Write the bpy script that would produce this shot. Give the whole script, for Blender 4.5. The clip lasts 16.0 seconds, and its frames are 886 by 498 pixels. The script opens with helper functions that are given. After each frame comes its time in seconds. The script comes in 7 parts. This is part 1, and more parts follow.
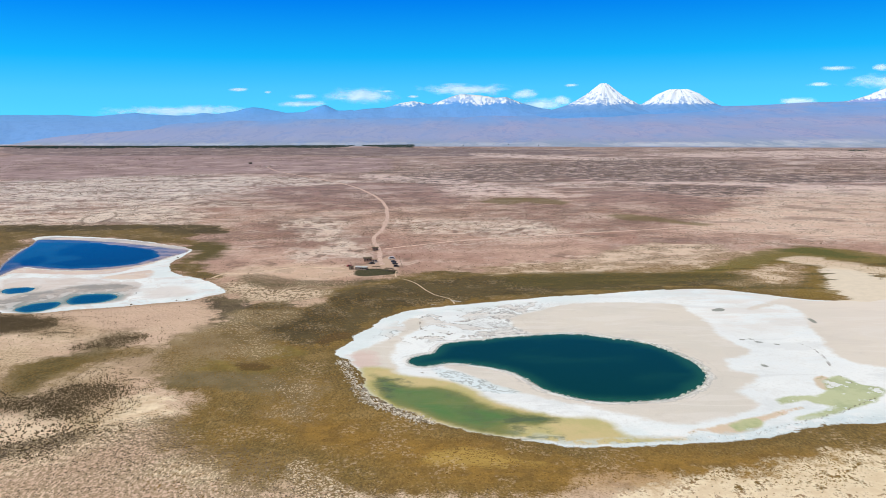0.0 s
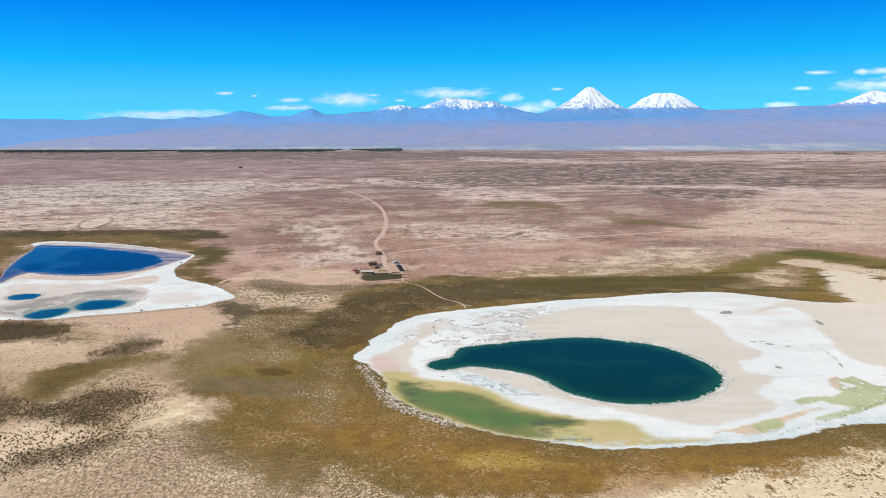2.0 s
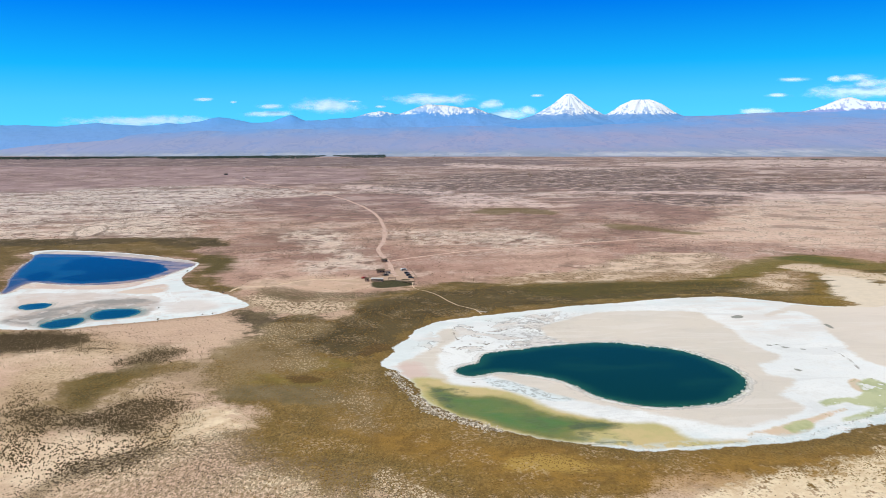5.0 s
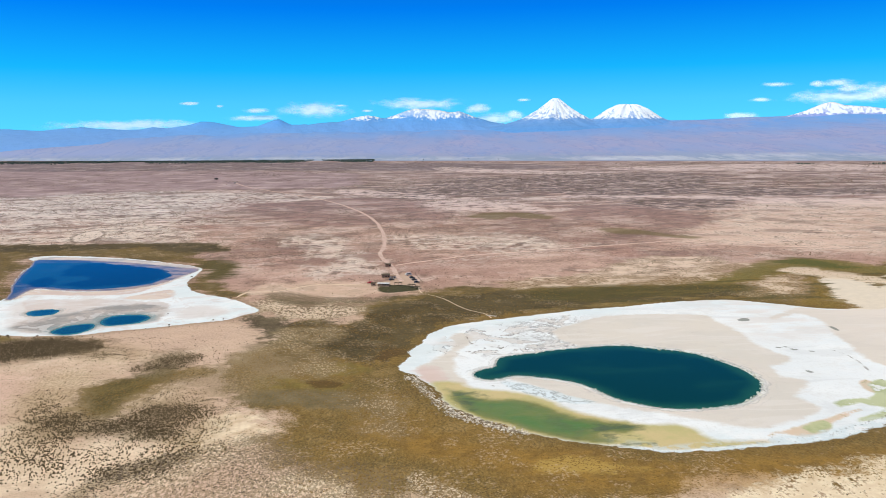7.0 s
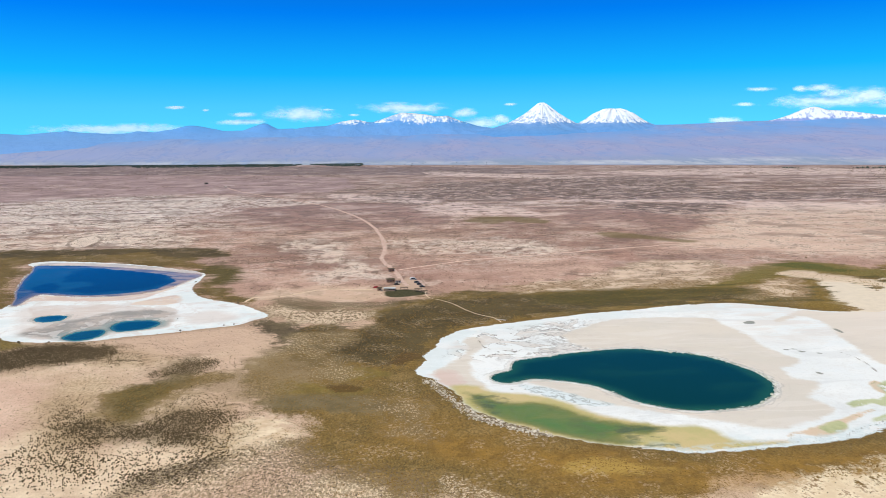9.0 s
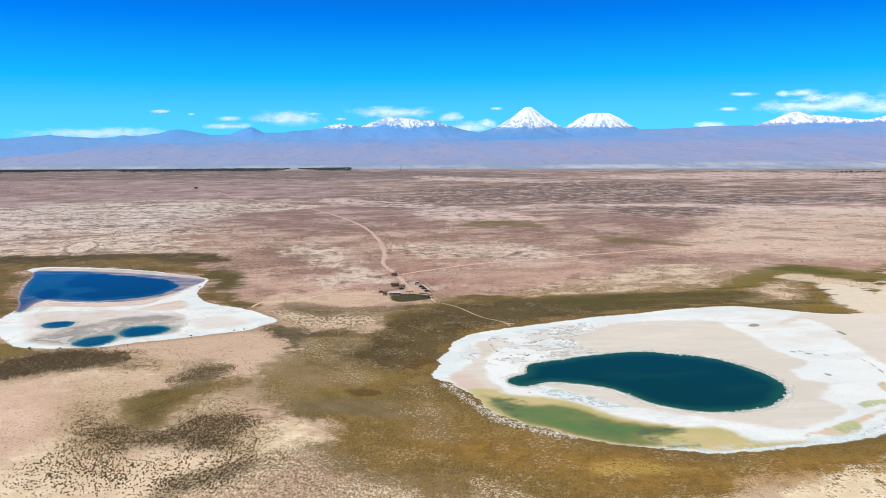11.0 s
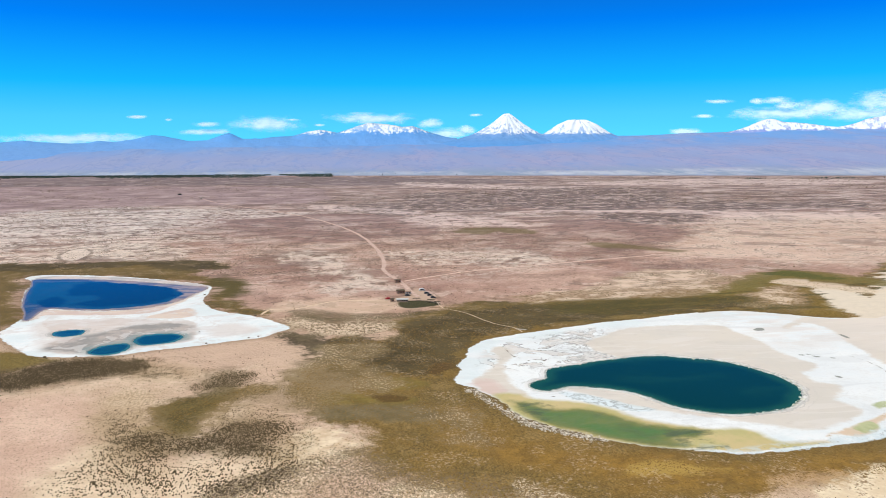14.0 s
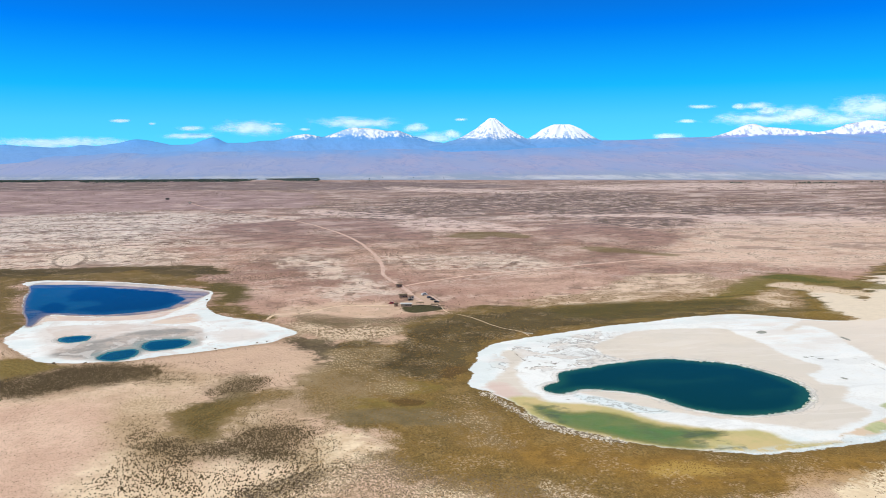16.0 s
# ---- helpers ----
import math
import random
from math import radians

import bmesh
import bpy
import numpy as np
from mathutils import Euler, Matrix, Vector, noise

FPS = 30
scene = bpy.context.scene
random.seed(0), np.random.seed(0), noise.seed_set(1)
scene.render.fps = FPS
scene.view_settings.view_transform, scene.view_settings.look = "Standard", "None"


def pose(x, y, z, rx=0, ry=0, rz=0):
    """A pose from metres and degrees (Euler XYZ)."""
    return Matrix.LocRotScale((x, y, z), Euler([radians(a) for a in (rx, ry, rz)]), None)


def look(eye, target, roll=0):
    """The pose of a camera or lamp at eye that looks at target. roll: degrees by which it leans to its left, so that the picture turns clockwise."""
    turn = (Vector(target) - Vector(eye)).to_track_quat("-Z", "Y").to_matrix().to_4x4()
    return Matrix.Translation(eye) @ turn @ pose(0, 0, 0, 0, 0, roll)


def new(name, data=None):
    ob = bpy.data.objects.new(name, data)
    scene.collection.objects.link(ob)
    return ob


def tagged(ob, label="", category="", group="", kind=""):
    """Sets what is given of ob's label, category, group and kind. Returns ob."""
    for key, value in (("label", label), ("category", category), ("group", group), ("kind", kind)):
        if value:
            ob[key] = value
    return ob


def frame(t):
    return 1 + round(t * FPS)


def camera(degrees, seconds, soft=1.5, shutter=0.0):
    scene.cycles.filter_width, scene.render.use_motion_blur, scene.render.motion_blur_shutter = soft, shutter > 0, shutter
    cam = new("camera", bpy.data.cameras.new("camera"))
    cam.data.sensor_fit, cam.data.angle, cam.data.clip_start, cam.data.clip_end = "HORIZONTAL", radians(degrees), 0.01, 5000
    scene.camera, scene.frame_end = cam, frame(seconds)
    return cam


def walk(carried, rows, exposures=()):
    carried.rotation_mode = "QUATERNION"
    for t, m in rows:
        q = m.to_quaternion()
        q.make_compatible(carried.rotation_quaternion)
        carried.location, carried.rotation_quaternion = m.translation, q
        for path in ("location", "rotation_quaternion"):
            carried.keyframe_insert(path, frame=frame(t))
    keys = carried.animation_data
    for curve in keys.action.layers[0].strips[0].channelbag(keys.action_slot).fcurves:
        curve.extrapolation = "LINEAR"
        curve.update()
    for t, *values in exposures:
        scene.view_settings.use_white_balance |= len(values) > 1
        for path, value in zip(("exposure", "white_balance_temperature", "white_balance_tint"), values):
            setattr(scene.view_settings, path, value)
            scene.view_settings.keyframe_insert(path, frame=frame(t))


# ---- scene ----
# ---- camera ----
cam = camera(60.718, 16.0, soft=0.85)
walk(cam, [
    (0.0, look((0.09, 0.05, 119.89), (0.04, 394.00, 50.55), -0.632)),
    (1.0, look((-8.34, -1.59, 120.67), (-4.32, 392.48, 52.14), -0.636)),
    (2.0, look((-16.83, -3.20, 121.43), (-8.76, 390.96, 53.79), -0.642)),
    (3.0, look((-25.36, -4.79, 122.19), (-13.25, 389.42, 55.47), -0.648)),
    (4.0, look((-33.94, -6.36, 122.94), (-17.78, 387.87, 57.18), -0.653)),
    (5.0, look((-42.55, -7.92, 123.70), (-22.35, 386.28, 58.91), -0.655)),
    (6.0, look((-51.19, -9.47, 124.47), (-26.94, 384.66, 60.65), -0.654)),
    (7.0, look((-59.84, -11.00, 125.24), (-31.54, 383.02, 62.40), -0.648)),
    (8.0, look((-68.51, -12.50, 126.01), (-36.14, 381.35, 64.14), -0.638)),
    (9.0, look((-77.19, -13.97, 126.79), (-40.72, 379.68, 65.88), -0.623)),
    (10.0, look((-85.89, -15.37, 127.55), (-45.29, 378.02, 67.60), -0.603)),
    (11.0, look((-94.59, -16.69, 128.30), (-49.81, 376.40, 69.31), -0.578)),
    (12.0, look((-103.30, -17.89, 129.03), (-54.30, 374.83, 71.00), -0.550)),
    (13.0, look((-112.02, -18.95, 129.72), (-58.73, 373.35, 72.66), -0.518)),
    (14.0, look((-120.76, -19.83, 130.36), (-63.10, 372.00, 74.30), -0.484)),
    (15.0, look((-129.51, -20.49, 130.94), (-67.39, 370.80, 75.92), -0.449)),
    (16.0, look((-138.28, -20.88, 131.44), (-71.60, 369.82, 77.50), -0.415)),
], exposures=[(0.0, -0.08), (8.0, -0.03), (16.0, 0.02)])

# ---- light ----
SUN_EL, SUN_AZ = radians(58), radians(-128)
# tint of the clear high-desert sky by height: pale cyan at the horizon, deep blue above
SKY = [(0.0, (0.20, 0.80, 0.70)), (0.035, (0.16, 0.74, 0.70)), (0.075, (0.02, 0.62, 0.70)), (0.15, (0.0, 0.32, 0.70)), (0.24, (0.02, 0.17, 0.34)), (0.5, (0.10, 0.12, 0.12))]
world = bpy.data.worlds.new("desert_sky")
scene.world = world
world.use_nodes = True
wt = world.node_tree
wt.nodes.clear()
sky = wt.nodes.new("ShaderNodeTexSky")
sky.sky_type = "NISHITA"
sky.sun_disc = False
sky.sun_elevation, sky.sun_rotation = SUN_EL, SUN_AZ
sky.altitude, sky.air_density, sky.dust_density, sky.ozone_density = 2400, 1.0, 0.15, 3.0
coord = wt.nodes.new("ShaderNodeTexCoord")
lift = wt.nodes.new("ShaderNodeVectorMath")
lift.operation = "ADD"
lift.inputs[1].default_value = (0, 0, 0.32)
unit = wt.nodes.new("ShaderNodeVectorMath")
unit.operation = "NORMALIZE"
split = wt.nodes.new("ShaderNodeSeparateXYZ")
tint = wt.nodes.new("ShaderNodeValToRGB")
while len(tint.color_ramp.elements) < len(SKY):
    tint.color_ramp.elements.new(0.5)
for e, (z, c) in zip(tint.color_ramp.elements, SKY):
    e.position, e.color = z, (*c, 1)
shade = wt.nodes.new("ShaderNodeMix")
shade.data_type, shade.blend_type = "RGBA", "MULTIPLY"
shade.inputs[0].default_value = 1.0
bg = wt.nodes.new("ShaderNodeBackground")
bg.inputs["Strength"].default_value = 0.12 * 3.7
wo = wt.nodes.new("ShaderNodeOutputWorld")
for p, q in ((coord.outputs["Generated"], lift.inputs[0]), (lift.outputs[0], unit.inputs[0]), (unit.outputs[0], sky.inputs["Vector"]), (coord.outputs["Generated"], split.inputs[0]),
             (split.outputs["Z"], tint.inputs[0]), (sky.outputs[0], shade.inputs[6]), (tint.outputs[0], shade.inputs[7]),
             (shade.outputs[2], bg.inputs["Color"]), (bg.outputs[0], wo.inputs["Surface"])):
    wt.links.new(p, q)

sun_data = bpy.data.lights.new("sun", "SUN")
sun_data.energy, sun_data.angle, sun_data.color = 3.95, radians(0.53), (1.0, 0.95, 0.845)
sun = new("sun", sun_data)
sun.matrix_world = look((0, 0, 0), (-math.sin(SUN_AZ) * math.cos(SUN_EL), -math.cos(SUN_AZ) * math.cos(SUN_EL), -math.sin(SUN_EL)))


# ---- node helpers ----
NOWHERE = -1000.0   # depth in an area that a stretch of ground does not touch


class Tree:
    """Short names for the nodes of one material."""

    def __init__(self, name):
        self.m = bpy.data.materials.new(name)
        self.m.use_nodes = True
        self.t = self.m.node_tree
        self.t.nodes.clear()
        self.out = self.t.nodes.new("ShaderNodeOutputMaterial")
        self.b = self.t.nodes.new("ShaderNodeBsdfPrincipled")
        self.t.links.new(self.b.outputs[0], self.out.inputs["Surface"])
        self.geo = self.t.nodes.new("ShaderNodeNewGeometry")
        self.pos = self.geo.outputs["Position"]
        self.fields = None

    def put(self, sock, v):
        if hasattr(v, "is_output"):
            self.t.links.new(v, sock)
        elif isinstance(v, (tuple, list)) and len(v) == 3 and sock.type == "RGBA":
            sock.default_value = (*v, 1)
        else:
            sock.default_value = v

    def attr(self, name):
        if self.fields is not None and name not in self.fields:
            return NOWHERE
        n = self.t.nodes.new("ShaderNodeAttribute")
        n.attribute_name = name
        return n.outputs["Fac"]

    def op(self, kind, a, b=0.0, c=0.0, clamp=False):
        plain = [isinstance(v, (int, float)) for v in (a, b)]
        if kind == "ADD" and ((plain[0] and a <= NOWHERE) or (plain[1] and b <= NOWHERE)):
            return NOWHERE
        if kind == "MULTIPLY" and ((plain[0] and a == 0) or (plain[1] and b == 0)):
            return 0.0
        if all(plain) and kind in ("ADD", "MULTIPLY", "SUBTRACT"):
            return a + b if kind == "ADD" else a * b if kind == "MULTIPLY" else a - b
        n = self.t.nodes.new("ShaderNodeMath")
        n.operation, n.use_clamp = kind, clamp
        for s, v in zip(n.inputs, (a, b, c)):
            self.put(s, v)
        return n.outputs[0]

    def add(self, a, b):
        return self.op("ADD", a, b)

    def mul(self, a, b):
        return self.op("MULTIPLY", a, b)

    def step(self, x, lo, hi, smooth=True):
        if isinstance(x, (int, float)):
            f = min(1.0, max(0.0, (x - lo) / (hi - lo)))
            return f * f * (3 - 2 * f)
        n = self.t.nodes.new("ShaderNodeMapRange")
        n.interpolation_type = "SMOOTHSTEP" if smooth else "LINEAR"
        self.put(n.inputs["Value"], x)
        n.inputs["From Min"].default_value, n.inputs["From Max"].default_value = lo, hi
        return n.outputs["Result"]

    def mix(self, f, a, b, blend="MIX"):
        if isinstance(f, (int, float)) and f <= 0:
            return a
        if isinstance(f, (int, float)) and f >= 1 and blend == "MIX":
            return b
        n = self.t.nodes.new("ShaderNodeMix")
        n.data_type, n.blend_type = "RGBA", blend
        self.put(n.inputs[0], f)
        self.put(n.inputs[6], a)
        self.put(n.inputs[7], b)
        return n.outputs[2]

    def scaled(self, sx, sy, sz, vec=None, turn=0.0):
        n = self.t.nodes.new("ShaderNodeMapping")
        n.inputs["Scale"].default_value = (sx, sy, sz)
        n.inputs["Rotation"].default_value = (0, 0, turn)
        self.put(n.inputs["Vector"], vec or self.pos)
        return n.outputs[0]

    def noise(self, scale, detail=3.0, rough=0.55, vec=None, warp=0.0):
        n = self.t.nodes.new("ShaderNodeTexNoise")
        n.inputs["Scale"].default_value, n.inputs["Detail"].default_value = scale, detail
        n.inputs["Roughness"].default_value, n.inputs["Distortion"].default_value = rough, warp
        self.put(n.inputs["Vector"], vec or self.pos)
        return n.outputs["Fac"]

    def cells(self, scale, feature="F1", vec=None, out="Distance", jitter=1.0):
        n = self.t.nodes.new("ShaderNodeTexVoronoi")
        n.feature = feature
        n.inputs["Scale"].default_value = scale
        n.inputs["Randomness"].default_value = jitter
        self.put(n.inputs["Vector"], vec or self.pos)
        return n.outputs[out]

    def bump(self, height, strength=0.4, distance=0.2):
        n = self.t.nodes.new("ShaderNodeBump")
        n.inputs["Strength"].default_value, n.inputs["Distance"].default_value = strength, distance
        self.put(n.inputs["Height"], height)
        self.t.links.new(n.outputs[0], self.b.inputs["Normal"])

    def end(self, color, rough=0.9, spec=0.2, metal=0.0):
        self.put(self.b.inputs["Base Color"], color)
        self.put(self.b.inputs["Roughness"], rough)
        self.put(self.b.inputs["Specular IOR Level"], spec)
        self.put(self.b.inputs["Metallic"], metal)
        return self.m


# ---- materials ----
def ground_material(name, fields, y_low, y_high):
    """The ground of one stretch of the plan, with the areas that reach into it."""
    g = Tree(name)
    g.fields = fields
    broad, big = g.noise(0.0042, 5, 0.6), g.noise(0.011, 6, 0.62)
    mid, fine = g.noise(0.03, 7, 0.68), g.noise(0.13, 6, 0.66)
    grain = g.noise(1.25, 5, 0.68)
    stip = g.noise(1.0, 3, 0.62, g.scaled(0.95, 0.42, 0.5))
    tufty = g.noise(1.0, 4, 0.66, g.scaled(0.42, 0.20, 0.25))
    lanes = g.noise(1.0, 6, 0.64, g.scaled(0.013, 0.075, 0.02, turn=0.12))
    grit, dust = g.noise(0.55, 6, 0.7), g.noise(1.0, 6, 0.66, g.scaled(0.05, 0.05, 0.05, turn=1.0))
    pos = g.t.nodes.new("ShaderNodeSeparateXYZ")
    g.put(pos.inputs[0], g.pos)
    px, py = pos.outputs["X"], pos.outputs["Y"]
    beyond = lambda lo, hi: g.step(py, lo, hi) if y_high > min(lo, hi) and y_low < max(lo, hi) else g.step((y_low + y_high) / 2, lo, hi)

    def edge(name, soft, a=6.0, b=3.0, shift=0.0, speck=0.0):
        """1 inside an area of the plan, with a ragged border."""
        d = g.attr(name)
        if d == NOWHERE:
            return 0.0
        d = g.add(d, g.mul(g.add(mid, -0.5), a * 2))
        d = g.add(d, g.mul(g.add(fine, -0.5), b * 2))
        if speck:
            d = g.add(d, g.mul(g.add(grit, -0.5), speck * 2))
        return g.step(d, -soft + shift, soft + shift)

    def dots(scale, where, size):
        """Spots like small bushes, thick where asked."""
        d = g.cells(scale)
        return g.step(g.op("SUBTRACT", g.mul(where, size), d), -0.05, 0.06)

    # the pink plain: broad tones, pale dusty patches, brown scrubby patches, specks
    c = g.mix(g.step(broad, 0.38, 0.60), (0.42, 0.252, 0.212), (0.60, 0.415, 0.345))
    rough_land = g.step(g.noise(0.0065, 4, 0.6, g.scaled(0.7, 1.0, 1.0, turn=0.3)), 0.44, 0.58)
    c = g.mix(g.mul(g.step(big, 0.44, 0.60), 0.5), c, (0.335, 0.195, 0.165))
    c = g.mix(g.mul(g.mul(g.step(mid, 0.50, 0.60), rough_land), 0.8), c, (0.68, 0.535, 0.475))
    c = g.mix(g.mul(g.mul(g.step(dust, 0.51, 0.58), g.add(0.2, g.mul(rough_land, 0.8))), 0.75), c, (0.20, 0.130, 0.103))
    c = g.mix(g.mul(g.step(fine, 0.52, 0.64), 0.35), c, (0.30, 0.190, 0.140))
    c = g.mix(g.mul(g.step(fine, 0.44, 0.34), 0.35), c, (0.66, 0.49, 0.39))
    streak = g.noise(1.0, 6, 0.7, g.scaled(0.018, 0.034, 0.02, turn=0.06))
    outback = beyond(720, 1000)
    c = g.mix(g.mul(g.mul(g.step(streak, 0.51, 0.57), g.mul(outback, g.step(fine, 0.44, 0.56))), 0.45), c, (0.185, 0.125, 0.105))
    c = g.mix(g.mul(g.mul(g.step(streak, 0.47, 0.41), g.mul(outback, g.step(fine, 0.56, 0.46))), 0.65), c, (0.70, 0.56, 0.49))
    belts = g.noise(1.0, 6, 0.62, g.scaled(0.007, 0.019, 0.01, turn=-0.05))
    remote = g.mul(beyond(950, 1300), beyond(3000, 2500))
    c = g.mix(g.mul(g.mul(g.step(belts, 0.505, 0.535), remote), 0.62), c, (0.165, 0.115, 0.112))
    c = g.mix(g.mul(g.mul(g.step(belts, 0.465, 0.435), g.mul(remote, g.step(px, -700, 100))), 0.7), c, (0.76, 0.62, 0.56))
    c = g.mix(g.mul(edge("mauve", 14, 50, 24, 0, 10), 0.5), c, g.mix(g.step(tufty, 0.45, 0.56), (0.36, 0.225, 0.195), (0.215, 0.145, 0.135)))
    # bare cream patches and dark scrubby ground, broken at their borders
    tract = g.add(g.mul(g.noise(1.0, 6, 0.62, g.scaled(0.0095, 0.0135, 0.01, turn=0.25)), 0.60), g.mul(tufty, 0.40))
    wide_open = g.mul(beyond(600, 720), g.mul(beyond(2900, 2300), g.step(g.attr("pink_east"), 10, -15)))
    c = g.mix(g.mul(g.mul(g.step(tract, 0.525, 0.555), wide_open), 0.45), c, (0.76, 0.625, 0.56))
    c = g.mix(g.mul(g.mul(g.step(tract, 0.475, 0.445), wide_open), 0.6), c, (0.215, 0.140, 0.122))
    near = beyond(640, 380)
    soil = g.mix(g.step(mid, 0.40, 0.62), (0.60, 0.445, 0.345), (0.80, 0.645, 0.525))
    soil = g.mix(g.mul(g.step(big, 0.46, 0.60), 0.4), soil, (0.70, 0.50, 0.43))
    rosy = g.step(g.add(g.attr("pink_soil"), g.add(g.mul(g.add(big, -0.5), 50), g.mul(g.add(mid, -0.5), 24))), -14, 14)
    soil = g.mix(g.mul(rosy, 0.9), soil, g.mix(g.step(mid, 0.36, 0.64), (0.64, 0.44, 0.37), (0.78, 0.575, 0.49)))
    c = g.mix(g.mul(near, 0.9), c, soil)
    c = g.mix(g.mul(g.step(grit, 0.54, 0.65), 0.4), c, (0.25, 0.165, 0.110))
    c = g.mix(g.mul(g.step(grain, 0.54, 0.61), 0.65), c, (0.22, 0.150, 0.095))
    c = g.mix(g.mul(g.step(grit, 0.43, 0.34), 0.5), c, (0.75, 0.60, 0.48))
    c = g.mix(g.mul(edge("pink_east", 24, 70, 30), 0.6), c, g.mix(g.step(mid, 0.4, 0.6), (0.68, 0.52, 0.43), (0.84, 0.705, 0.60)))
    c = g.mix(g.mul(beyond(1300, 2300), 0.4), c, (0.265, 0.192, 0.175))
    # white crust and dark scrub, far off
    salts = g.mul(edge("crust", 26, 60, 30, 0, 16), g.step(g.add(g.mul(streak, 0.5), g.add(g.mul(fine, 0.25), g.mul(big, 0.25))), 0.54, 0.47))
    c = g.mix(g.mul(salts, 0.95), c, g.mix(g.step(tufty, 0.47, 0.55), (0.80, 0.71, 0.645), (0.60, 0.50, 0.44)))
    c = g.mix(g.mul(g.mul(edge("crust", 20, 30, 12), g.step(g.add(g.mul(tufty, 0.6), g.mul(streak, 0.4)), 0.525, 0.56)), 0.6), c, (0.19, 0.145, 0.125))
    bands = g.mul(g.step(big, 0.54, 0.64), beyond(560, 760))
    c = g.mix(g.mul(bands, g.mul(g.step(fine, 0.45, 0.58), 0.7)), c, (0.68, 0.56, 0.49))
    scrub = g.mul(g.step(big, 0.45, 0.38), beyond(640, 860))
    c = g.mix(g.mul(g.mul(scrub, g.step(fine, 0.46, 0.58)), 0.7), c, (0.150, 0.108, 0.08))
    dark_far = g.mul(edge("dark_far", 40, 60, 20), g.step(g.add(g.mul(mid, 0.6), g.mul(fine, 0.4)), 0.46, 0.56))
    c = g.mix(g.mul(dark_far, 0.5), c, (0.115, 0.085, 0.07))
    c = g.mix(g.mul(g.mul(dots(0.33, g.step(mid, 0.40, 0.60), 0.42), beyond(600, 760)), 0.7), c, (0.11, 0.08, 0.06))
    # the outer plain: smooth mauve flats, bush belts, pale salt-dusted lanes
    dash = g.noise(1.0, 6, 0.70, g.scaled(0.050, 0.055, 0.05, turn=0.05))
    sweep = g.noise(1.0, 5, 0.60, g.scaled(0.012, 0.0065, 0.01, turn=0.1))
    salt_fleck = g.noise(1.0, 6, 0.70, g.scaled(0.075, 0.055, 0.1, turn=-0.08))
    stria = g.noise(1.0, 7, 0.72, g.scaled(0.011, 0.015, 0.02, turn=-0.04))

    def outer(name, wide=130, small=70, soft=7):
        """1 inside a far area, its border drawn out in lanes."""
        d = g.add(g.attr(name), g.mul(g.add(sweep, -0.5), wide))
        return g.step(g.add(d, g.mul(g.add(dash, -0.5), small)), -soft, soft)

    c = g.mix(g.mul(outer("smooth_mauve", 90, 30, 14), 0.72), c, g.mix(g.step(sweep, 0.38, 0.62), (0.325, 0.228, 0.228), (0.425, 0.308, 0.298)))
    c = g.mix(g.mul(outer("rosewood", 120, 50, 10), 0.65), c, g.mix(g.step(dash, 0.44, 0.58), (0.345, 0.215, 0.19), (0.225, 0.150, 0.135)))
    lane = outer("belts")
    c = g.mix(g.mul(lane, 0.45), c, (0.37, 0.262, 0.235))
    c = g.mix(g.mul(g.mul(lane, g.step(dash, 0.47, 0.52)), 0.85), c, (0.125, 0.100, 0.095))
    c = g.mix(g.mul(g.mul(lane, g.step(dash, 0.445, 0.40)), 0.75), c, (0.70, 0.545, 0.475))
    c = g.mix(g.mul(outer("dusk", 80, 40, 12), 0.7), c, g.mix(g.step(dash, 0.46, 0.56), (0.235, 0.182, 0.186), (0.13, 0.109, 0.114)))
    c = g.mix(g.mul(g.mul(outer("pale_far", 110, 60), g.step(dash, 0.60, 0.46)), 0.85), c, (0.72, 0.565, 0.505))
    dusted = outer("cream", 150, 80)
    c = g.mix(g.mul(g.mul(dusted, g.step(salt_fleck, 0.545, 0.455)), 0.8), c, g.mix(g.step(dash, 0.40, 0.56), (0.80, 0.715, 0.64), (0.66, 0.54, 0.465)))
    c = g.mix(g.mul(g.mul(dusted, g.step(salt_fleck, 0.555, 0.60)), 0.75), c, (0.165, 0.125, 0.10))
    c = g.mix(g.mul(g.mul(g.step(dash, 0.555, 0.62), beyond(800, 1000)), 0.55), c, (0.150, 0.112, 0.098))
    c = g.mix(g.mul(g.mul(g.step(stria, 0.53, 0.59), beyond(640, 800)), 0.5), c, (0.20, 0.140, 0.122))
    c = g.mix(g.mul(g.mul(g.step(stria, 0.465, 0.40), beyond(640, 800)), 0.38), c, (0.72, 0.57, 0.50))
    c = g.mix(g.mul(edge("rose_land", 8, 22, 14, 0, 8), 0.8), c, g.mix(g.step(g.add(g.mul(mid, 0.5), g.mul(stip, 0.5)), 0.42, 0.58), (0.66, 0.49, 0.40), (0.50, 0.345, 0.28)))
    c = g.mix(g.mul(edge("shrub_open", 10, 20, 12, -8, 6), 0.75), c, g.mix(g.step(fine, 0.38, 0.62), (0.70, 0.55, 0.425), (0.84, 0.70, 0.565)))
    c = g.mix(g.mul(edge("brown_arc", 9, 16, 10, -3, 8), 0.7), c, g.mix(g.step(stip, 0.42, 0.58), (0.62, 0.475, 0.345), (0.33, 0.235, 0.145)))
    pan = g.add(g.attr("pan"), g.mul(g.add(fine, -0.5), 10))
    c = g.mix(g.mul(g.step(pan, -1, 2), 0.85), c, (0.74, 0.63, 0.56))
    c = g.mix(g.mul(g.mul(g.step(pan, -5, -3), g.step(pan, 1.0, -1.0)), 0.55), c, (0.185, 0.14, 0.11))
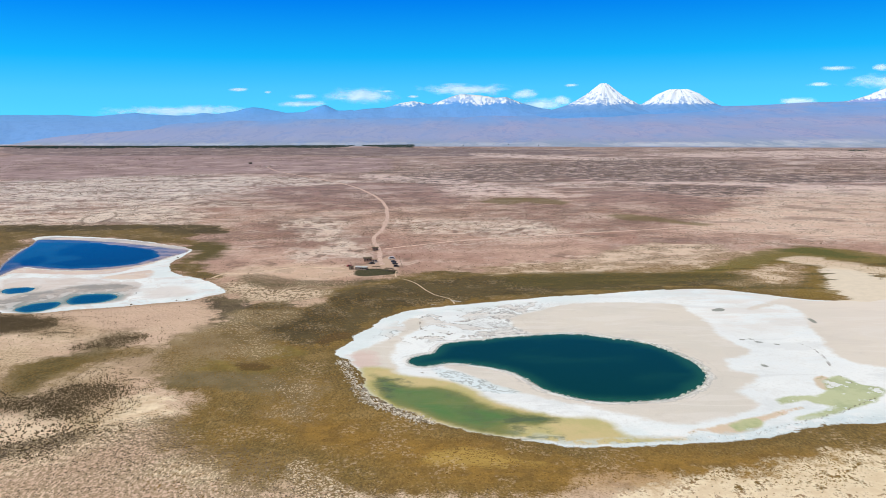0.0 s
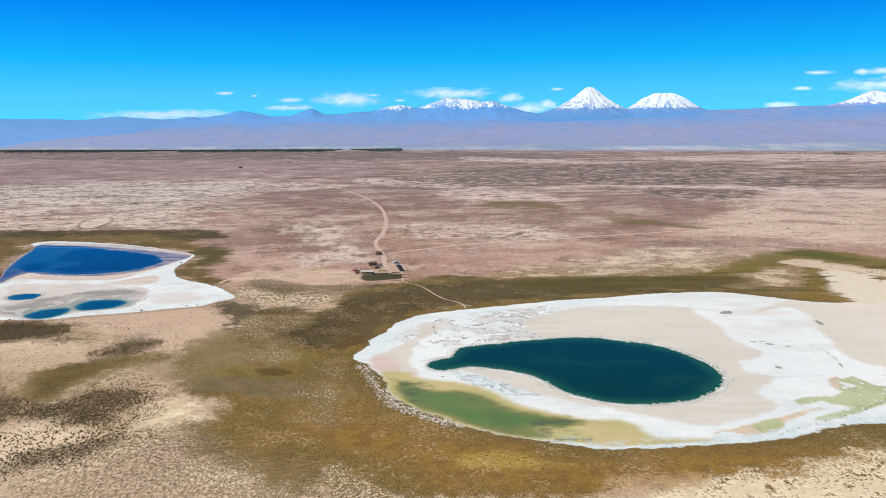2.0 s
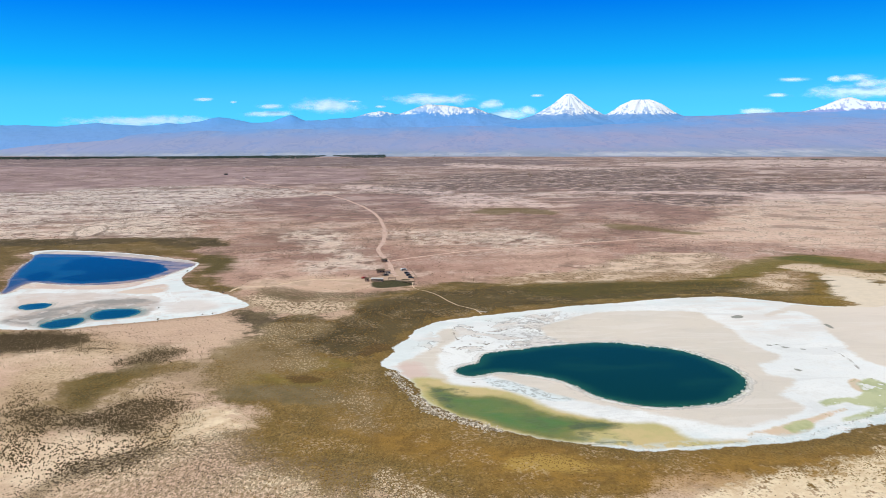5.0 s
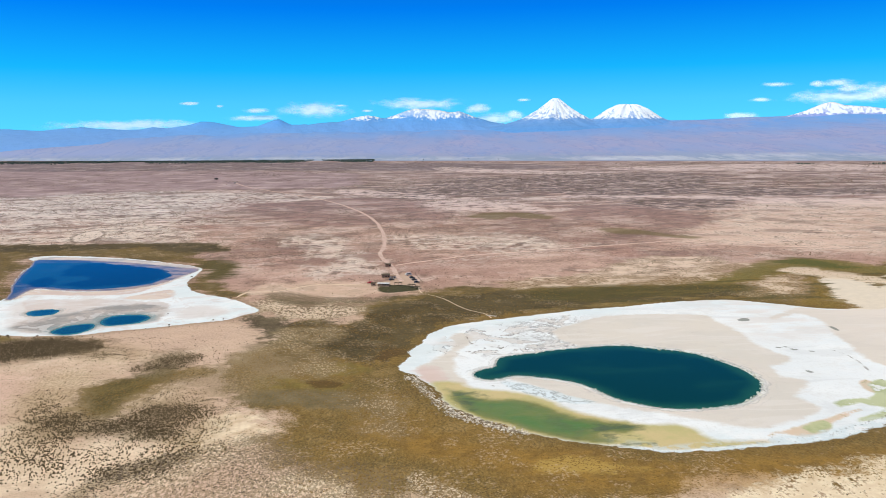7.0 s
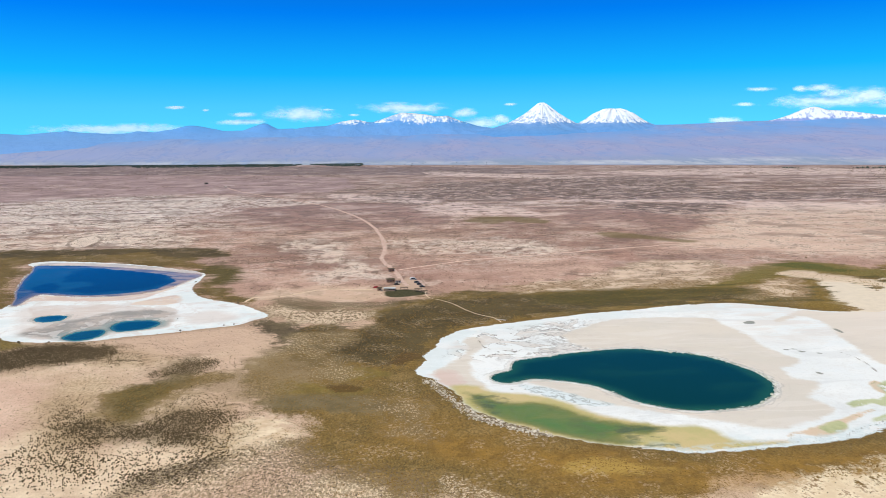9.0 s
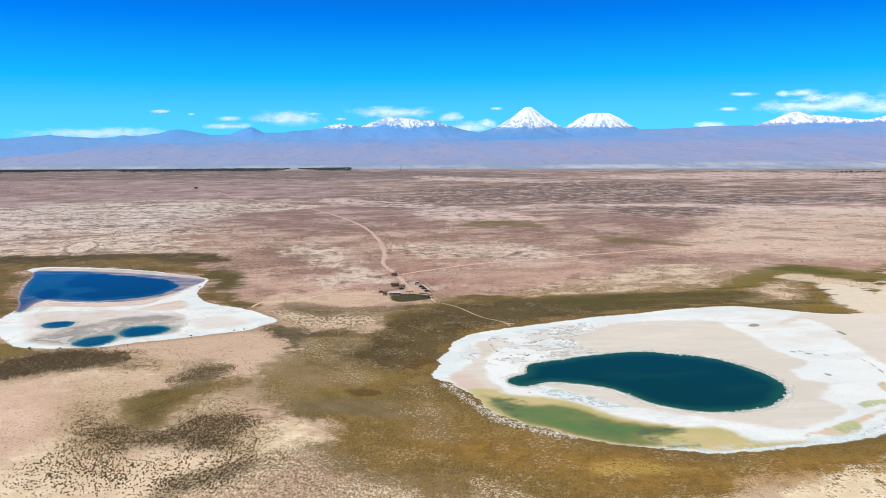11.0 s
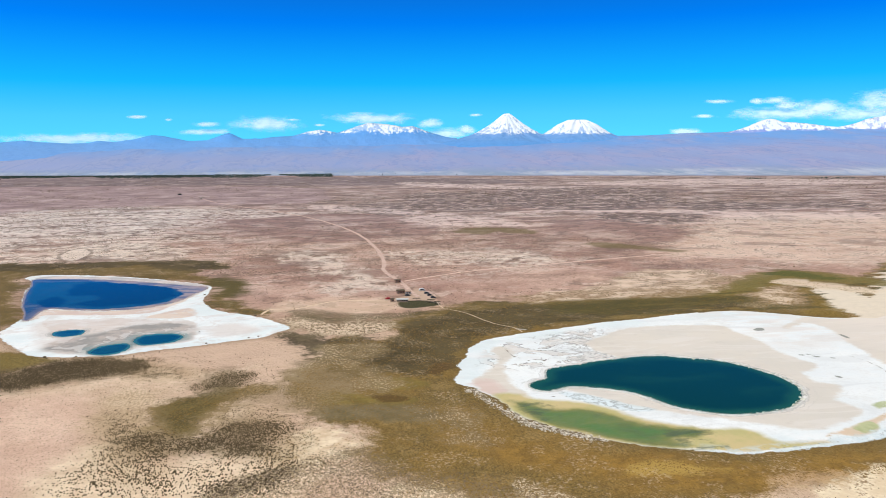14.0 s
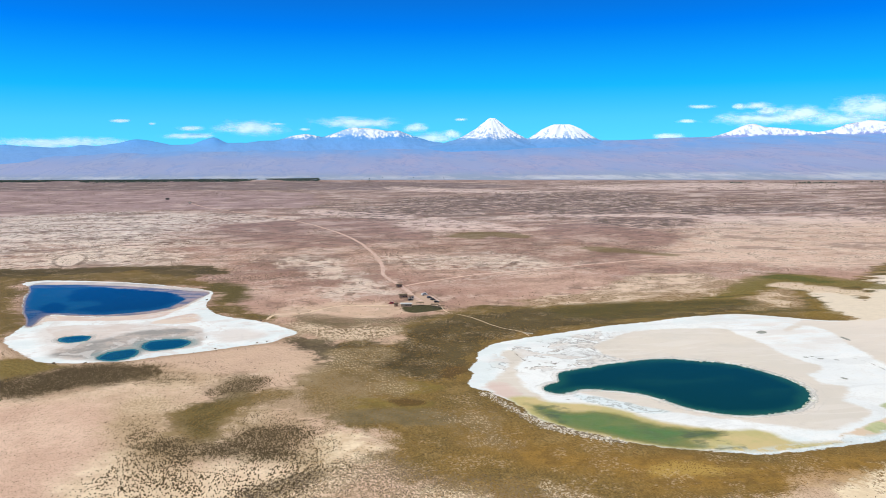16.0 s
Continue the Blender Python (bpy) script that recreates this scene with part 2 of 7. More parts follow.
    # pale foreground crust
    c = g.mix(g.mul(edge("pale", 4, 16, 10, 0, 9), 0.92), c, g.mix(g.step(fine, 0.36, 0.64), (0.64, 0.49, 0.36), (0.86, 0.735, 0.59)))
    # broken white crust plates with dark gaps
    bent = g.t.nodes.new("ShaderNodeVectorMath")
    bent.operation = "MULTIPLY_ADD"
    wob = g.t.nodes.new("ShaderNodeTexNoise")
    wob.inputs["Scale"].default_value, wob.inputs["Detail"].default_value = 0.5, 4
    g.put(wob.inputs["Vector"], g.pos)
    g.put(bent.inputs[0], wob.outputs["Color"])
    bent.inputs[1].default_value = (3.0, 3.0, 0)
    g.put(bent.inputs[2], g.pos)
    gap = g.cells(0.7, "DISTANCE_TO_EDGE", bent.outputs[0])
    plates = g.mix(g.step(gap, 0.06, 0.22), (0.20, 0.135, 0.06), g.mix(g.step(fine, 0.35, 0.62), (0.76, 0.66, 0.55), (0.66, 0.53, 0.40)))
    c_plates = g.mul(edge("plates", 1.5, 5, 4, 0, 5), g.step(grit, 0.62, 0.48))
    # marsh
    olive = g.mix(g.step(big, 0.40, 0.60), (0.236, 0.143, 0.030), (0.134, 0.096, 0.027))
    olive = g.mix(g.mul(g.step(broad, 0.5, 0.66), 0.6), olive, (0.205, 0.138, 0.046))
    olive = g.mix(g.mul(g.step(mid, 0.53, 0.64), 0.6), olive, (0.125, 0.080, 0.025))
    olive = g.mix(g.mul(g.step(dust, 0.53, 0.63), 0.6), olive, (0.33, 0.225, 0.090))
    olive = g.mix(g.mul(g.step(grit, 0.50, 0.62), 0.55), olive, (0.085, 0.058, 0.020))
    olive = g.mix(g.mul(g.step(grain, 0.54, 0.62), 0.7), olive, (0.075, 0.050, 0.018))
    olive = g.mix(g.mul(g.step(grit, 0.43, 0.34), 0.45), olive, (0.38, 0.265, 0.115))
    olive = g.mix(g.mul(g.step(grain, 0.45, 0.38), 0.48), olive, (0.40, 0.265, 0.105))
    olive = g.mix(g.mul(g.step(stip, 0.53, 0.60), 0.5), olive, (0.085, 0.060, 0.022))
    olive = g.mix(g.mul(g.step(stip, 0.46, 0.40), 0.32), olive, (0.37, 0.24, 0.080))
    olive = g.mix(g.mul(beyond(460, 530), 0.6), olive, g.mix(g.step(g.add(g.mul(mid, 0.5), g.mul(stip, 0.5)), 0.43, 0.57), (0.165, 0.124, 0.048), (0.085, 0.070, 0.028)))
    field = g.add(g.attr("marsh"), g.mul(g.add(big, -0.5), 44))
    field = g.add(field, g.add(g.mul(g.add(mid, -0.5), 36), g.add(g.mul(g.add(fine, -0.5), 26), g.mul(g.add(grain, -0.5), 30))))
    field = g.add(field, g.mul(g.mul(g.add(lanes, -0.5), 45), beyond(490, 560)))
    c = g.mix(g.mul(g.step(field, -5, 6), 0.96), c, olive)
    c = g.mix(g.mul(edge("gold", 10, 26, 12, 0, 8), 0.6), c, g.mix(g.step(fine, 0.42, 0.60), (0.36, 0.205, 0.045), (0.21, 0.120, 0.030)))
    c = g.mix(g.mul(edge("straw", 3, 12, 6, 0, 6), 0.75), c, (0.47, 0.32, 0.095))
    shade = g.mix(g.step(mid, 0.40, 0.58), (0.050, 0.042, 0.022), (0.105, 0.082, 0.042))
    shade = g.mix(g.mul(g.step(grit, 0.44, 0.34), 0.55), shade, (0.26, 0.20, 0.125))
    c = g.mix(g.mul(edge("dark_marsh", 5, 26, 16, 0, 12), 0.9), c, shade)
    bare = g.mul(g.step(g.add(g.mul(mid, 0.45), g.mul(dust, 0.55)), 0.50, 0.44), edge("marsh", 8, 4, 2))
    c = g.mix(g.mul(g.mul(bare, g.step(grit, 0.50, 0.58)), 0.65), c, (0.52, 0.39, 0.27))
    c = g.mix(g.mul(edge("grey_marsh", 4, 12, 8, 0, 5), 0.75), c, g.mix(g.step(fine, 0.4, 0.6), (0.20, 0.160, 0.098), (0.155, 0.128, 0.075)))
    c = g.mix(g.mul(edge("olive_marsh", 3, 12, 8, 0, 5), 0.75), c, g.mix(g.step(fine, 0.4, 0.6), (0.24, 0.182, 0.052), (0.175, 0.135, 0.042)))
    c = g.mix(g.mul(edge("brown_mark", 2, 7, 6, 0, 5), 0.8), c, (0.105, 0.062, 0.022))
    flecks = edge("speckle", 8, 26, 16)
    c = g.mix(g.mul(flecks, 0.75), c, g.mix(g.step(mid, 0.42, 0.58), (0.155, 0.115, 0.062), (0.235, 0.175, 0.10)))
    c = g.mix(g.mul(g.mul(flecks, g.step(g.add(g.mul(stip, 0.75), g.mul(mid, 0.25)), 0.535, 0.58)), 0.65), c, (0.64, 0.50, 0.36))
    c = g.mix(g.mul(edge("haze_brown", 8, 26, 14, 0, 6), 0.6), c, g.mix(g.step(stip, 0.44, 0.56), (0.34, 0.25, 0.155), (0.20, 0.145, 0.078)))
    c = g.mix(g.mul(edge("core", 6, 16, 12, 0, 10), 0.8), c, g.mix(g.step(g.add(g.mul(mid, 0.5), g.mul(stip, 0.5)), 0.42, 0.58), (0.070, 0.060, 0.023), (0.185, 0.138, 0.056)))
    c = g.mix(g.mul(edge("tan_plain", 8, 22, 14, 0, 9), 0.5), c, (0.70, 0.53, 0.42))
    mottled = edge("mottle", 10, 30, 16)
    c = g.mix(g.mul(g.mul(mottled, g.step(g.add(g.mul(mid, 0.4), g.mul(tufty, 0.6)), 0.465, 0.525)), 0.8), c, (0.72, 0.575, 0.465))
    c = g.mix(g.mul(g.mul(mottled, g.step(g.add(g.mul(stip, 0.6), g.mul(tufty, 0.4)), 0.475, 0.43)), 0.8), c, (0.15, 0.108, 0.066))
    c = g.mix(g.mul(g.mul(edge("brush", 3, 10, 8, 0, 6), g.step(stip, 0.58, 0.48)), 0.85), c, (0.105, 0.085, 0.045))
    sunny = edge("pale_se", 4, 22, 14, 0, 9)
    c = g.mix(g.mul(g.mul(sunny, g.step(g.add(g.mul(stip, 0.25), g.add(g.mul(grit, 0.35), g.mul(fine, 0.40))), 0.57, 0.505)), 0.92), c, g.mix(g.step(fine, 0.36, 0.64), (0.74, 0.60, 0.45), (0.90, 0.79, 0.64)))
    reed = g.mul(edge("marsh", 8, 20, 10), g.mul(beyond(470, 520), g.step(px, 20, 90)))
    c = g.mix(g.mul(g.mul(g.step(lanes, 0.53, 0.57), reed), 0.6), c, g.mix(g.step(stip, 0.44, 0.56), (0.40, 0.285, 0.135), (0.27, 0.185, 0.055)))
    c = g.mix(g.mul(g.mul(g.step(lanes, 0.46, 0.42), reed), 0.7), c, (0.085, 0.078, 0.030))
    hook = g.add(g.attr("pale_hook"), g.add(g.mul(g.add(lanes, -0.5), 70), g.add(g.mul(g.add(mid, -0.5), 24), g.mul(g.add(fine, -0.5), 24))))
    c = g.mix(g.mul(g.step(hook, -3, 3), 0.95), c, g.mix(g.step(fine, 0.4, 0.6), (0.78, 0.69, 0.61), (0.735, 0.65, 0.575)))
    rag = g.add(g.mul(g.add(lanes, -0.5), 60), g.add(g.mul(g.add(mid, -0.5), 22), g.mul(g.add(grit, -0.5), 16)))

    def reedy(name, soft=4.0, spread=1.0):
        return g.step(g.add(g.attr(name), g.mul(rag, spread)), -soft, soft)

    dry = reedy("cream_north")
    c = g.mix(g.mul(dry, 0.85), c, g.mix(g.step(g.add(g.mul(mid, 0.5), g.mul(dash, 0.5)), 0.43, 0.57), (0.74, 0.60, 0.485), (0.45, 0.325, 0.24)))
    c = g.mix(g.mul(g.mul(dry, g.mul(g.step(g.add(g.mul(tufty, 0.5), g.mul(stip, 0.5)), 0.49, 0.54), g.step(mid, 0.42, 0.54))), 0.85), c, (0.125, 0.098, 0.06))
    c = g.mix(g.mul(reedy("arm_green"), 0.9), c, g.mix(g.step(stip, 0.42, 0.58), (0.255, 0.205, 0.075), (0.125, 0.108, 0.034)))
    c = g.mix(g.mul(reedy("arm_core", 3, 0.6), 0.8), c, g.mix(g.step(stip, 0.42, 0.58), (0.115, 0.125, 0.035), (0.070, 0.082, 0.022)))
    bay = reedy("brown_bay")
    c = g.mix(g.mul(bay, 0.85), c, g.mix(g.step(tufty, 0.42, 0.58), (0.46, 0.335, 0.245), (0.24, 0.170, 0.095)))
    c = g.mix(g.mul(g.mul(bay, g.step(g.add(g.mul(mid, 0.6), g.mul(dash, 0.4)), 0.49, 0.57)), 0.8), c, (0.70, 0.56, 0.455))
    c = g.mix(g.mul(reedy("olive_dark", 8, 0.8), 0.75), c, g.mix(g.step(stip, 0.42, 0.58), (0.115, 0.098, 0.036), (0.058, 0.054, 0.019)))
    c = g.mix(g.mul(reedy("sand_tongue", 3, 0.7), 0.9), c, (0.72, 0.60, 0.49))
    c = g.mix(g.mul(reedy("tail_gold", 3, 0.9), 0.85), c, g.mix(g.step(stip, 0.42, 0.58), (0.27, 0.185, 0.055), (0.165, 0.112, 0.030)))
    c = g.mix(g.mul(edge("olive_w", 4, 14, 8, 0, 5), 0.85), c, g.mix(g.step(stip, 0.42, 0.58), (0.26, 0.195, 0.070), (0.135, 0.105, 0.036)))
    c = g.mix(g.mul(edge("green_far", 6, 14, 6), 0.75), c, (0.165, 0.130, 0.055))
    c = g.mix(g.mul(edge("pale_marsh", 4, 16, 12, 0, 8), 0.7), c, (0.66, 0.53, 0.42))
    # bush belts tint the soil between the bushes
    c = g.mix(g.mul(edge("shrub", 9, 16, 10, -2, 12), 0.8), c, g.mix(g.step(stip, 0.42, 0.58), (0.15, 0.112, 0.064), (0.27, 0.205, 0.13)))
    c = g.mix(g.mul(g.mul(edge("stip_sw", 8, 22, 12), g.step(g.add(g.mul(stip, 0.66), g.add(g.mul(grit, 0.17), g.mul(mid, 0.17))), 0.455, 0.525)), 0.72), c, (0.26, 0.187, 0.115))
    c = g.mix(g.mul(c_plates, 0.95), c, plates)
    c = g.mix(g.mul(edge("shrub_thin", 9, 14, 8, -6, 12), 0.45), c, (0.42, 0.305, 0.195))
    c = g.mix(g.mul(edge("shrub_low", 3, 7, 5, 1, 5), 0.55), c, g.mix(g.step(stip, 0.46, 0.54), (0.135, 0.105, 0.052), (0.33, 0.26, 0.165)))
    # tracks
    c = g.mix(g.mul(edge("parking", 2.0, 3, 1.5), 0.85), c, (0.52, 0.385, 0.305))
    c = g.mix(edge("yard", 1.6, 3, 1.5), c, g.mix(g.step(grit, 0.4, 0.6), (0.050, 0.050, 0.026), (0.090, 0.082, 0.043)))

    # salt flats
    white = g.mix(g.step(big, 0.42, 0.62), (0.86, 0.875, 0.865), (0.79, 0.815, 0.815))
    white = g.mix(g.mul(g.step(mid, 0.52, 0.62), 0.5), white, (0.73, 0.725, 0.70))
    white = g.mix(g.mul(g.step(grit, 0.52, 0.68), 0.35), white, (0.62, 0.61, 0.585))
    west = g.mul(g.mul(g.step(px, 85, 40), beyond(385, 405)), g.step(g.attr("main"), 6, 14))
    crust = g.noise(0.055, 5, 0.62, warp=0.7)
    floor_mud = g.mul(west, g.step(crust, 0.50, 0.485))
    white = g.mix(g.mul(floor_mud, 0.85), white, g.mix(g.step(fine, 0.4, 0.6), (0.66, 0.61, 0.56), (0.74, 0.70, 0.655)))
    # shadow along raised crust borders, drawn as a dark line in the colour
    brink_shade = g.mul(g.mul(g.step(crust, 0.474, 0.486), g.step(crust, 0.508, 0.498)), g.step(fine, 0.40, 0.50))
    white = g.mix(g.mul(g.mul(brink_shade, west), 0.95), white, (0.22, 0.205, 0.19))
    veil = g.noise(1.0, 5, 0.62, g.scaled(0.016, 0.04, 0.03, turn=0.2), warp=0.8)
    white = g.mix(g.mul(g.step(veil, 0.52, 0.62), 0.4), white, (0.64, 0.655, 0.655))
    white = g.mix(g.mul(g.step(veil, 0.45, 0.38), 0.35), white, (0.80, 0.845, 0.86))
    ripple = g.op("ABSOLUTE", g.add(g.noise(0.16, 4, 0.6, warp=0.8), -0.5))
    white = g.mix(g.mul(g.mul(g.step(ripple, 0.032, 0.010), g.mul(west, g.step(px, 5, 35))), 0.8), white, (0.36, 0.345, 0.33))
    hook_off = g.step(g.attr("pale_hook"), -4, -14)
    ice = g.mul(g.mul(hook_off, g.step(g.attr("salt"), 26, 8)), g.step(mid, 0.40, 0.56))
    white = g.mix(g.mul(ice, 0.6), white, (0.70, 0.785, 0.80))
    beige = g.mix(g.step(big, 0.40, 0.60), (0.71, 0.64, 0.55), (0.66, 0.605, 0.53))
    beige = g.mix(g.mul(g.step(mid, 0.48, 0.60), 0.5), beige, (0.71, 0.64, 0.565))
    beige = g.mix(g.mul(g.step(fine, 0.55, 0.68), 0.25), beige, (0.55, 0.485, 0.43))
    beige = g.mix(g.mul(g.step(px, 170, 280), 0.7), beige, (0.79, 0.69, 0.60))
    swirl = g.noise(0.035, 5, 0.6, g.scaled(0.45, 1.6, 1.0, turn=-0.25), warp=1.2)
    beige = g.mix(g.mul(g.step(swirl, 0.50, 0.62), 0.35), beige, (0.80, 0.745, 0.69))
    beige = g.mix(g.mul(g.step(swirl, 0.44, 0.34), 0.2), beige, (0.58, 0.50, 0.44))
    loose = g.mul(g.mul(g.step(px, 120, 180), beyond(385, 430)), g.step(g.add(g.mul(swirl, 0.6), g.mul(veil, 0.4)), 0.44, 0.56))
    white = g.mix(g.mul(loose, 0.6), white, (0.755, 0.70, 0.65))
    s = g.mix(g.mul(edge("beige", 2.2, 6, 3.5), 0.92), white, beige)
    s = g.mix(g.mul(edge("beige_wsalt", 1.6, 7, 4), 0.85), s, g.mix(g.step(swirl, 0.42, 0.58), (0.62, 0.535, 0.485), (0.72, 0.665, 0.63)))
    s = g.mix(g.mul(edge("pink", 2, 4, 3), 0.8), s, g.mix(g.step(swirl, 0.42, 0.58), (0.60, 0.43, 0.36), (0.70, 0.545, 0.43)))
    s = g.mix(g.mul(edge("mud_west", 6, 7, 4), 0.55), s, (0.66, 0.565, 0.505))
    s = g.mix(g.mul(edge("rose", 3.5, 9, 5), 0.5), s, (0.68, 0.45, 0.40))
    s = g.mix(g.mul(edge("halo", 5, 5, 2.5), 0.9), s, g.mix(g.step(mid, 0.42, 0.58), (0.50, 0.43, 0.385), (0.29, 0.28, 0.265)))
    s = g.mix(g.mul(g.mul(edge("halo", 5, 5, 2.5), g.step(g.attr("water"), -11, -1)), 0.75), s, (0.20, 0.315, 0.325))
    s = g.mix(g.mul(g.mul(g.step(px, -60, -80), g.step(crust, 0.475, 0.445)), 0.55), s, g.mix(g.step(fine, 0.4, 0.6), (0.66, 0.61, 0.575), (0.74, 0.71, 0.69)))
    s = g.mix(g.mul(edge("tan", 3.0, 3.0, 2.0), 0.95), s, g.mix(g.step(mid, 0.40, 0.60), (0.60, 0.475, 0.22), (0.50, 0.445, 0.18)))
    s = g.mix(g.mul(edge("silt", 0.8, 2.5, 2.0), 0.8), s, g.mix(g.step(mid, 0.42, 0.6), (0.60, 0.49, 0.45), (0.42, 0.38, 0.39)))
    pool = g.add(g.attr("green"), g.add(g.mul(g.add(mid, -0.5), 14), g.mul(g.add(fine, -0.5), 5)))
    algae = g.mix(g.step(pool, -1, 4.5), (0.42, 0.37, 0.125), (0.185, 0.205, 0.055))
    algae = g.mix(g.step(pool, 2, 9), algae, g.mix(g.step(mid, 0.44, 0.58), (0.070, 0.190, 0.040), (0.125, 0.200, 0.050)))
    algae = g.mix(g.mul(g.step(swirl, 0.52, 0.62), 0.45), algae, (0.235, 0.225, 0.065))
    algae = g.mix(g.mul(g.step(dust, 0.53, 0.63), 0.45), algae, (0.085, 0.115, 0.045))
    s = g.mix(g.mul(g.step(pool, -2.5, 3.0), 0.92), s, algae)
    s = g.mix(g.mul(edge("peach", 1.2, 3, 2.5), 0.9), s, g.mix(g.step(mid, 0.42, 0.58), (0.70, 0.52, 0.36), (0.64, 0.52, 0.37)))
    s = g.mix(g.mul(g.mul(edge("peach", 1.2, 3, 2.5), g.step(fine, 0.56, 0.64)), 0.6), s, (0.33, 0.34, 0.19))
    s = g.mix(g.mul(edge("green_east", 1.2, 3, 2.5), 0.9), s, g.mix(g.step(mid, 0.44, 0.60), (0.50, 0.53, 0.29), (0.36, 0.41, 0.20)))
    isles = g.mul(edge("green_east", 2, 2, 1), g.step(g.add(g.mul(mid, 0.5), g.mul(fine, 0.5)), 0.545, 0.57))
    s = g.mix(g.mul(isles, 0.9), s, white)
    seam = g.add(g.attr("seam"), g.mul(g.add(fine, -0.5), 1.5))
    s = g.mix(g.mul(g.step(seam, -0.35, 0.3), 0.85), s, (0.17, 0.14, 0.105))
    hem = g.mul(g.step(g.add(g.attr("main"), g.mul(g.add(fine, -0.5), 5.0)), 3.2, 1.8), g.mul(hook_off, g.step(px, 20, 40)))
    s = g.mix(g.mul(hem, 0.9), s, white)
    south = g.mul(g.step(g.attr("main"), 10, 5), g.mul(beyond(425, 400), g.step(px, 20, 50)))
    s = g.mix(g.mul(g.mul(south, g.step(fine, 0.42, 0.54)), 0.65), s, (0.60, 0.69, 0.71))
    s = g.mix(g.mul(g.mul(south, g.step(stip, 0.60, 0.66)), 0.5), s, (0.30, 0.28, 0.25))
    shore = g.attr("water")
    rim = g.mul(g.step(shore, -4.5, -2.0), g.step(fine, 0.34, 0.5))
    s = g.mix(g.mul(rim, g.step(g.attr("main"), -1, 1)), s, (0.82, 0.81, 0.78))
    lip = g.mul(g.mul(g.step(shore, -3.6, -2.6), g.step(shore, -1.2, -2.2)), g.step(mid, 0.42, 0.56))
    s = g.mix(g.mul(lip, 0.55), s, (0.36, 0.34, 0.31))
    wet = g.mul(g.step(g.add(shore, g.mul(grit, 2.0)), -1.0, 0.4), g.step(grit, 0.35, 0.55))
    s = g.mix(g.mul(wet, 0.8), s, (0.20, 0.21, 0.19))
    rings = g.op("SINE", g.add(g.mul(shore, 1.7), g.mul(fine, 16)))
    rings = g.mul(g.mul(g.step(rings, 0.55, 0.95), g.step(shore, -9, -3.5)), g.mul(g.step(shore, -0.4, -1.2), g.step(mid, 0.40, 0.52)))
    s = g.mix(g.mul(rings, 0.55), s, (0.43, 0.42, 0.39))
    spots = g.mul(edge("brine", 0.5, 0.9, 1.0), 0.85)
    s = g.mix(spots, s, (0.22, 0.235, 0.20))
    split = edge("crackle", 1.5, 4, 3)
    s = g.mix(g.mul(split, 0.6), s, (0.66, 0.76, 0.79))
    s = g.mix(g.mul(g.mul(split, g.step(ripple, 0.045, 0.012)), 0.7), s, (0.30, 0.32, 0.31))
    s = g.mix(g.mul(g.mul(edge("weed", 2.0, 6, 8, 0, 4), g.step(g.noise(0.09, 5, 0.62, g.scaled(0.6, 1.5, 1.0, turn=-0.3), warp=1.0), 0.42, 0.56)), 0.6), s, (0.070, 0.105, 0.060))
    c = g.mix(g.mul(g.mul(edge("salt", 4.5, 2.5, 2.0, -4.5), g.step(g.attr("pale_hook"), 0, -6)), 0.4), c, (0.150, 0.098, 0.034))
    # land colour multiplied by distance: warmer near, slightly bluer far off
    distance_tint = g.t.nodes.new("ShaderNodeVectorMath")
    distance_tint.operation = "MULTIPLY"
    g.put(distance_tint.inputs[0], c)
    g.put(distance_tint.inputs[1], g.mix(beyond(900, 1300), g.mix(beyond(540, 640), (1.02, 1.0, 0.90), (1.015, 0.98, 0.93)), (0.965, 0.975, 1.0)))
    c = g.mix(edge("salt", 0.6, 4.0, 3.8), distance_tint.outputs[0], s)

    # rising fans under the mountains; distance haze is put into their blue and mauve
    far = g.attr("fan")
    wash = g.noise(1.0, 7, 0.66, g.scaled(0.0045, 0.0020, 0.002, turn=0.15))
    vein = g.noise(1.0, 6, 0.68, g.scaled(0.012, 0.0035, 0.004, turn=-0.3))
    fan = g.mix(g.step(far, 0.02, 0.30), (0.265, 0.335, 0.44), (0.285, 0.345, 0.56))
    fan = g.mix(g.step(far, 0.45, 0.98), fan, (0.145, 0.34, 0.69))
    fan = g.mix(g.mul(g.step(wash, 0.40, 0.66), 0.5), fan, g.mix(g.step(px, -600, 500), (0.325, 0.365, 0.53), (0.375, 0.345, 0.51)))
    # darker blue veins: shadow patches of the slopes put into the colour
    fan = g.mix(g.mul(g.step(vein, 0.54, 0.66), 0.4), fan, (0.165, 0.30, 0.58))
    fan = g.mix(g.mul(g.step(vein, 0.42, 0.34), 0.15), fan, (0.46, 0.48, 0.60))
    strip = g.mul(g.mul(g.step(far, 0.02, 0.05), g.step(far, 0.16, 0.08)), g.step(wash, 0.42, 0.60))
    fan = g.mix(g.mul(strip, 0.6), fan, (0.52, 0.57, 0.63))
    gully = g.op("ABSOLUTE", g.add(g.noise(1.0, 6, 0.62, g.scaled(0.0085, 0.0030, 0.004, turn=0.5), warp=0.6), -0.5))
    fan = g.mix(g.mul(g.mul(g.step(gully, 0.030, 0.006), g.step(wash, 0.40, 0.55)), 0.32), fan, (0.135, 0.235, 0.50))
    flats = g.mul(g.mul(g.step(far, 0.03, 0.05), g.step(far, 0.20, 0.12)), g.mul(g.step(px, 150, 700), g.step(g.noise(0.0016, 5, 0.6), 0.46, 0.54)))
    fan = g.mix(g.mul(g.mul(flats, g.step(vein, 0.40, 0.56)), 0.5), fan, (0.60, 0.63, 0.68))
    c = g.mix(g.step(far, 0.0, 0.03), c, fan)

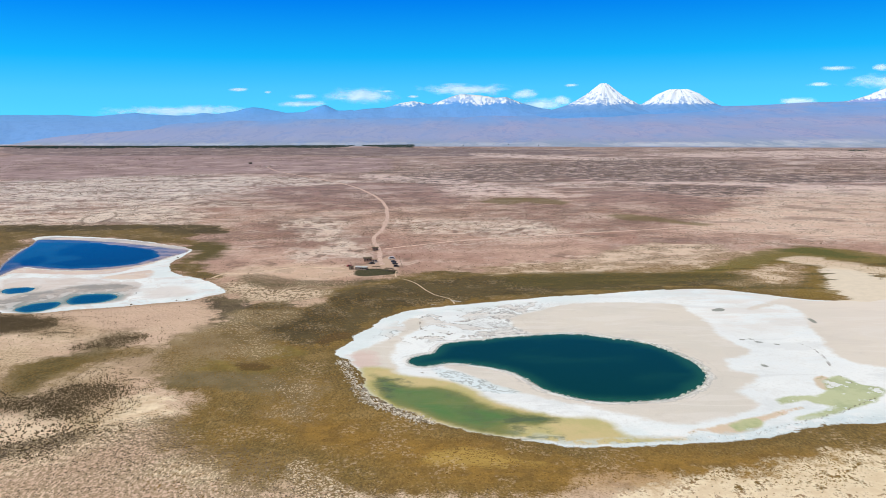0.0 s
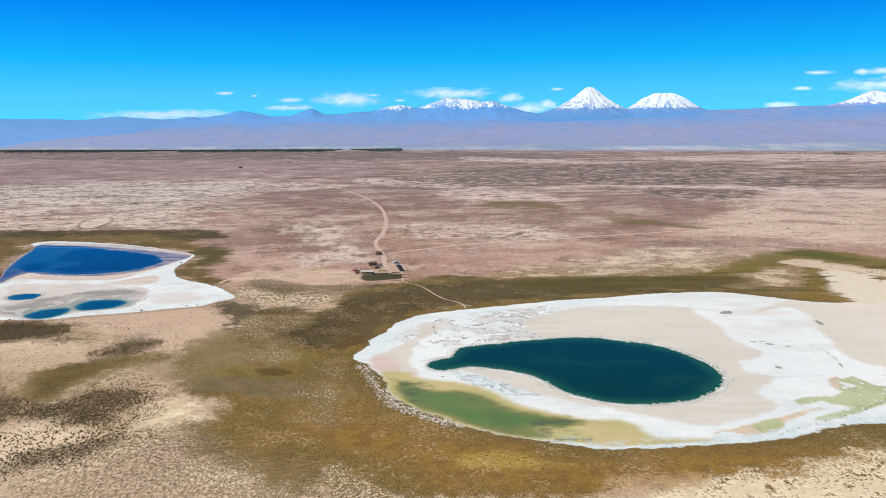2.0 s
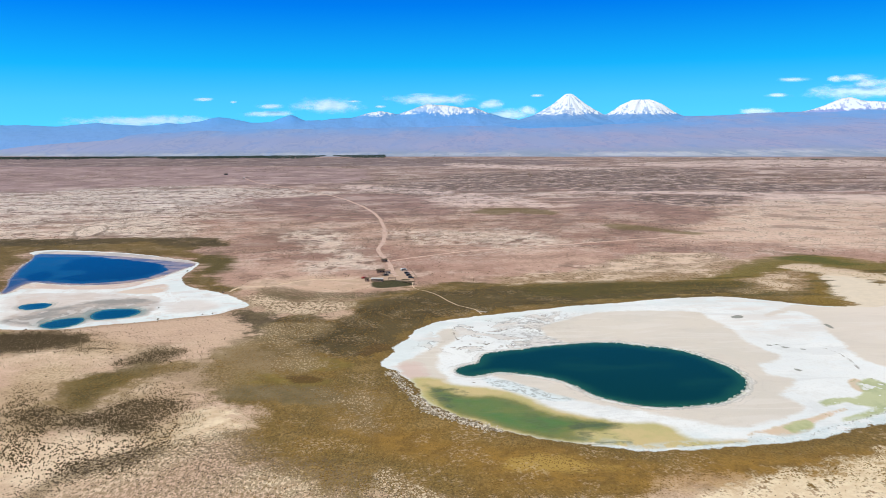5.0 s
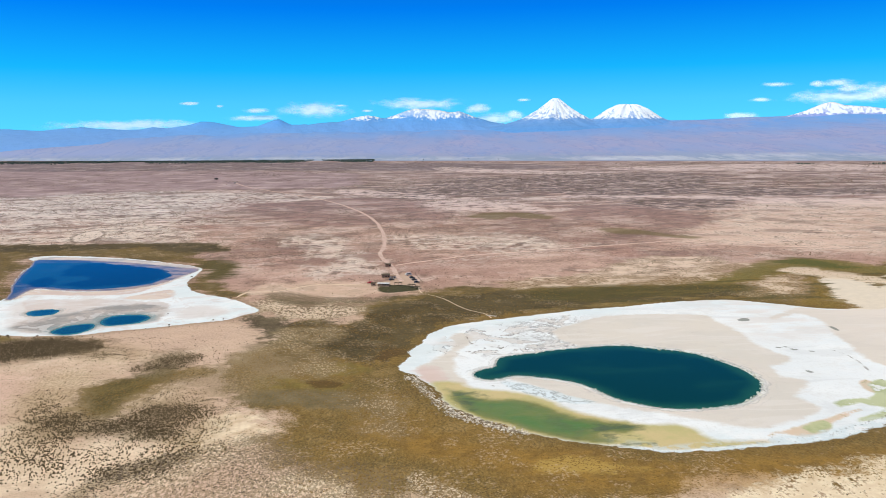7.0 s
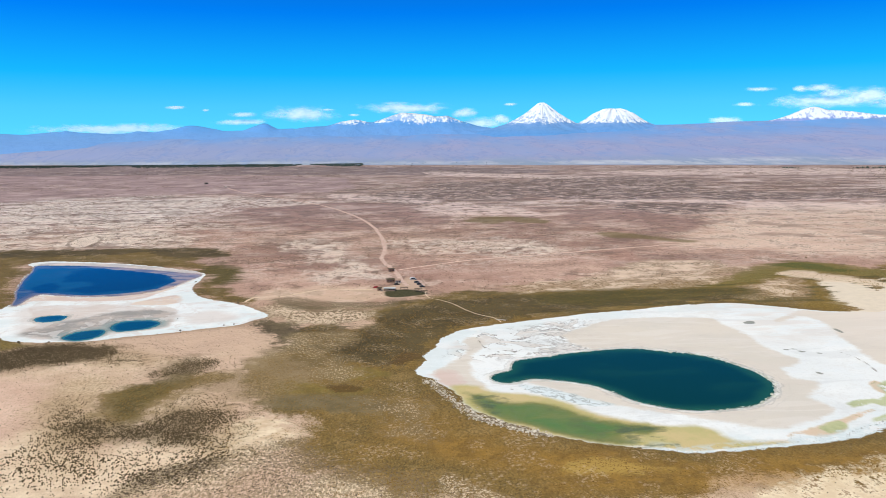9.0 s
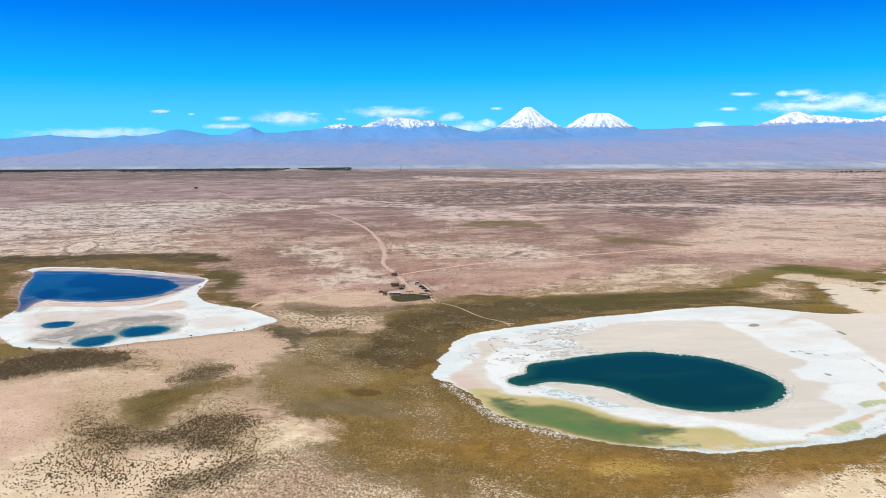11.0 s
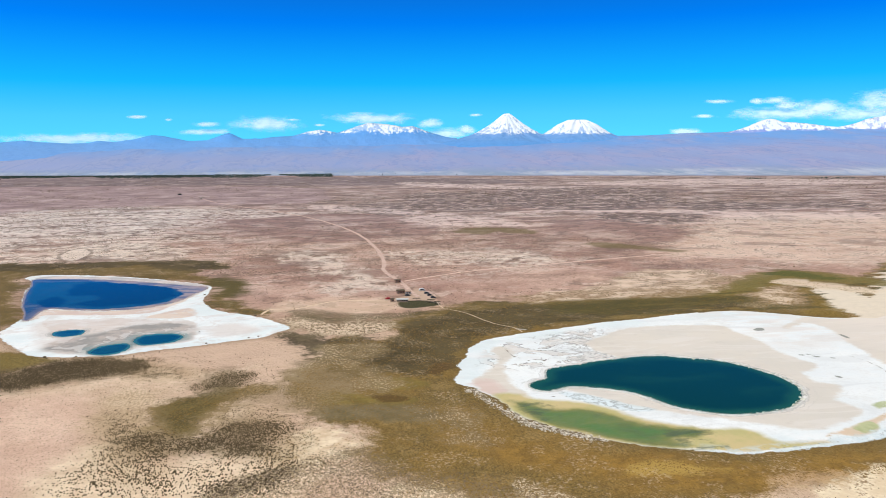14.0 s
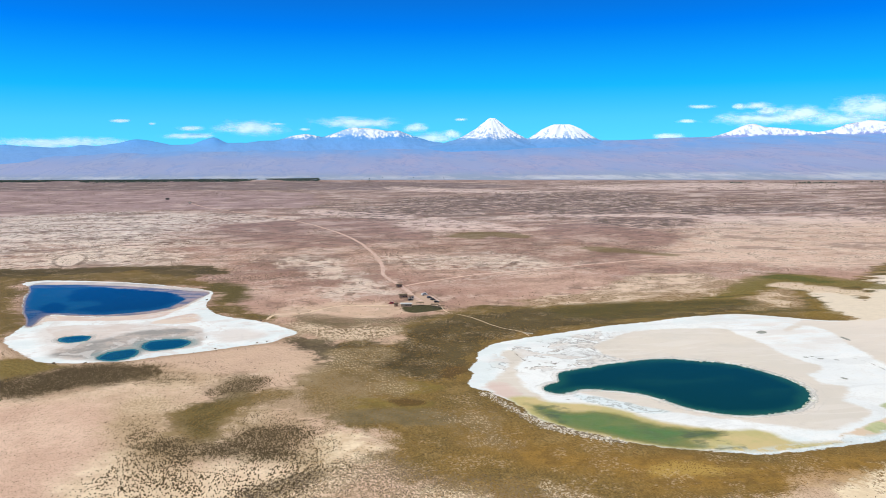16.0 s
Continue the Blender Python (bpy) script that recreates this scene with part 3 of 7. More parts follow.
    h = g.add(g.mul(grit, 0.6), g.mul(fine, 0.8))
    g.bump(h, 0.6, 0.5)
    rough = g.add(0.93, g.mul(g.mul(edge("green", 2, 3, 2), g.step(g.attr("salt"), 0, 3)), -0.55))
    return g.end(c, rough, 0.15)


def water_material(name, deep, shallow, reach, violet=None, gloss=0.5):
    g = Tree(name)
    d = g.attr("depth")
    n = g.noise(0.05, 4, 0.6)
    f = g.step(g.add(d, g.mul(g.add(n, -0.5), reach * 0.9)), 0.0, reach)
    c = g.mix(f, shallow, deep)
    tint = g.noise(1.0, 5, 0.6, g.scaled(0.02, 0.05, 0.03, turn=0.3))
    c = g.mix(g.mul(g.step(tint, 0.50, 0.66), 0.22), c, shallow)
    if violet:
        v = g.step(g.add(g.attr("inner"), g.mul(g.add(n, -0.5), 18)), 2.5, -2.0)
        sep = g.t.nodes.new("ShaderNodeSeparateXYZ")
        g.put(sep.inputs[0], g.pos)
        silt = g.noise(1.0, 5, 0.62, g.scaled(0.03, 0.09, 0.05, turn=0.2))
        tone = g.mix(g.mul(g.step(silt, 0.46, 0.58), 0.7), violet, (0.075, 0.115, 0.17))
        tone = g.mix(g.step(sep.outputs["X"], -335, -365), tone, g.mix(g.step(silt, 0.42, 0.6), (0.018, 0.060, 0.115), (0.09, 0.115, 0.15)))
        c = g.mix(g.mul(v, 0.9), c, tone)
        c = g.mix(g.mul(g.step(g.add(d, g.mul(silt, 3.0)), 3.4, 1.6), 0.7), c, violet)
        patch = g.step(g.add(g.attr("navy"), g.mul(g.add(n, -0.5), 30)), -3, 4)
        c = g.mix(g.mul(patch, 0.9), c, (0.002, 0.030, 0.082))
    ripple = g.noise(1.2, 3, 0.6)
    g.bump(ripple, 0.05, 0.05)
    g.b.inputs["IOR"].default_value = 1.33
    return g.end(c, 0.12, gloss)


def bush_material(name, a, b, tip):
    g = Tree(name)
    r = g.geo.outputs["Random Per Island"]
    c = g.mix(r, a, b)
    c = g.mix(g.mul(g.step(g.noise(2.5, 3), 0.45, 0.7), 0.6), c, tip)
    return g.end(c, 0.95, 0.1)


def mountain_material(name, low, high, snow_z, spread, ribs=0.5, relief=0.3):
    """Far rock in haze-blue tones, with ribs down its flanks; snow above a ragged line lies between the ribs."""
    g = Tree(name)
    sep = g.t.nodes.new("ShaderNodeSeparateXYZ")
    g.put(sep.inputs[0], g.pos)
    z = sep.outputs["Z"]
    ridge = g.noise(1.0, 6, 0.70, g.scaled(0.055, 0.03, 0.04))
    n = g.noise(0.02, 5, 0.6)
    rill = g.add(g.add(0.31, g.mul(g.attr("rill"), 0.38)), g.mul(g.add(ridge, -0.5), 1.25))
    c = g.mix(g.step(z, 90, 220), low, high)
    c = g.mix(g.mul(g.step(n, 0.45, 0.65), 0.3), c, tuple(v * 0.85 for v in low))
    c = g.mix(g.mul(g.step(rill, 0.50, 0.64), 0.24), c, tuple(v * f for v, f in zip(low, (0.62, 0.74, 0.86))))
    line = g.add(z, g.add(g.mul(g.add(rill, -0.5), -spread * 2.4), g.mul(g.add(n, -0.5), spread)))
    s = g.step(line, snow_z - spread * 0.3, snow_z + spread * 0.3)
    high_up = g.step(z, snow_z, snow_z + spread * 4)
    bare = g.step(g.op("SUBTRACT", rill, g.mul(high_up, 0.10)), ribs, ribs + 0.10)
    s = g.mul(s, g.op("SUBTRACT", 1.0, g.mul(bare, 0.65)))
    # snow white, dulled and blued by haze in its colour
    c = g.mix(s, c, (0.80, 0.85, 0.89))
    g.bump(g.add(ridge, n), relief, 5.0)
    return g.end(c, 0.95, 0.1)


def plain_material(name, a, b, scale=1.5, rough=0.7, spec=0.3, metal=0.0):
    g = Tree(name)
    n = g.noise(scale, 4, 0.6)
    c = g.mix(g.step(n, 0.3, 0.7), a, b)
    g.bump(g.noise(scale * 6, 3), 0.15, 0.02)
    return g.end(c, rough, spec, metal)


# ---- plan of the place ----
OUTLINES = {}
OUTLINES["lake_main"] = [(-17.7, 360.2), (-16.0, 366.4), (-9.8, 370.8), (-5.2, 373.4), (-2.0, 384.9), (1.9, 390.3), (13.6, 394.5), (21.2, 395.3), (29.2, 399.2), (48.2, 402.8), (62.5, 405.0), (76.4, 403.9), (89.0, 397.0), (103.9, 389.1), (111.8, 379.8), (117.1, 368.1), (121.6, 355.4), (122.3, 340.5), (120.4, 332.7), (113.9, 321.8), (102.2, 311.0), (92.4, 306.7), (77.4, 304.5), (63.4, 306.2), (53.5, 312.2), (44.8, 320.4), (38.7, 333.0), (31.9, 344.2), (21.6, 351.6), (8.1, 357.6), (1.1, 358.3), (-7.2, 354.3), (-14.1, 355.3)]
OUTLINES["salt_main"] = [(-56.9, 378.1), (-50.0, 393.8), (-48.6, 408.8), (-43.7, 417.7), (-40.7, 430.7), (-34.2, 443.0), (-24.7, 457.3), (-12.5, 465.2), (16.4, 475.6), (58.2, 489.1), (101.3, 498.4), (142.2, 508.2), (182.3, 511.4), (195.8, 505.6), (216.8, 491.3), (236.7, 477.7), (248.9, 474.1), (263.0, 472.0), (286.1, 475.5), (400.0, 530.0), (520.0, 520.0), (560.0, 380.0), (420.0, 285.0), (172.4, 279.1), (152.2, 277.5), (142.2, 275.0), (124.0, 268.2), (100.9, 263.3), (75.2, 261.0), (54.1, 259.1), (44.9, 259.8), (36.2, 264.4), (22.0, 269.8), (2.8, 278.8), (-10.8, 289.9), (-24.5, 305.6), (-32.8, 317.9), (-36.8, 332.4), (-40.8, 348.3), (-48.3, 363.1)]
OUTLINES["beige_ring"] = [(88, 473.1), (111.7, 477.2), (129.7, 474), (150, 467.7), (151.4, 450), (153.5, 437.5), (153.3, 421.9), (151.3, 401.8), (152.7, 390.5), (155, 381.8), (158.1, 371.4), (147.8, 362.5), (137.9, 360.5), (137.9, 351.3), (135.9, 342.8), (142.1, 336.4), (144.8, 333), (132.9, 319.8), (128, 312.9), (130.1, 304.3), (130.5, 297.5), (118.4, 288.2), (106.4, 283), (93.2, 279.8), (83, 283.4), (71.8, 292.1), (55.6, 302.9), (42.4, 309.9), (28.9, 318.6), (17.7, 329.8), (8.7, 343.2), (0.1, 353.9), (15, 370.9), (33.3, 391.5), (47.1, 406.8), (39.7, 420.3), (41.6, 441.6), (62.9, 460.5)]
OUTLINES["beige_east"] = [(188.8, 453.9), (212.9, 465.2), (218.3, 447.1), (207.1, 408.9), (202.8, 393.1), (198.8, 376.2), (196.4, 356.9), (209.4, 345), (244.3, 353.1), (352.1, 499), (312.6, 541.3), (266.8, 506.9), (249.1, 482.6), (221.3, 481.8)]
OUTLINES["tan_shore"] = [(-40.0, 350.7), (-26.3, 350.3), (-19.8, 341.1), (-6.9, 336.8), (3.5, 331.1), (13.4, 319.9), (17.9, 310.9), (26.9, 301.5), (37.8, 293.8), (48.5, 288.2), (59.5, 286.8), (65.8, 282.0), (67.6, 272.8), (72.9, 268.0), (90.2, 267.5), (89.5, 263.6), (64.9, 261.3), (54.4, 260.6), (36.2, 264.4), (24.1, 269.3), (-6.1, 285.1), (-23.2, 304.3), (-34.4, 321.4)]
OUTLINES["green_pool"] = [(-35.1, 342.4), (-26.8, 339.0), (-17.1, 328.1), (-1.6, 324.7), (10.7, 313.1), (17.5, 303.7), (26.6, 298.4), (35.3, 292.1), (44.5, 288.9), (44.6, 285.4), (36.0, 279.5), (28.4, 280.8), (25.9, 277.6), (30.8, 272.2), (22.0, 270.9), (13.6, 274.2), (2.8, 279.3), (-6.1, 286.3), (-14.4, 294.1), (-23.3, 306.9), (-28.8, 315.0)]
OUTLINES["peach_se"] = [(91.9, 270.3), (96.3, 275), (103.8, 277.3), (112.7, 281.3), (121.9, 285.5), (131, 289.2), (138, 293.1), (147.3, 296.3), (143.9, 292.7), (132.9, 285.9), (125.8, 281.6), (121.8, 276), (115.1, 272), (106.9, 269.2), (101.3, 271.8), (97.6, 273.8)]
OUTLINES["peach_e"] = [(169.9, 331.1), (175.7, 332.4), (173.6, 322.1), (168.1, 315.2), (165.9, 318.7)]
OUTLINES["green_east"] = [(142.6, 306.1), (151.8, 309), (159.7, 309.1), (168.4, 317.2), (173.2, 327.6), (182.2, 333.4), (185.6, 322), (192.5, 315.4), (180.1, 300.7), (165.2, 293.1), (150.3, 284.7), (138.4, 280.7), (138.1, 284.3), (151.5, 290.9), (161.6, 295.3), (154.6, 300.5), (150.9, 302.8), (140.3, 299.5)]
OUTLINES["olive_e"] = [(109.7, 277.5), (115.6, 282.3), (124.2, 285.3), (122.4, 279.5), (114.5, 275.4)]
OUTLINES["salt_west"] = [(-423.8, 771.1), (-417.4, 785.8), (-396.3, 786.2), (-337.4, 765.5), (-277.6, 730.9), (-235.3, 695.6), (-230.8, 667.5), (-230.2, 630.3), (-219.0, 594.7), (-204.1, 577.3), (-185.9, 563.7), (-172.5, 549.6), (-153.1, 519.0), (-160.6, 505.6), (-169.6, 493.3), (-184.2, 488.7), (-208.7, 480.6), (-235.5, 472.1), (-264.1, 463.5), (-298.2, 467.7), (-314.8, 478.6), (-329.7, 497.6), (-354.2, 536.4), (-354.6, 552.8), (-355.7, 577.5), (-361.4, 603.4), (-378.7, 642.7), (-394.2, 688.7), (-400.9, 722.0), (-410.4, 752.9)]
OUTLINES["lagoon_west"] = [(-411.6, 762.3), (-388.4, 760.5), (-360.8, 754.7), (-314.8, 735.7), (-274.3, 712.4), (-251.9, 699.1), (-237.8, 691.9), (-235.7, 679.1), (-243.3, 657.3), (-249.1, 634.2), (-261.6, 615.3), (-279.2, 604.9), (-302.3, 603.4), (-329.4, 610.0), (-346.9, 618.8), (-351.6, 607.4), (-349.4, 579.9), (-353.8, 578.9), (-362.3, 603.5), (-376.1, 637.7), (-392.2, 688.3), (-401.9, 727.8)]
OUTLINES["deep_west"] = [(-402.9, 739.5), (-383.4, 744.2), (-357.3, 741.7), (-329.5, 732.8), (-300.1, 714.9), (-276.9, 698.7), (-259.6, 678.8), (-252.6, 659.2), (-257.2, 635.9), (-267.1, 620.8), (-282.4, 609.8), (-303.4, 607.8), (-331.0, 615.5), (-346.7, 625.1), (-362.7, 634.9), (-376.1, 648.9), (-394.0, 701.6)]
OUTLINES["pool_small"] = [(-316.8, 530.5), (-314.3, 538.1), (-305.3, 539.5), (-298.1, 538.1), (-295.9, 532.8), (-297.1, 523.4), (-305.4, 520.4), (-312.8, 523.5)]
OUTLINES["pool_round"] = [(-255.0, 499.9), (-253.1, 511.5), (-243.5, 515.9), (-232.1, 515.2), (-225.1, 509.0), (-224.3, 501.2), (-228.5, 493.1), (-238.4, 487.9), (-248.4, 488.4)]
OUTLINES["pool_low"] = [(-277.0, 475.0), (-273.5, 487.8), (-264.2, 493.0), (-256.8, 493.0), (-253.7, 485.3), (-254.9, 474.6), (-261.9, 468.1), (-269.3, 468.3)]
OUTLINES["halo_west"] = [(-286.7, 522.9), (-277.4, 533.9), (-264.5, 544.8), (-245.7, 549.8), (-228.9, 544.6), (-219.9, 530.7), (-216.9, 509.0), (-221.5, 494.7), (-248.5, 485.7), (-264.4, 464.8), (-295.2, 480.0), (-309.9, 492.3), (-304.5, 511.2)]
OUTLINES["marsh_main"] = [(373.9, 627.2), (355.0, 652.9), (329.4, 672.1), (293.5, 648.4), (240.3, 612.2), (190.8, 602.9), (125.6, 576.8), (50.6, 574.4), (2.4, 570.5), (4.4, 581.8), (-30.6, 568.9), (-46.7, 555.3), (-66.4, 541.3), (-81.0, 527.3), (-86.8, 510.7), (-81.9, 489.8), (-90.5, 474.5), (-108.8, 485.8), (-124.2, 481.2), (-130.5, 458.1), (-125.8, 437.5), (-139.6, 422.0), (-144.5, 408.2), (-149.0, 386.2), (-144.3, 362.0), (-129.2, 336.7), (-119.2, 322.7), (-109.3, 308.7), (-108.6, 295.4), (-111.7, 283.7), (-100.5, 263.2), (-82.6, 249.7), (-72.9, 235.2), (-46.3, 230.3), (29.5, 220.7), (47.6, 233.4), (68.1, 234.2), (300.0, 215.0), (500.0, 240.0), (620.0, 330.0), (620.0, 600.0), (520.0, 720.0)]
OUTLINES["marsh_west"] = [(-620.0, 860.0), (-740.0, 700.0), (-640.0, 400.0), (-480.0, 330.0), (-350.1, 469.3), (-342.5, 500.1), (-313.4, 474.5), (-297.3, 465.0), (-293.4, 452.1), (-303.2, 443.7), (-316.0, 428.8), (-345.1, 480.7), (-357.5, 540.3), (-357.1, 581.4), (-380.1, 643.0), (-421.5, 764.4), (-417.4, 785.8), (-336.6, 762.1), (-235.7, 698.5), (-225.4, 617.8), (-204.3, 579.3), (-172.0, 557.0), (-168.4, 572.0), (-188.2, 594.8), (-199.5, 612.5), (-205.4, 637.1), (-198.5, 668.7), (-200.4, 699.7), (-225.7, 738.5), (-259.0, 765.3), (-258.5, 789.4), (-230.9, 797.9), (-240.9, 834.7), (-282.0, 860.1), (-331.9, 866.8), (-392.0, 867.6), (-443.1, 862.9), (-480.5, 871.0)]
OUTLINES["olive_patch"] = [(-213.9, 346.7), (-209.9, 361.9), (-200.6, 372.9), (-187.1, 379.3), (-173.2, 389.0), (-158.1, 388.0), (-151.8, 377.1), (-171.5, 364.7), (-178.5, 349.3), (-185.2, 326.6), (-195.2, 317.6), (-204.6, 327.6)]
OUTLINES["shrub_band"] = [(-235.5, 350.9), (-229.6, 353.7), (-221.4, 354.4), (-208.4, 334.6), (-203.5, 316.6), (-191.8, 287.5), (-197.4, 275.3), (-209, 285.2), (-222.6, 313.9)]
OUTLINES["shrub_west"] = [(-324.6, 406.9), (-333.3, 428.1), (-302.8, 442.6), (-291.2, 455.3), (-269.7, 459.6), (-244.8, 451), (-234.6, 440.7), (-231.6, 425.3), (-247.7, 420.9), (-261, 414.1), (-276.3, 406.1), (-288.9, 400.9)]
OUTLINES["green_yard"] = [(-68.5, 590.0), (-54.8, 594.0), (-40.3, 588.7), (-36.1, 574.4), (-54.2, 565.2), (-66.6, 567.7)]
OUTLINES["parking"] = [(-48.7, 645.4), (-42.8, 636.1), (-38.7, 604.9), (-34.5, 578.5), (-42.1, 569.1), (-55.7, 587.4), (-79.3, 585.5), (-97.0, 595.9), (-77.5, 603.4), (-60.8, 614.4)]
OUTLINES["pale_mid"] = [(-140.2, 318.1), (-129.8, 321.8), (-119.5, 317.7), (-110.4, 302.2), (-108.9, 292.3), (-116.8, 284.7), (-131.3, 278.8), (-140.5, 275.0), (-147.5, 290.5)]
OUTLINES["pale_crust"] = [(-99.3, 255.8), (-81.4, 255.5), (-66.2, 252.7), (-58.3, 248.2), (-47.6, 232.8), (-71.4, 232.7), (-95.0, 241.6)]
OUTLINES["pale_east"] = [(52.5, 216.0), (66.0, 227.1), (82.8, 233.7), (103.3, 238.0), (123.4, 244.3), (140.4, 246.9), (157.5, 253.2), (330.0, 240.0), (400.0, 120.0), (100.0, 120.0)]
OUTLINES["dark_west"] = [(-161.1, 497.8), (-150.8, 503.7), (-135.3, 497.3), (-124.2, 482.7), (-108.8, 485.8), (-90.1, 478.9), (-99.6, 466.0), (-114.0, 461.7), (-124.4, 455.5), (-134.4, 439.1), (-125.8, 436.2), (-112.8, 422.6), (-126.3, 422.9), (-140.9, 437.9), (-140.9, 460.1), (-155.8, 472.9)]
OUTLINES["dark_marsh"] = [(-124.4, 475.3), (-109.0, 481.2), (-91.1, 468.7), (-75.9, 500.0), (-54.8, 531.3), (-17.4, 543.2), (21.3, 535.3), (-1.0, 502.1), (-28.2, 474.3), (-41.7, 447.4), (-53.9, 405.1), (-70.6, 386.3), (-94.9, 398.5), (-112.8, 422.6), (-125.8, 437.5)]
OUTLINES["grass_gold"] = [(-71.2, 304.9), (-42.1, 286.0), (-11.6, 270.8), (33.4, 258.1), (69.7, 253.6), (100.7, 252.6), (330.0, 245.0), (280.0, 200.0), (16.8, 230.1), (-10.6, 245.3), (-40.0, 261.6), (-63.1, 283.6)]
OUTLINES["crust_far_a"] = [(-874, 1492), (-774, 1595), (-630, 1633), (-478, 1629), (-357, 1546), (-374, 1244), (-376, 1057), (-301, 907), (-335, 845), (-406, 873), (-458, 864), (-539, 857)]
OUTLINES["crust_far_b"] = [(-182, 887), (-148, 916), (-117, 845), (-82, 700), (-79, 630), (-102, 651), (-127, 663), (-99, 718), (-138, 795)]
OUTLINES["crust_far_c"] = [(0, 858), (44, 885), (98, 842), (118, 775), (68, 783), (27, 801)]
OUTLINES["green_far_a"] = [(54, 1062), (80, 1109), (123, 1109), (167, 1070), (168, 1021), (133, 1027), (119, 1057), (93, 1027)]
OUTLINES["green_far_b"] = [(196, 896), (223, 913), (247, 887), (277, 837), (300, 819), (279, 809), (245, 842), (211, 862)]
OUTLINES["pink_east"] = [(334, 905), (529, 1160), (685, 1229), (787, 1157), (790, 985), (527, 711), (394, 695), (311, 765), (263, 802)]
OUTLINES["dark_far"] = [(-206, 1645), (-31, 1836), (261, 1914), (649, 1957), (900, 1705), (1190, 1535), (929, 1212), (748, 1334), (466, 1309), (290, 1433), (54, 1284), (-93, 1390)]
OUTLINES["dark_north"] = [(117.9, 540.3), (155.8, 558.2), (196.9, 554.0), (218.8, 544.8), (205.5, 520.9), (164.0, 515.8), (115.6, 511.2), (67.4, 501.6), (28.3, 490.5), (25.6, 512.1), (59.8, 537.5)]
OUTLINES["plates_south"] = [(-55.4, 240.1), (-53.7, 251.7), (-48.1, 251.5), (-35.7, 236.4), (-24.6, 220.4), (-40.3, 218.7), (-49.4, 229.0)]
OUTLINES["grey_marsh"] = [(-128.9, 347.9), (-111.7, 349.7), (-89.2, 345.4), (-71.4, 331.2), (-76.5, 319.0), (-97.7, 323.0), (-118.7, 330.1), (-132.0, 334.9)]
OUTLINES["olive_band"] = [(-128.2, 367.9), (-116.1, 370.2), (-99.5, 356.1), (-82.2, 352.7), (-81.9, 345.7), (-103.3, 348.1), (-128.7, 353.0)]
OUTLINES["olive_strip"] = [(-107.3, 386.2), (-83.3, 387.7), (-72.3, 376.3), (-83.0, 367.6), (-100.9, 371.1)]
OUTLINES["olive_north"] = [(173.9, 576.3), (214.6, 592.1), (256.9, 618.7), (303.1, 647.8), (344.8, 662.2), (373.9, 627.2), (351.7, 589.0), (320.5, 605.0), (276.2, 588.6), (236.7, 568.6), (198.3, 558.0)]
OUTLINES["brown_mark"] = [(-102.0, 360.1), (-93.1, 360.2), (-85.1, 353.3), (-87.3, 348.4), (-100.0, 351.7)]
OUTLINES["brown_shore"] = [(-62.7, 412.8), (-55.0, 413.6), (-52.2, 404.8), (-63.0, 392.3), (-69.4, 393.6)]
OUTLINES["speckle_a"] = [(-81.2, 340.5), (-65.7, 331.7), (-58.1, 309.5), (-53.5, 291.4), (-61.9, 288.5), (-68.9, 303.1), (-78.3, 324.6)]
OUTLINES["speckle_b"] = [(-144.6, 428.9), (-125.8, 437.5), (-93.4, 412.9), (-95.4, 366.2), (-124.9, 375.7), (-146.0, 395.8)]
OUTLINES["speckle_c"] = [(-124.6, 469.5), (-90.8, 471.6), (-89.7, 430.3), (-109.0, 427.9), (-125.4, 447.7)]
OUTLINES["speckle_d"] = [(-156.2, 567.5), (-105.2, 541.5), (-62.7, 536.7), (-81.9, 518.5), (-89.3, 486.5), (-123.8, 493.5), (-151.0, 515.2)]
OUTLINES["pale_hook"] = [(288.2, 570.1), (313.9, 575.2), (319.3, 549.5), (323.0, 539.4), (420.0, 640.0), (520.0, 640.0), (520.0, 520.0), (400.0, 500.0), (269.8, 447.4), (250.5, 455.1), (255.9, 472.3), (263.5, 495.6), (259.9, 505.9), (276.9, 537.9)]
OUTLINES["dark_nw"] = [(-331.0, 862.5), (-282.0, 860.1), (-240.9, 834.7), (-229.7, 797.7), (-265.6, 790.9), (-317.2, 824.1)]
OUTLINES["dark_nw_far"] = [(-504, 872), (-480, 871), (-392, 868), (-329, 854), (-352, 824), (-428, 819), (-486, 828)]
OUTLINES["brine_f"] = [(24.9, 292.4), (34.8, 288.6), (45.1, 288.3), (44.4, 282.6), (35.1, 281.2), (31.2, 276.4), (25.2, 282.0)]
OUTLINES["brine_g"] = [(29.4, 269.1), (39.2, 270.4), (47.8, 268.1), (38.6, 266.4), (30.2, 267.1)]
OUTLINES["shrub_core"] = [(-215.7, 317.7), (-205.7, 322.3), (-194, 318.1), (-182.8, 316), (-174.2, 330.3), (-161.5, 335.2), (-149.3, 327), (-147.7, 306.1), (-149.9, 292.8), (-161.6, 292), (-173.6, 297.3), (-185.3, 297.7), (-196.5, 295.7), (-207.5, 300.1)]
OUTLINES["shrub_arm"] = [(-196.6, 390.7), (-192.9, 404.9), (-186.4, 416.5), (-180.9, 415.4), (-169.8, 406.7), (-173.4, 391), (-181.7, 383), (-188.5, 378.7)]
OUTLINES["shrub_open"] = [(-228.5, 294.4), (-220.4, 312.2), (-194.8, 285.3), (-173.3, 293.6), (-145.1, 291.9), (-131.2, 279.9), (-140.5, 265.6), (-153.1, 252.5), (-224.1, 265.7)]
OUTLINES["weed_west"] = [(-32.0, 337.6), (-25.5, 339.0), (-16.8, 334.1), (-14.4, 326.5), (-20.8, 321.7), (-23.8, 314.2), (-27.8, 321.2)]
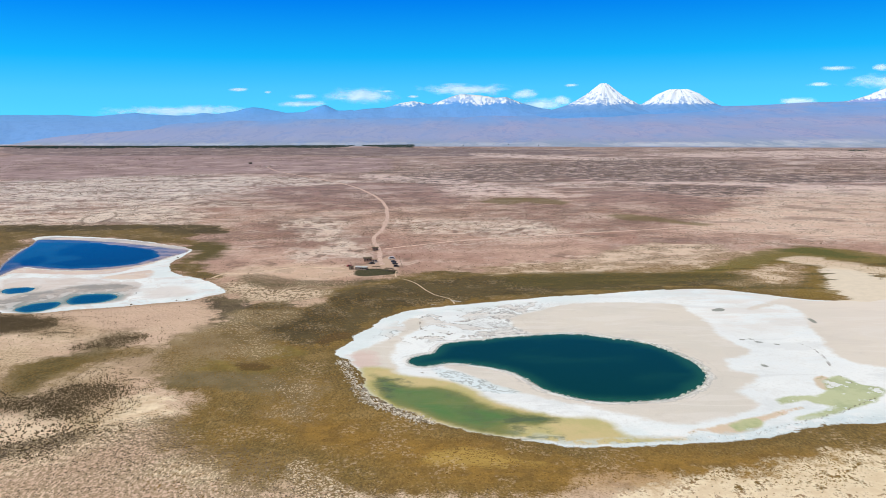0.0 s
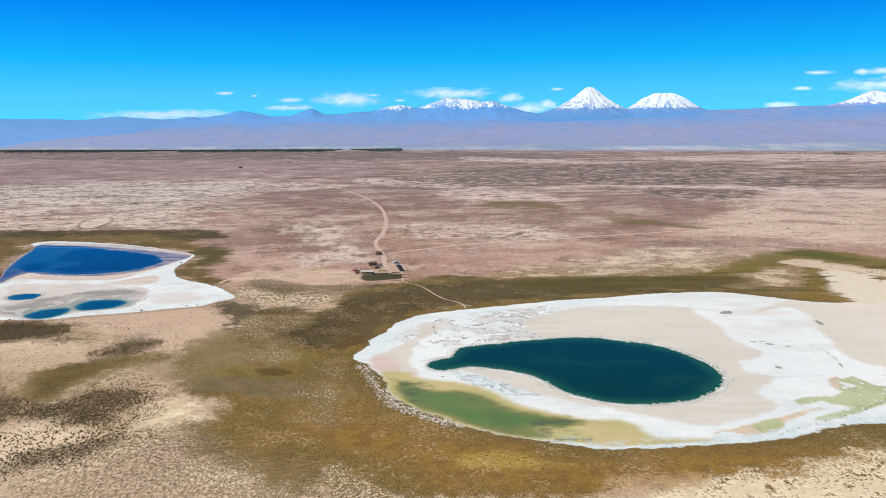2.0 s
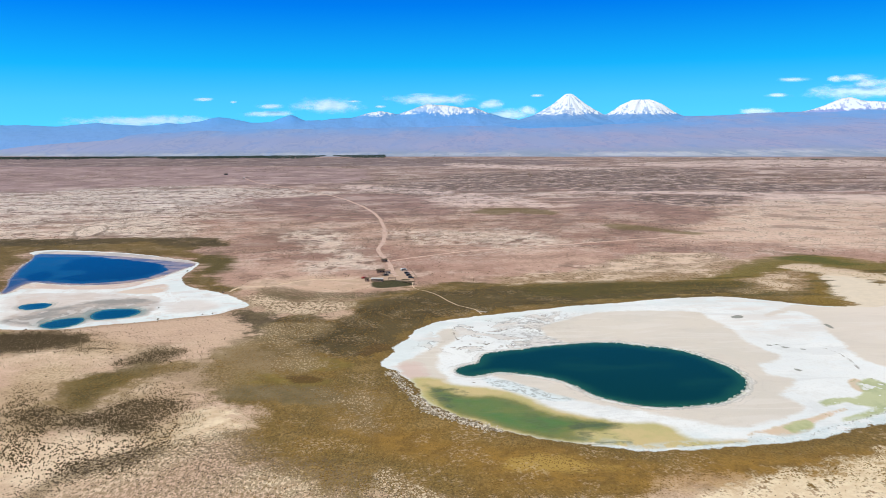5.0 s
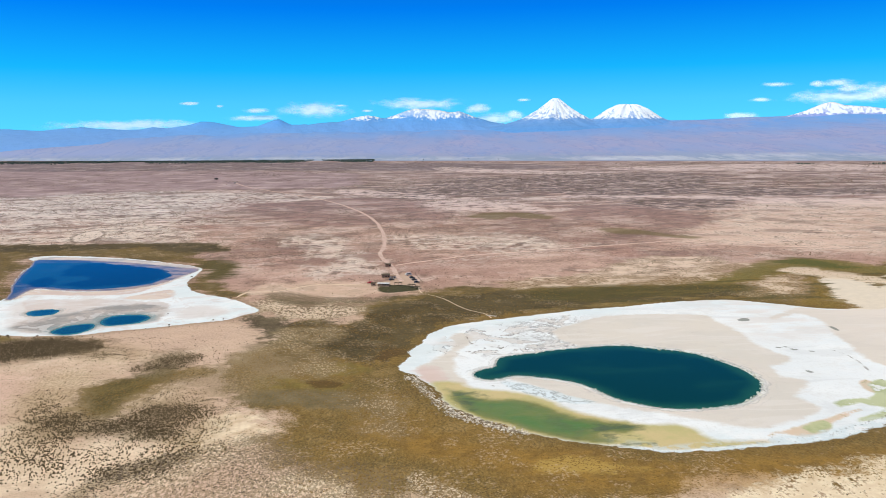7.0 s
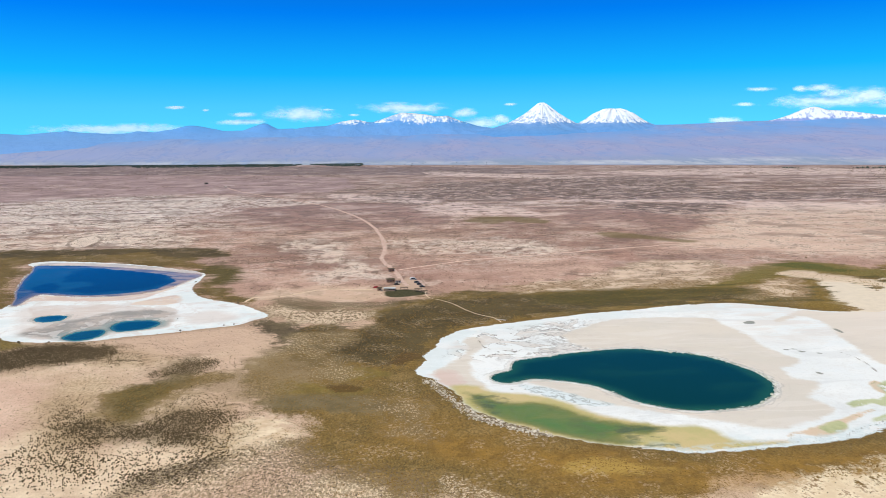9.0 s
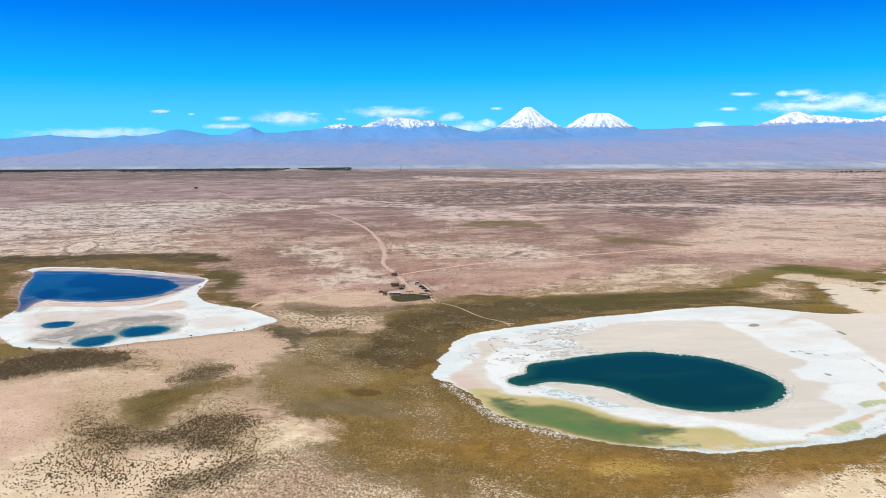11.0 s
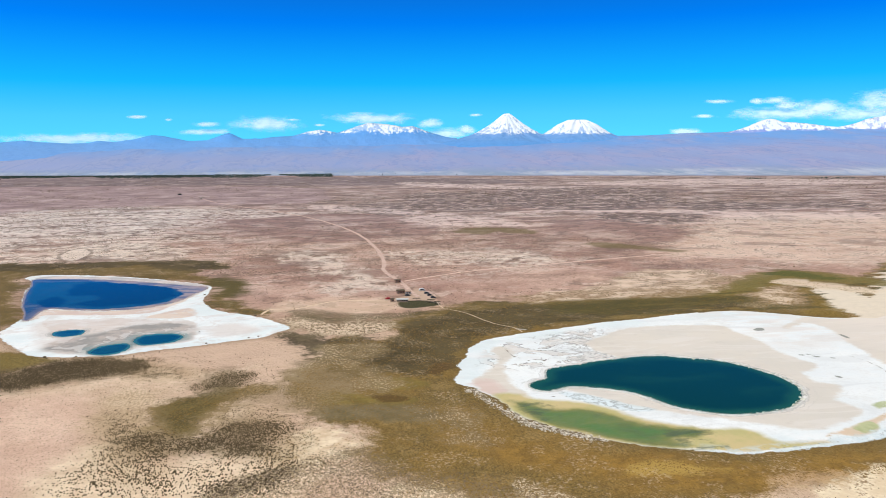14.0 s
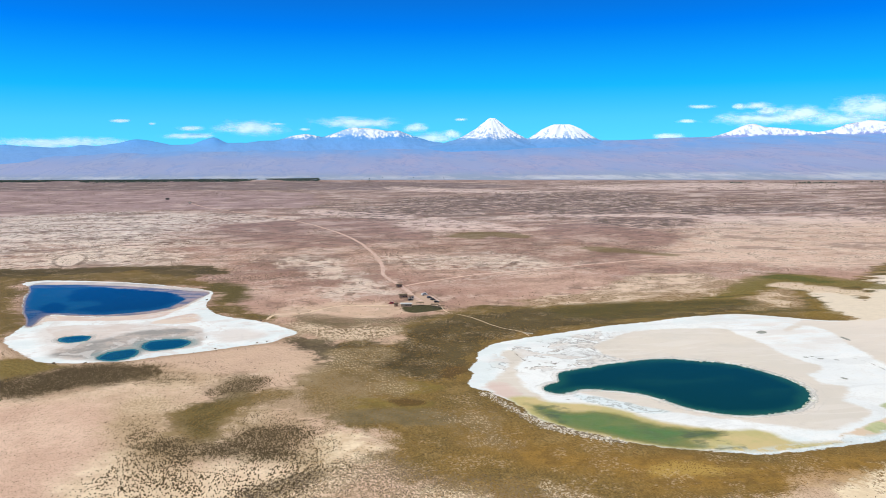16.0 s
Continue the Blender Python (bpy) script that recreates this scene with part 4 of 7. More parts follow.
OUTLINES["navy_a"] = [(-361.0, 702.7), (-354.7, 732.2), (-306.0, 719.1), (-270.2, 689.1), (-256.6, 660.0), (-265.3, 635.2), (-288.9, 619.8), (-315.3, 620.9), (-336.3, 633.9), (-319.3, 653.5), (-347.1, 671.4)]
OUTLINES["navy_b"] = [(-367.4, 642.6), (-367.5, 663.4), (-359.5, 666.6), (-345.0, 642.5), (-346.7, 625.1), (-358.1, 627.5)]
OUTLINES["straw_patch"] = [(-6.5, 254.2), (7.1, 256.7), (26.8, 251.3), (34.0, 246.6), (13.9, 246.0), (-4.3, 248.4)]
OUTLINES["mud_a"] = [(-338.5, 549.5), (-334.6, 573.2), (-295.9, 561.7), (-273.0, 566.2), (-283.1, 541.7), (-290.7, 526.9), (-312.0, 512.7), (-326.3, 529.3)]
OUTLINES["mud_b"] = [(-208.8, 526.8), (-196.3, 539.8), (-174.9, 520.0), (-185.3, 502.6), (-204.2, 503.3)]
OUTLINES["mud_c"] = [(-319.6, 514.2), (-300.7, 510.4), (-280.4, 487.8), (-283.4, 473.7), (-302.0, 480.0), (-315.5, 496.2)]
OUTLINES["pale_ne"] = [(287.8, 619.4), (312.1, 625.7), (325.0, 604.8), (334.9, 585.3), (314.2, 584.2), (290.3, 599.5)]
OUTLINES["speckle_ne"] = [(230.9, 554.2), (276.2, 588.6), (274.6, 570.8), (260.8, 536.8), (242.1, 513.7), (216.1, 508.0), (201.6, 521.1), (202.4, 545.7)]
OUTLINES["dark_path"] = [(-39.2, 542.5), (-10.3, 550.8), (27.9, 558.8), (74.6, 556.4), (117.4, 558.2), (86.8, 526.8), (44.4, 502.7), (13.1, 484.9), (-9.1, 473.8), (-30.3, 463.2), (-43.2, 447.3), (-53.0, 475.8), (-53.2, 515.9)]
OUTLINES["rose_west"] = [(-48.0, 372.1), (-39.8, 377.5), (-33.2, 367.9), (-34.8, 353.9), (-41.5, 352.5), (-46.1, 361.2)]
OUTLINES["rose_south"] = [(68.7, 266.5), (81.4, 267.7), (91.5, 270.3), (90.1, 266.1), (77.9, 264.3)]
OUTLINES["brine_a"] = [(165.5, 454.6), (172.9, 458.5), (174.3, 452.9), (170.9, 450.3), (165.4, 450.5)]
OUTLINES["brine_b"] = [(215.1, 433.9), (216.7, 428.8), (215.1, 421.5), (213.0, 424.0)]
OUTLINES["brine_c"] = [(158.8, 392.2), (165.8, 393.0), (165.6, 390.9), (158.4, 389.6)]
OUTLINES["brine_h"] = [(165.5, 387.8), (169.3, 386.6), (167.7, 383.7), (164.6, 384.8)]
OUTLINES["brine_i"] = [(173.3, 383.5), (176.9, 382.8), (175.5, 380.4), (172.5, 381.0)]
OUTLINES["brine_d"] = [(153.3, 351.8), (155.2, 349.2), (155.9, 345.0), (153.1, 346.7)]
OUTLINES["olive_se"] = [(113.2, 280.2), (118.5, 284.0), (124.9, 283.2), (124.4, 278.2), (118.3, 275.1), (111.9, 272.1), (111.1, 275.9)]
OUTLINES["weed_c"] = [(36.8, 276.8), (40.8, 278.9), (45.6, 276.0), (40.1, 274.0)]
OUTLINES["brush_a"] = [(-156.3, 571.5), (-138.8, 576.2), (-121.4, 564.4), (-95.9, 551.2), (-69.2, 553.8), (-37.9, 553.5), (-62.7, 536.7), (-84.5, 533.6), (-101.5, 533.3), (-122.5, 530.3), (-143.1, 541.7)]
OUTLINES["brush_b"] = [(-162.4, 560.9), (-147.4, 557.8), (-122.5, 530.3), (-101.5, 533.3), (-82.8, 509.9), (-89.3, 486.5), (-108.5, 490.4), (-127.6, 497.4), (-147.0, 507.7), (-163.6, 535.0)]
OUTLINES["mottle_a"] = [(95.5, 580.6), (118.6, 634.7), (158.2, 659.6), (203.4, 677.2), (238.6, 660.3), (266.2, 641.8), (232.1, 615.2), (190.8, 602.9), (140.2, 582.6)]
OUTLINES["mauve_far_a"] = [(141, 675), (182, 713), (231, 734), (280, 717), (256, 668), (217, 688), (188, 675)]
OUTLINES["mauve_far_b"] = [(245, 1049), (314, 1105), (377, 1025), (358, 961), (278, 932), (235, 964)]
OUTLINES["mauve_far_c"] = [(91, 1014), (155, 1016), (174, 962), (201, 900), (254, 813), (196, 796), (110, 809), (65, 848)]
OUTLINES["mauve_far_d"] = [(-344, 1363), (-278, 1464), (-174, 1373), (-135, 1198), (-163, 1101), (-224, 1077), (-276, 1144)]
OUTLINES["mauve_far_e"] = [(-1496, 2675), (-950, 2587), (-261, 2324), (-160, 1683), (-198, 1539), (-537, 1720), (-980, 1695)]
OUTLINES["silt_north"] = [(-411.6, 765.4), (-406.6, 777.0), (-388.0, 776.3), (-336.2, 760.4), (-289.0, 736.3), (-253.9, 712.4), (-237.4, 696.0), (-235.2, 679.0), (-251.1, 693.3), (-273.3, 706.4), (-329.5, 732.8), (-386.4, 753.9)]
OUTLINES["patch_core"] = [(-213.6, 345.2), (-208.5, 353.5), (-205.4, 367.8), (-196, 381.1), (-182.4, 390.8), (-174.3, 383.5), (-180.3, 369), (-182.5, 348.5), (-184.4, 330.1), (-187.4, 318.2), (-198.3, 322.3), (-205.9, 330.6)]
OUTLINES["haze_brown"] = [(-172.7, 381.2), (-152.3, 397.0), (-126.6, 413.6), (-112.5, 379.2), (-126.1, 345.8), (-140.1, 336.5), (-156.6, 347.5), (-171.2, 361.2)]
OUTLINES["tan_plain"] = [(-167.6, 607.1), (-141.8, 614.3), (-112.3, 621.3), (-74.7, 603.0), (-54.5, 570.7), (-85.4, 555.3), (-128.5, 556.4), (-164.3, 574.3)]
OUTLINES["stip_sw"] = [(-170.2, 265.4), (-145.3, 274.8), (-129.4, 289.2), (-113.1, 294.6), (-99.5, 274.6), (-80.6, 261.6), (-61.8, 251.9), (-47.1, 236.7), (-40.2, 218), (-143.6, 220.2)]
OUTLINES["shrub_arc"] = [(-177.4, 236.3), (-175.6, 247.5), (-168, 264.9), (-156.6, 272.5), (-141.8, 279.3), (-136.5, 272.7), (-147.1, 264.5), (-157.5, 254.9), (-164.6, 244.7), (-167.7, 231.9)]
OUTLINES["belt_a"] = [(338, 1996), (447, 2131), (567, 1987), (726, 1997), (713, 1782), (564, 1461), (424, 1357), (323, 1378), (243, 1460), (252, 1694)]
OUTLINES["belt_b"] = [(564, 1461), (682, 1511), (753, 1420), (919, 1412), (974, 1372), (907, 1282), (840, 1296), (687, 1303), (556, 1295)]
OUTLINES["belt_c"] = [(346, 1314), (426, 1276), (515, 1226), (447, 1117), (382, 1112), (325, 1213)]
OUTLINES["belt_d"] = [(78, 1875), (246, 1900), (277, 1688), (199, 1403), (115, 1421), (23, 1506)]
OUTLINES["belt_f"] = [(-114, 1535), (-44, 1594), (32, 1657), (74, 1568), (45, 1351), (-47, 1369)]
OUTLINES["rosewood_a"] = [(226, 1158), (320, 1195), (368, 1075), (378, 980), (316, 905), (247, 916), (202, 965), (180, 1034)]
OUTLINES["rosewood_b"] = [(-345, 1340), (-247, 1342), (-129, 1386), (10, 1273), (34, 1095), (-51, 1006), (-156, 993), (-231, 1104)]
OUTLINES["smooth_mauve"] = [(-1503, 2639), (-960, 2556), (-565, 2412), (-203, 2251), (-126, 1925), (-167, 1669), (-413, 1674), (-639, 1632), (-941, 1597)]
OUTLINES["dusk"] = [(-1970, 3597), (-972, 3258), (-29, 2888), (369, 2662), (497, 2343), (108, 2288), (-580, 2483), (-1503, 2709)]
OUTLINES["pale_far_a"] = [(630, 2303), (1070, 2393), (1472, 2225), (1550, 2128), (1413, 1945), (1303, 1977), (901, 2033), (624, 2172)]
OUTLINES["pale_far_b"] = [(269, 1377), (366, 1345), (518, 1326), (593, 1265), (546, 1171), (491, 1263), (353, 1301), (258, 1332)]
OUTLINES["pale_far_c"] = [(39, 1352), (88, 1366), (145, 1267), (197, 1146), (199, 1081), (123, 1126), (25, 1160), (-10, 1257)]
OUTLINES["cream_a"] = [(4, 872), (49, 879), (96, 839), (120, 768), (84, 740), (34, 754), (-4, 774), (-53, 826), (-39, 878)]
OUTLINES["cream_b"] = [(-798, 1405), (-699, 1498), (-613, 1557), (-484, 1492), (-388, 1551), (-337, 1582), (-199, 1472), (-152, 1413), (-229, 1360), (-314, 1334), (-320, 1222), (-379, 1207), (-315, 1118), (-272, 1062), (-331, 1022), (-386, 1031), (-494, 1100), (-679, 1173)]
OUTLINES["cream_c"] = [(-588, 994), (-497, 949), (-492, 1018), (-437, 1027), (-328, 1009), (-274, 929), (-293, 870), (-350, 893), (-393, 885), (-443, 884), (-450, 843), (-511, 844)]
OUTLINES["cream_d"] = [(-183, 867), (-148, 915), (-106, 879), (-90, 810), (-106, 770), (-76, 724), (-68, 671), (-95, 655), (-136, 666), (-118, 692), (-121, 730), (-148, 780)]
OUTLINES["olive_dark"] = [(59.3, 563.1), (100.8, 566.5), (124.1, 567.9), (159.3, 563.4), (188.3, 566.4), (214.7, 563), (229.2, 550.2), (210.8, 535.7), (178.1, 531.7), (146, 527.8), (110.6, 524.5), (79.9, 520.8), (51.3, 524.3), (42.4, 544.7)]
OUTLINES["cream_north"] = [(86, 601), (124, 631), (166, 684), (211, 701), (251, 688), (259, 659), (218, 619), (181, 596), (140, 589), (106, 584)]
OUTLINES["arm_green"] = [(174.8, 579.6), (216, 608.6), (264.2, 646.2), (300.9, 665.4), (333.1, 673.6), (350.1, 646.3), (376, 614), (401.5, 584), (381.5, 557.5), (356.3, 585), (326.2, 607.1), (313.1, 619.7), (290.4, 625.5), (260.5, 597.6), (220.7, 576)]
OUTLINES["arm_core"] = [(289.8, 654.6), (328.1, 664.8), (343.5, 635.4), (353.1, 617.1), (327.5, 617.7), (312.4, 636.7)]
OUTLINES["brown_bay"] = [(219.1, 562.5), (246.5, 579.7), (274.4, 595.8), (287.6, 584), (273.5, 551.1), (250.5, 522.7), (228.8, 527.4), (217.9, 541)]
OUTLINES["tail_gold"] = [(289.3, 588.8), (286.4, 565.2), (268.9, 520.4), (256.7, 479.7), (239.6, 478.4), (237.5, 496), (262.1, 531.3)]
OUTLINES["sand_tongue"] = [(277.8, 616.2), (303.5, 621), (317.1, 600.4), (343.5, 571.9), (331.9, 554.7), (306.2, 574.3), (288.3, 593.9)]
OUTLINES["beige_wsalt"] = [(-327.3, 547.4), (-333.2, 571.2), (-306.8, 573.2), (-273.4, 568.3), (-247.1, 557.4), (-225.9, 551.3), (-216.2, 515.2), (-217, 493.9), (-234.4, 485.8), (-254, 478.6), (-276.3, 472.4), (-294, 475.9), (-309, 500.6), (-309.2, 515.2)]
OUTLINES["pink_wshore"] = [(-352, 573), (-356, 602), (-346, 614), (-306, 600), (-278, 607), (-253, 642), (-249, 677), (-241, 703), (-236, 682), (-240, 652), (-252, 608), (-265, 586), (-302, 586), (-341, 593), (-345, 581)]
OUTLINES["pink_patch"] = [(-264.9, 570.3), (-252.3, 587.2), (-234.7, 598), (-228.6, 570.6), (-239.9, 563.3)]
OUTLINES["channel_w"] = [(-46.8, 375.7), (-40.4, 383), (-33.3, 396.8), (-26.9, 404.9), (-23.4, 418.3), (-24, 432.9), (-15.7, 442.5), (-11.4, 426.9), (-17, 413.2), (-22.9, 402.4), (-25, 381.8), (-25.8, 363), (-21.6, 352.2), (-24.1, 345.6), (-33.7, 348), (-42.1, 355.4), (-46.5, 364.6)]
OUTLINES["pink_soil"] = [(-315.1, 383.8), (-285.9, 392.1), (-261.6, 394.7), (-244.2, 381.3), (-234.5, 354.6), (-228.4, 321.4), (-229.7, 303.1), (-238.6, 288.2), (-245.1, 269.7), (-268.3, 269.5)]
OUTLINES["olive_w"] = [(-355.7, 482.9), (-313.5, 474.5), (-297.4, 465.1), (-279, 457.8), (-296.8, 452.9), (-304.9, 439.6), (-316.9, 431.2), (-334.2, 430.4)]
OUTLINES["shrub_rim"] = [(-177.1, 334.5), (-170.3, 347.8), (-156.7, 348.4), (-144.1, 329.7), (-139.1, 298.1), (-146.3, 288.5), (-150.3, 313.2)]
OUTLINES["shrub_tail"] = [(-237.7, 444.8), (-215.3, 431.1), (-203.5, 419.8), (-206.1, 411.7), (-231.5, 416.6)]
OUTLINES["rose_land"] = [(-235.1, 442.9), (-224.7, 468.1), (-192.8, 479.6), (-157.8, 485.4), (-145.4, 450.7), (-146.8, 412.4), (-158.3, 387.3), (-176.5, 383.9), (-176.3, 406), (-163.6, 427.4), (-191.3, 422.7), (-209.7, 428.8)]
OUTLINES["pale_far_d"] = [(123, 2492), (310, 2295), (453, 2159), (590, 2062), (416, 2001), (277, 2092), (106, 2257)]
OUTLINES["pale_far_e"] = [(537, 1254), (640, 1255), (779, 1206), (866, 1148), (804, 1069), (720, 1120), (589, 1163)]
OUTLINES["pale_far_f"] = [(-164, 1604), (-68, 1525), (43, 1410), (38, 1341), (-67, 1396), (-156, 1476)]
OUTLINES["wedge_w"] = [(-242.1, 722.9), (-234.5, 743.3), (-224.6, 751.2), (-205.3, 715.7), (-196.8, 668.4), (-201.7, 621.9), (-213.7, 628.9), (-227.2, 674.2)]
OUTLINES["crackle"] = [(-5, 350), (6.1, 344.2), (18.2, 332.9), (24.8, 324.8), (33.6, 316.2), (23.2, 315.5), (9.3, 326.7), (-2.6, 340)]
OUTLINES["brown_arc"] = [(-235.6, 350.7), (-239.5, 375.8), (-230.6, 387.6), (-215.5, 381.2), (-214.6, 358.7), (-213.2, 335.5), (-201.7, 313.2), (-210.2, 308.4), (-221.1, 319.9)]
OUTLINES["salt_pan"] = [(-442, 930.4), (-426.5, 891.9), (-411.7, 884.5), (-410.5, 918.9), (-415.4, 952.6), (-434.2, 986.7), (-444.3, 973.8)]
OUTLINES["brown_strip"] = [(28, 593.9), (88.4, 610.2), (138.4, 613.7), (191.5, 622.4), (224.4, 640.1), (259.4, 658.8), (269.2, 645.5), (227.9, 601.9), (202.7, 576), (170.6, 568.7), (125.4, 572.2), (79.2, 571.4), (34, 572.8)]
LINES = {}
LINES["road_main"] = [(-50.0, 608.8), (-54.1, 634.2), (-56.4, 664.1), (-61.0, 697.1), (-66.7, 726.7), (-69.1, 754.6), (-65.6, 799.4), (-65.2, 863.9), (-68.9, 939.9), (-79.6, 1037.7), (-102.1, 1150.7), (-138.5, 1272.0), (-173.4, 1361.4), (-236.8, 1481.0), (-309.4, 1606.8), (-378.2, 1733.5), (-432.5, 1874.4)]
LINES["road_east"] = [(-54.4, 684.0), (-28.5, 701.6), (30.3, 732.6), (91.2, 748.4), (156.6, 768.9), (225.0, 786.7), (256.8, 794.5), (305.5, 753.6), (368.4, 732.1), (453.1, 711.4)]
LINES["path_west"] = [(-176.6, 563.8), (-173.8, 575.1), (-169.7, 580.4), (-152.1, 581.0), (-143.2, 585.5), (-129.4, 598.1), (-115.3, 604.2), (-96.7, 600.4), (-78.2, 596.6)]
LINES["path_lake"] = [(-37.0, 583.0), (-36.6, 565.6), (-32.7, 556.7), (-25.0, 547.3), (-19.1, 536.5), (-13.3, 518.8), (-9.5, 509.2), (-5.9, 501.7), (-0.8, 495.8), (4.1, 490.0), (5.9, 483.2), (7.2, 476.6)]
LINES["seam_a"] = [(181.8, 388.2), (186.3, 384.6), (189.4, 376), (189.3, 365), (187.4, 355.7), (185.1, 346.8)]
LINES["seam_b"] = [(183.1, 305.3), (169.1, 296.1), (160.5, 289.6), (154.7, 288.1), (148.4, 283.6), (145, 283.9), (138.9, 279.5), (134.8, 278.6), (125.7, 274.6), (120.6, 271.6), (114.5, 265.5), (110.5, 265.2)]
LINES["seam_c"] = [(61.7, 262.3), (68.9, 263.9), (79.8, 263.6), (90.4, 267.7)]
LINES["seam_d"] = [(179.7, 338.6), (182.2, 333.4), (183.1, 323.8), (186.8, 318.9)]
LINES["seam_e"] = [(-14.3, 435.9), (-13.1, 419.8), (-8.9, 413.6), (-2.6, 410.8), (1.2, 409.4), (3.7, 414.9)]
LINES["seam_f"] = [(-8.4, 410.2), (-3, 405.2), (3.6, 406.9), (9.4, 413.3), (13.4, 408.4), (19.9, 409)]
LINES["seam_g"] = [(-11.8, 344.7), (-7.8, 342), (-3.7, 342.5), (-1.9, 347.3)]
LINES["seam_h"] = [(16.4, 329.9), (18.4, 326), (20.7, 323.6), (22.3, 320.6)]
LINES["seam_i"] = [(2.6, 433.2), (8.8, 427.7), (14.4, 432.2), (21.9, 424.2), (28.9, 426.1), (36.4, 420.6)]
LINES["road_far"] = [(80.4, 954.9), (130.1, 907.8), (179.6, 854.3), (231.7, 809.3), (270.8, 777.8), (313.1, 747.4), (380.6, 726.1), (441.3, 709.9), (480.8, 696.9)]
LINES["bank"] = [(-50.7, 361.4), (-48.1, 354.4), (-42.9, 338.0), (-38.6, 323.0), (-34.7, 311.8), (-29.9, 305.1), (-22.7, 298.0), (-16.6, 292.4), (-10.7, 287.6), (-5.0, 283.4)]


def closed_curve(points, step=2.5):
    """A smooth closed line through the control points."""
    p = np.array(points, float)
    n = len(p)
    out = []
    for i in range(n):
        a, b, c, d = p[i - 1], p[i], p[(i + 1) % n], p[(i + 2) % n]
        k = int(min(12, max(3, np.hypot(*(c - b)) / step)))
        t = (np.arange(k) / k)[:, None]
        out.append(0.5 * (2 * b + (c - a) * t + (2 * a - 5 * b + 4 * c - d) * t ** 2 + (3 * b - a - 3 * c + d) * t ** 3))
    return np.concatenate(out)


def open_curve(points):
    p = np.array([2 * np.array(points[0]) - np.array(points[1]), *points, 2 * np.array(points[-1]) - np.array(points[-2])], float)
    out = []
    for i in range(1, len(p) - 2):
        a, b, c, d = p[i - 1:i + 3]
        t = (np.arange(8) / 8)[:, None]
        out.append(0.5 * (2 * b + (c - a) * t + (2 * a - 5 * b + 4 * c - d) * t ** 2 + (3 * b - a - 3 * c + d) * t ** 3))
    out.append(p[-2:-1])
    return np.concatenate(out)


def to_segments(xy, a, b):
    """Distance from points to the nearest of many segments."""
    best = np.full(len(xy), 1e9)
    q, a, b = xy.astype(np.float32), a.astype(np.float32), b.astype(np.float32)
    ax, ay, ux, uy = a[:, 0], a[:, 1], b[:, 0] - a[:, 0], b[:, 1] - a[:, 1]
    ll = np.maximum(ux * ux + uy * uy, np.float32(1e-9))
    vx, vy = ux / ll, uy / ll
    for s in range(0, len(q), 2000):
        dx, dy = q[s:s + 2000, :1] - ax, q[s:s + 2000, 1:] - ay
        t = np.clip(dx * vx + dy * vy, 0, 1)
        dx -= t * ux
        dy -= t * uy
        best[s:s + 2000] = np.sqrt((dx * dx + dy * dy).min(1))
    return best


def inside(xy, poly):
    x, y = xy[:, 0], xy[:, 1]
    odd = np.zeros(len(xy), bool)
    for (ax, ay), (bx, by) in zip(poly, np.roll(poly, -1, 0)):
        if ay != by:
            odd ^= ((ay > y) != (by > y)) & (x < (bx - ax) * (y - ay) / (by - ay) + ax)
    return odd


def depth_in(xy, names, reach=45.0):
    """Metres inside (above 0) or outside (below 0) the union of outlines."""
    d = np.full(len(xy), -reach)
    for name in names:
        poly = CURVES[name]
        lo, hi = poly.min(0) - reach, poly.max(0) + reach
        k = np.nonzero(((xy > lo) & (xy < hi)).all(1))[0]
        if len(k):
            q = xy[k]
            v = to_segments(q, poly, np.roll(poly, -1, 0))
            v = np.where(inside(q, poly), v, -v)
            d[k] = np.maximum(d[k], np.clip(v, -reach, reach))
    return d


def near_line(xy, name, half, reach=20.0):
    line = open_curve(LINES[name])
    d = np.full(len(xy), -reach)
    lo, hi = line.min(0) - reach, line.max(0) + reach
    k = np.nonzero(((xy > lo) & (xy < hi)).all(1))[0]
    if len(k):
        d[k] = np.maximum(half - to_segments(xy[k], line[:-1], line[1:]), -reach)
    return d


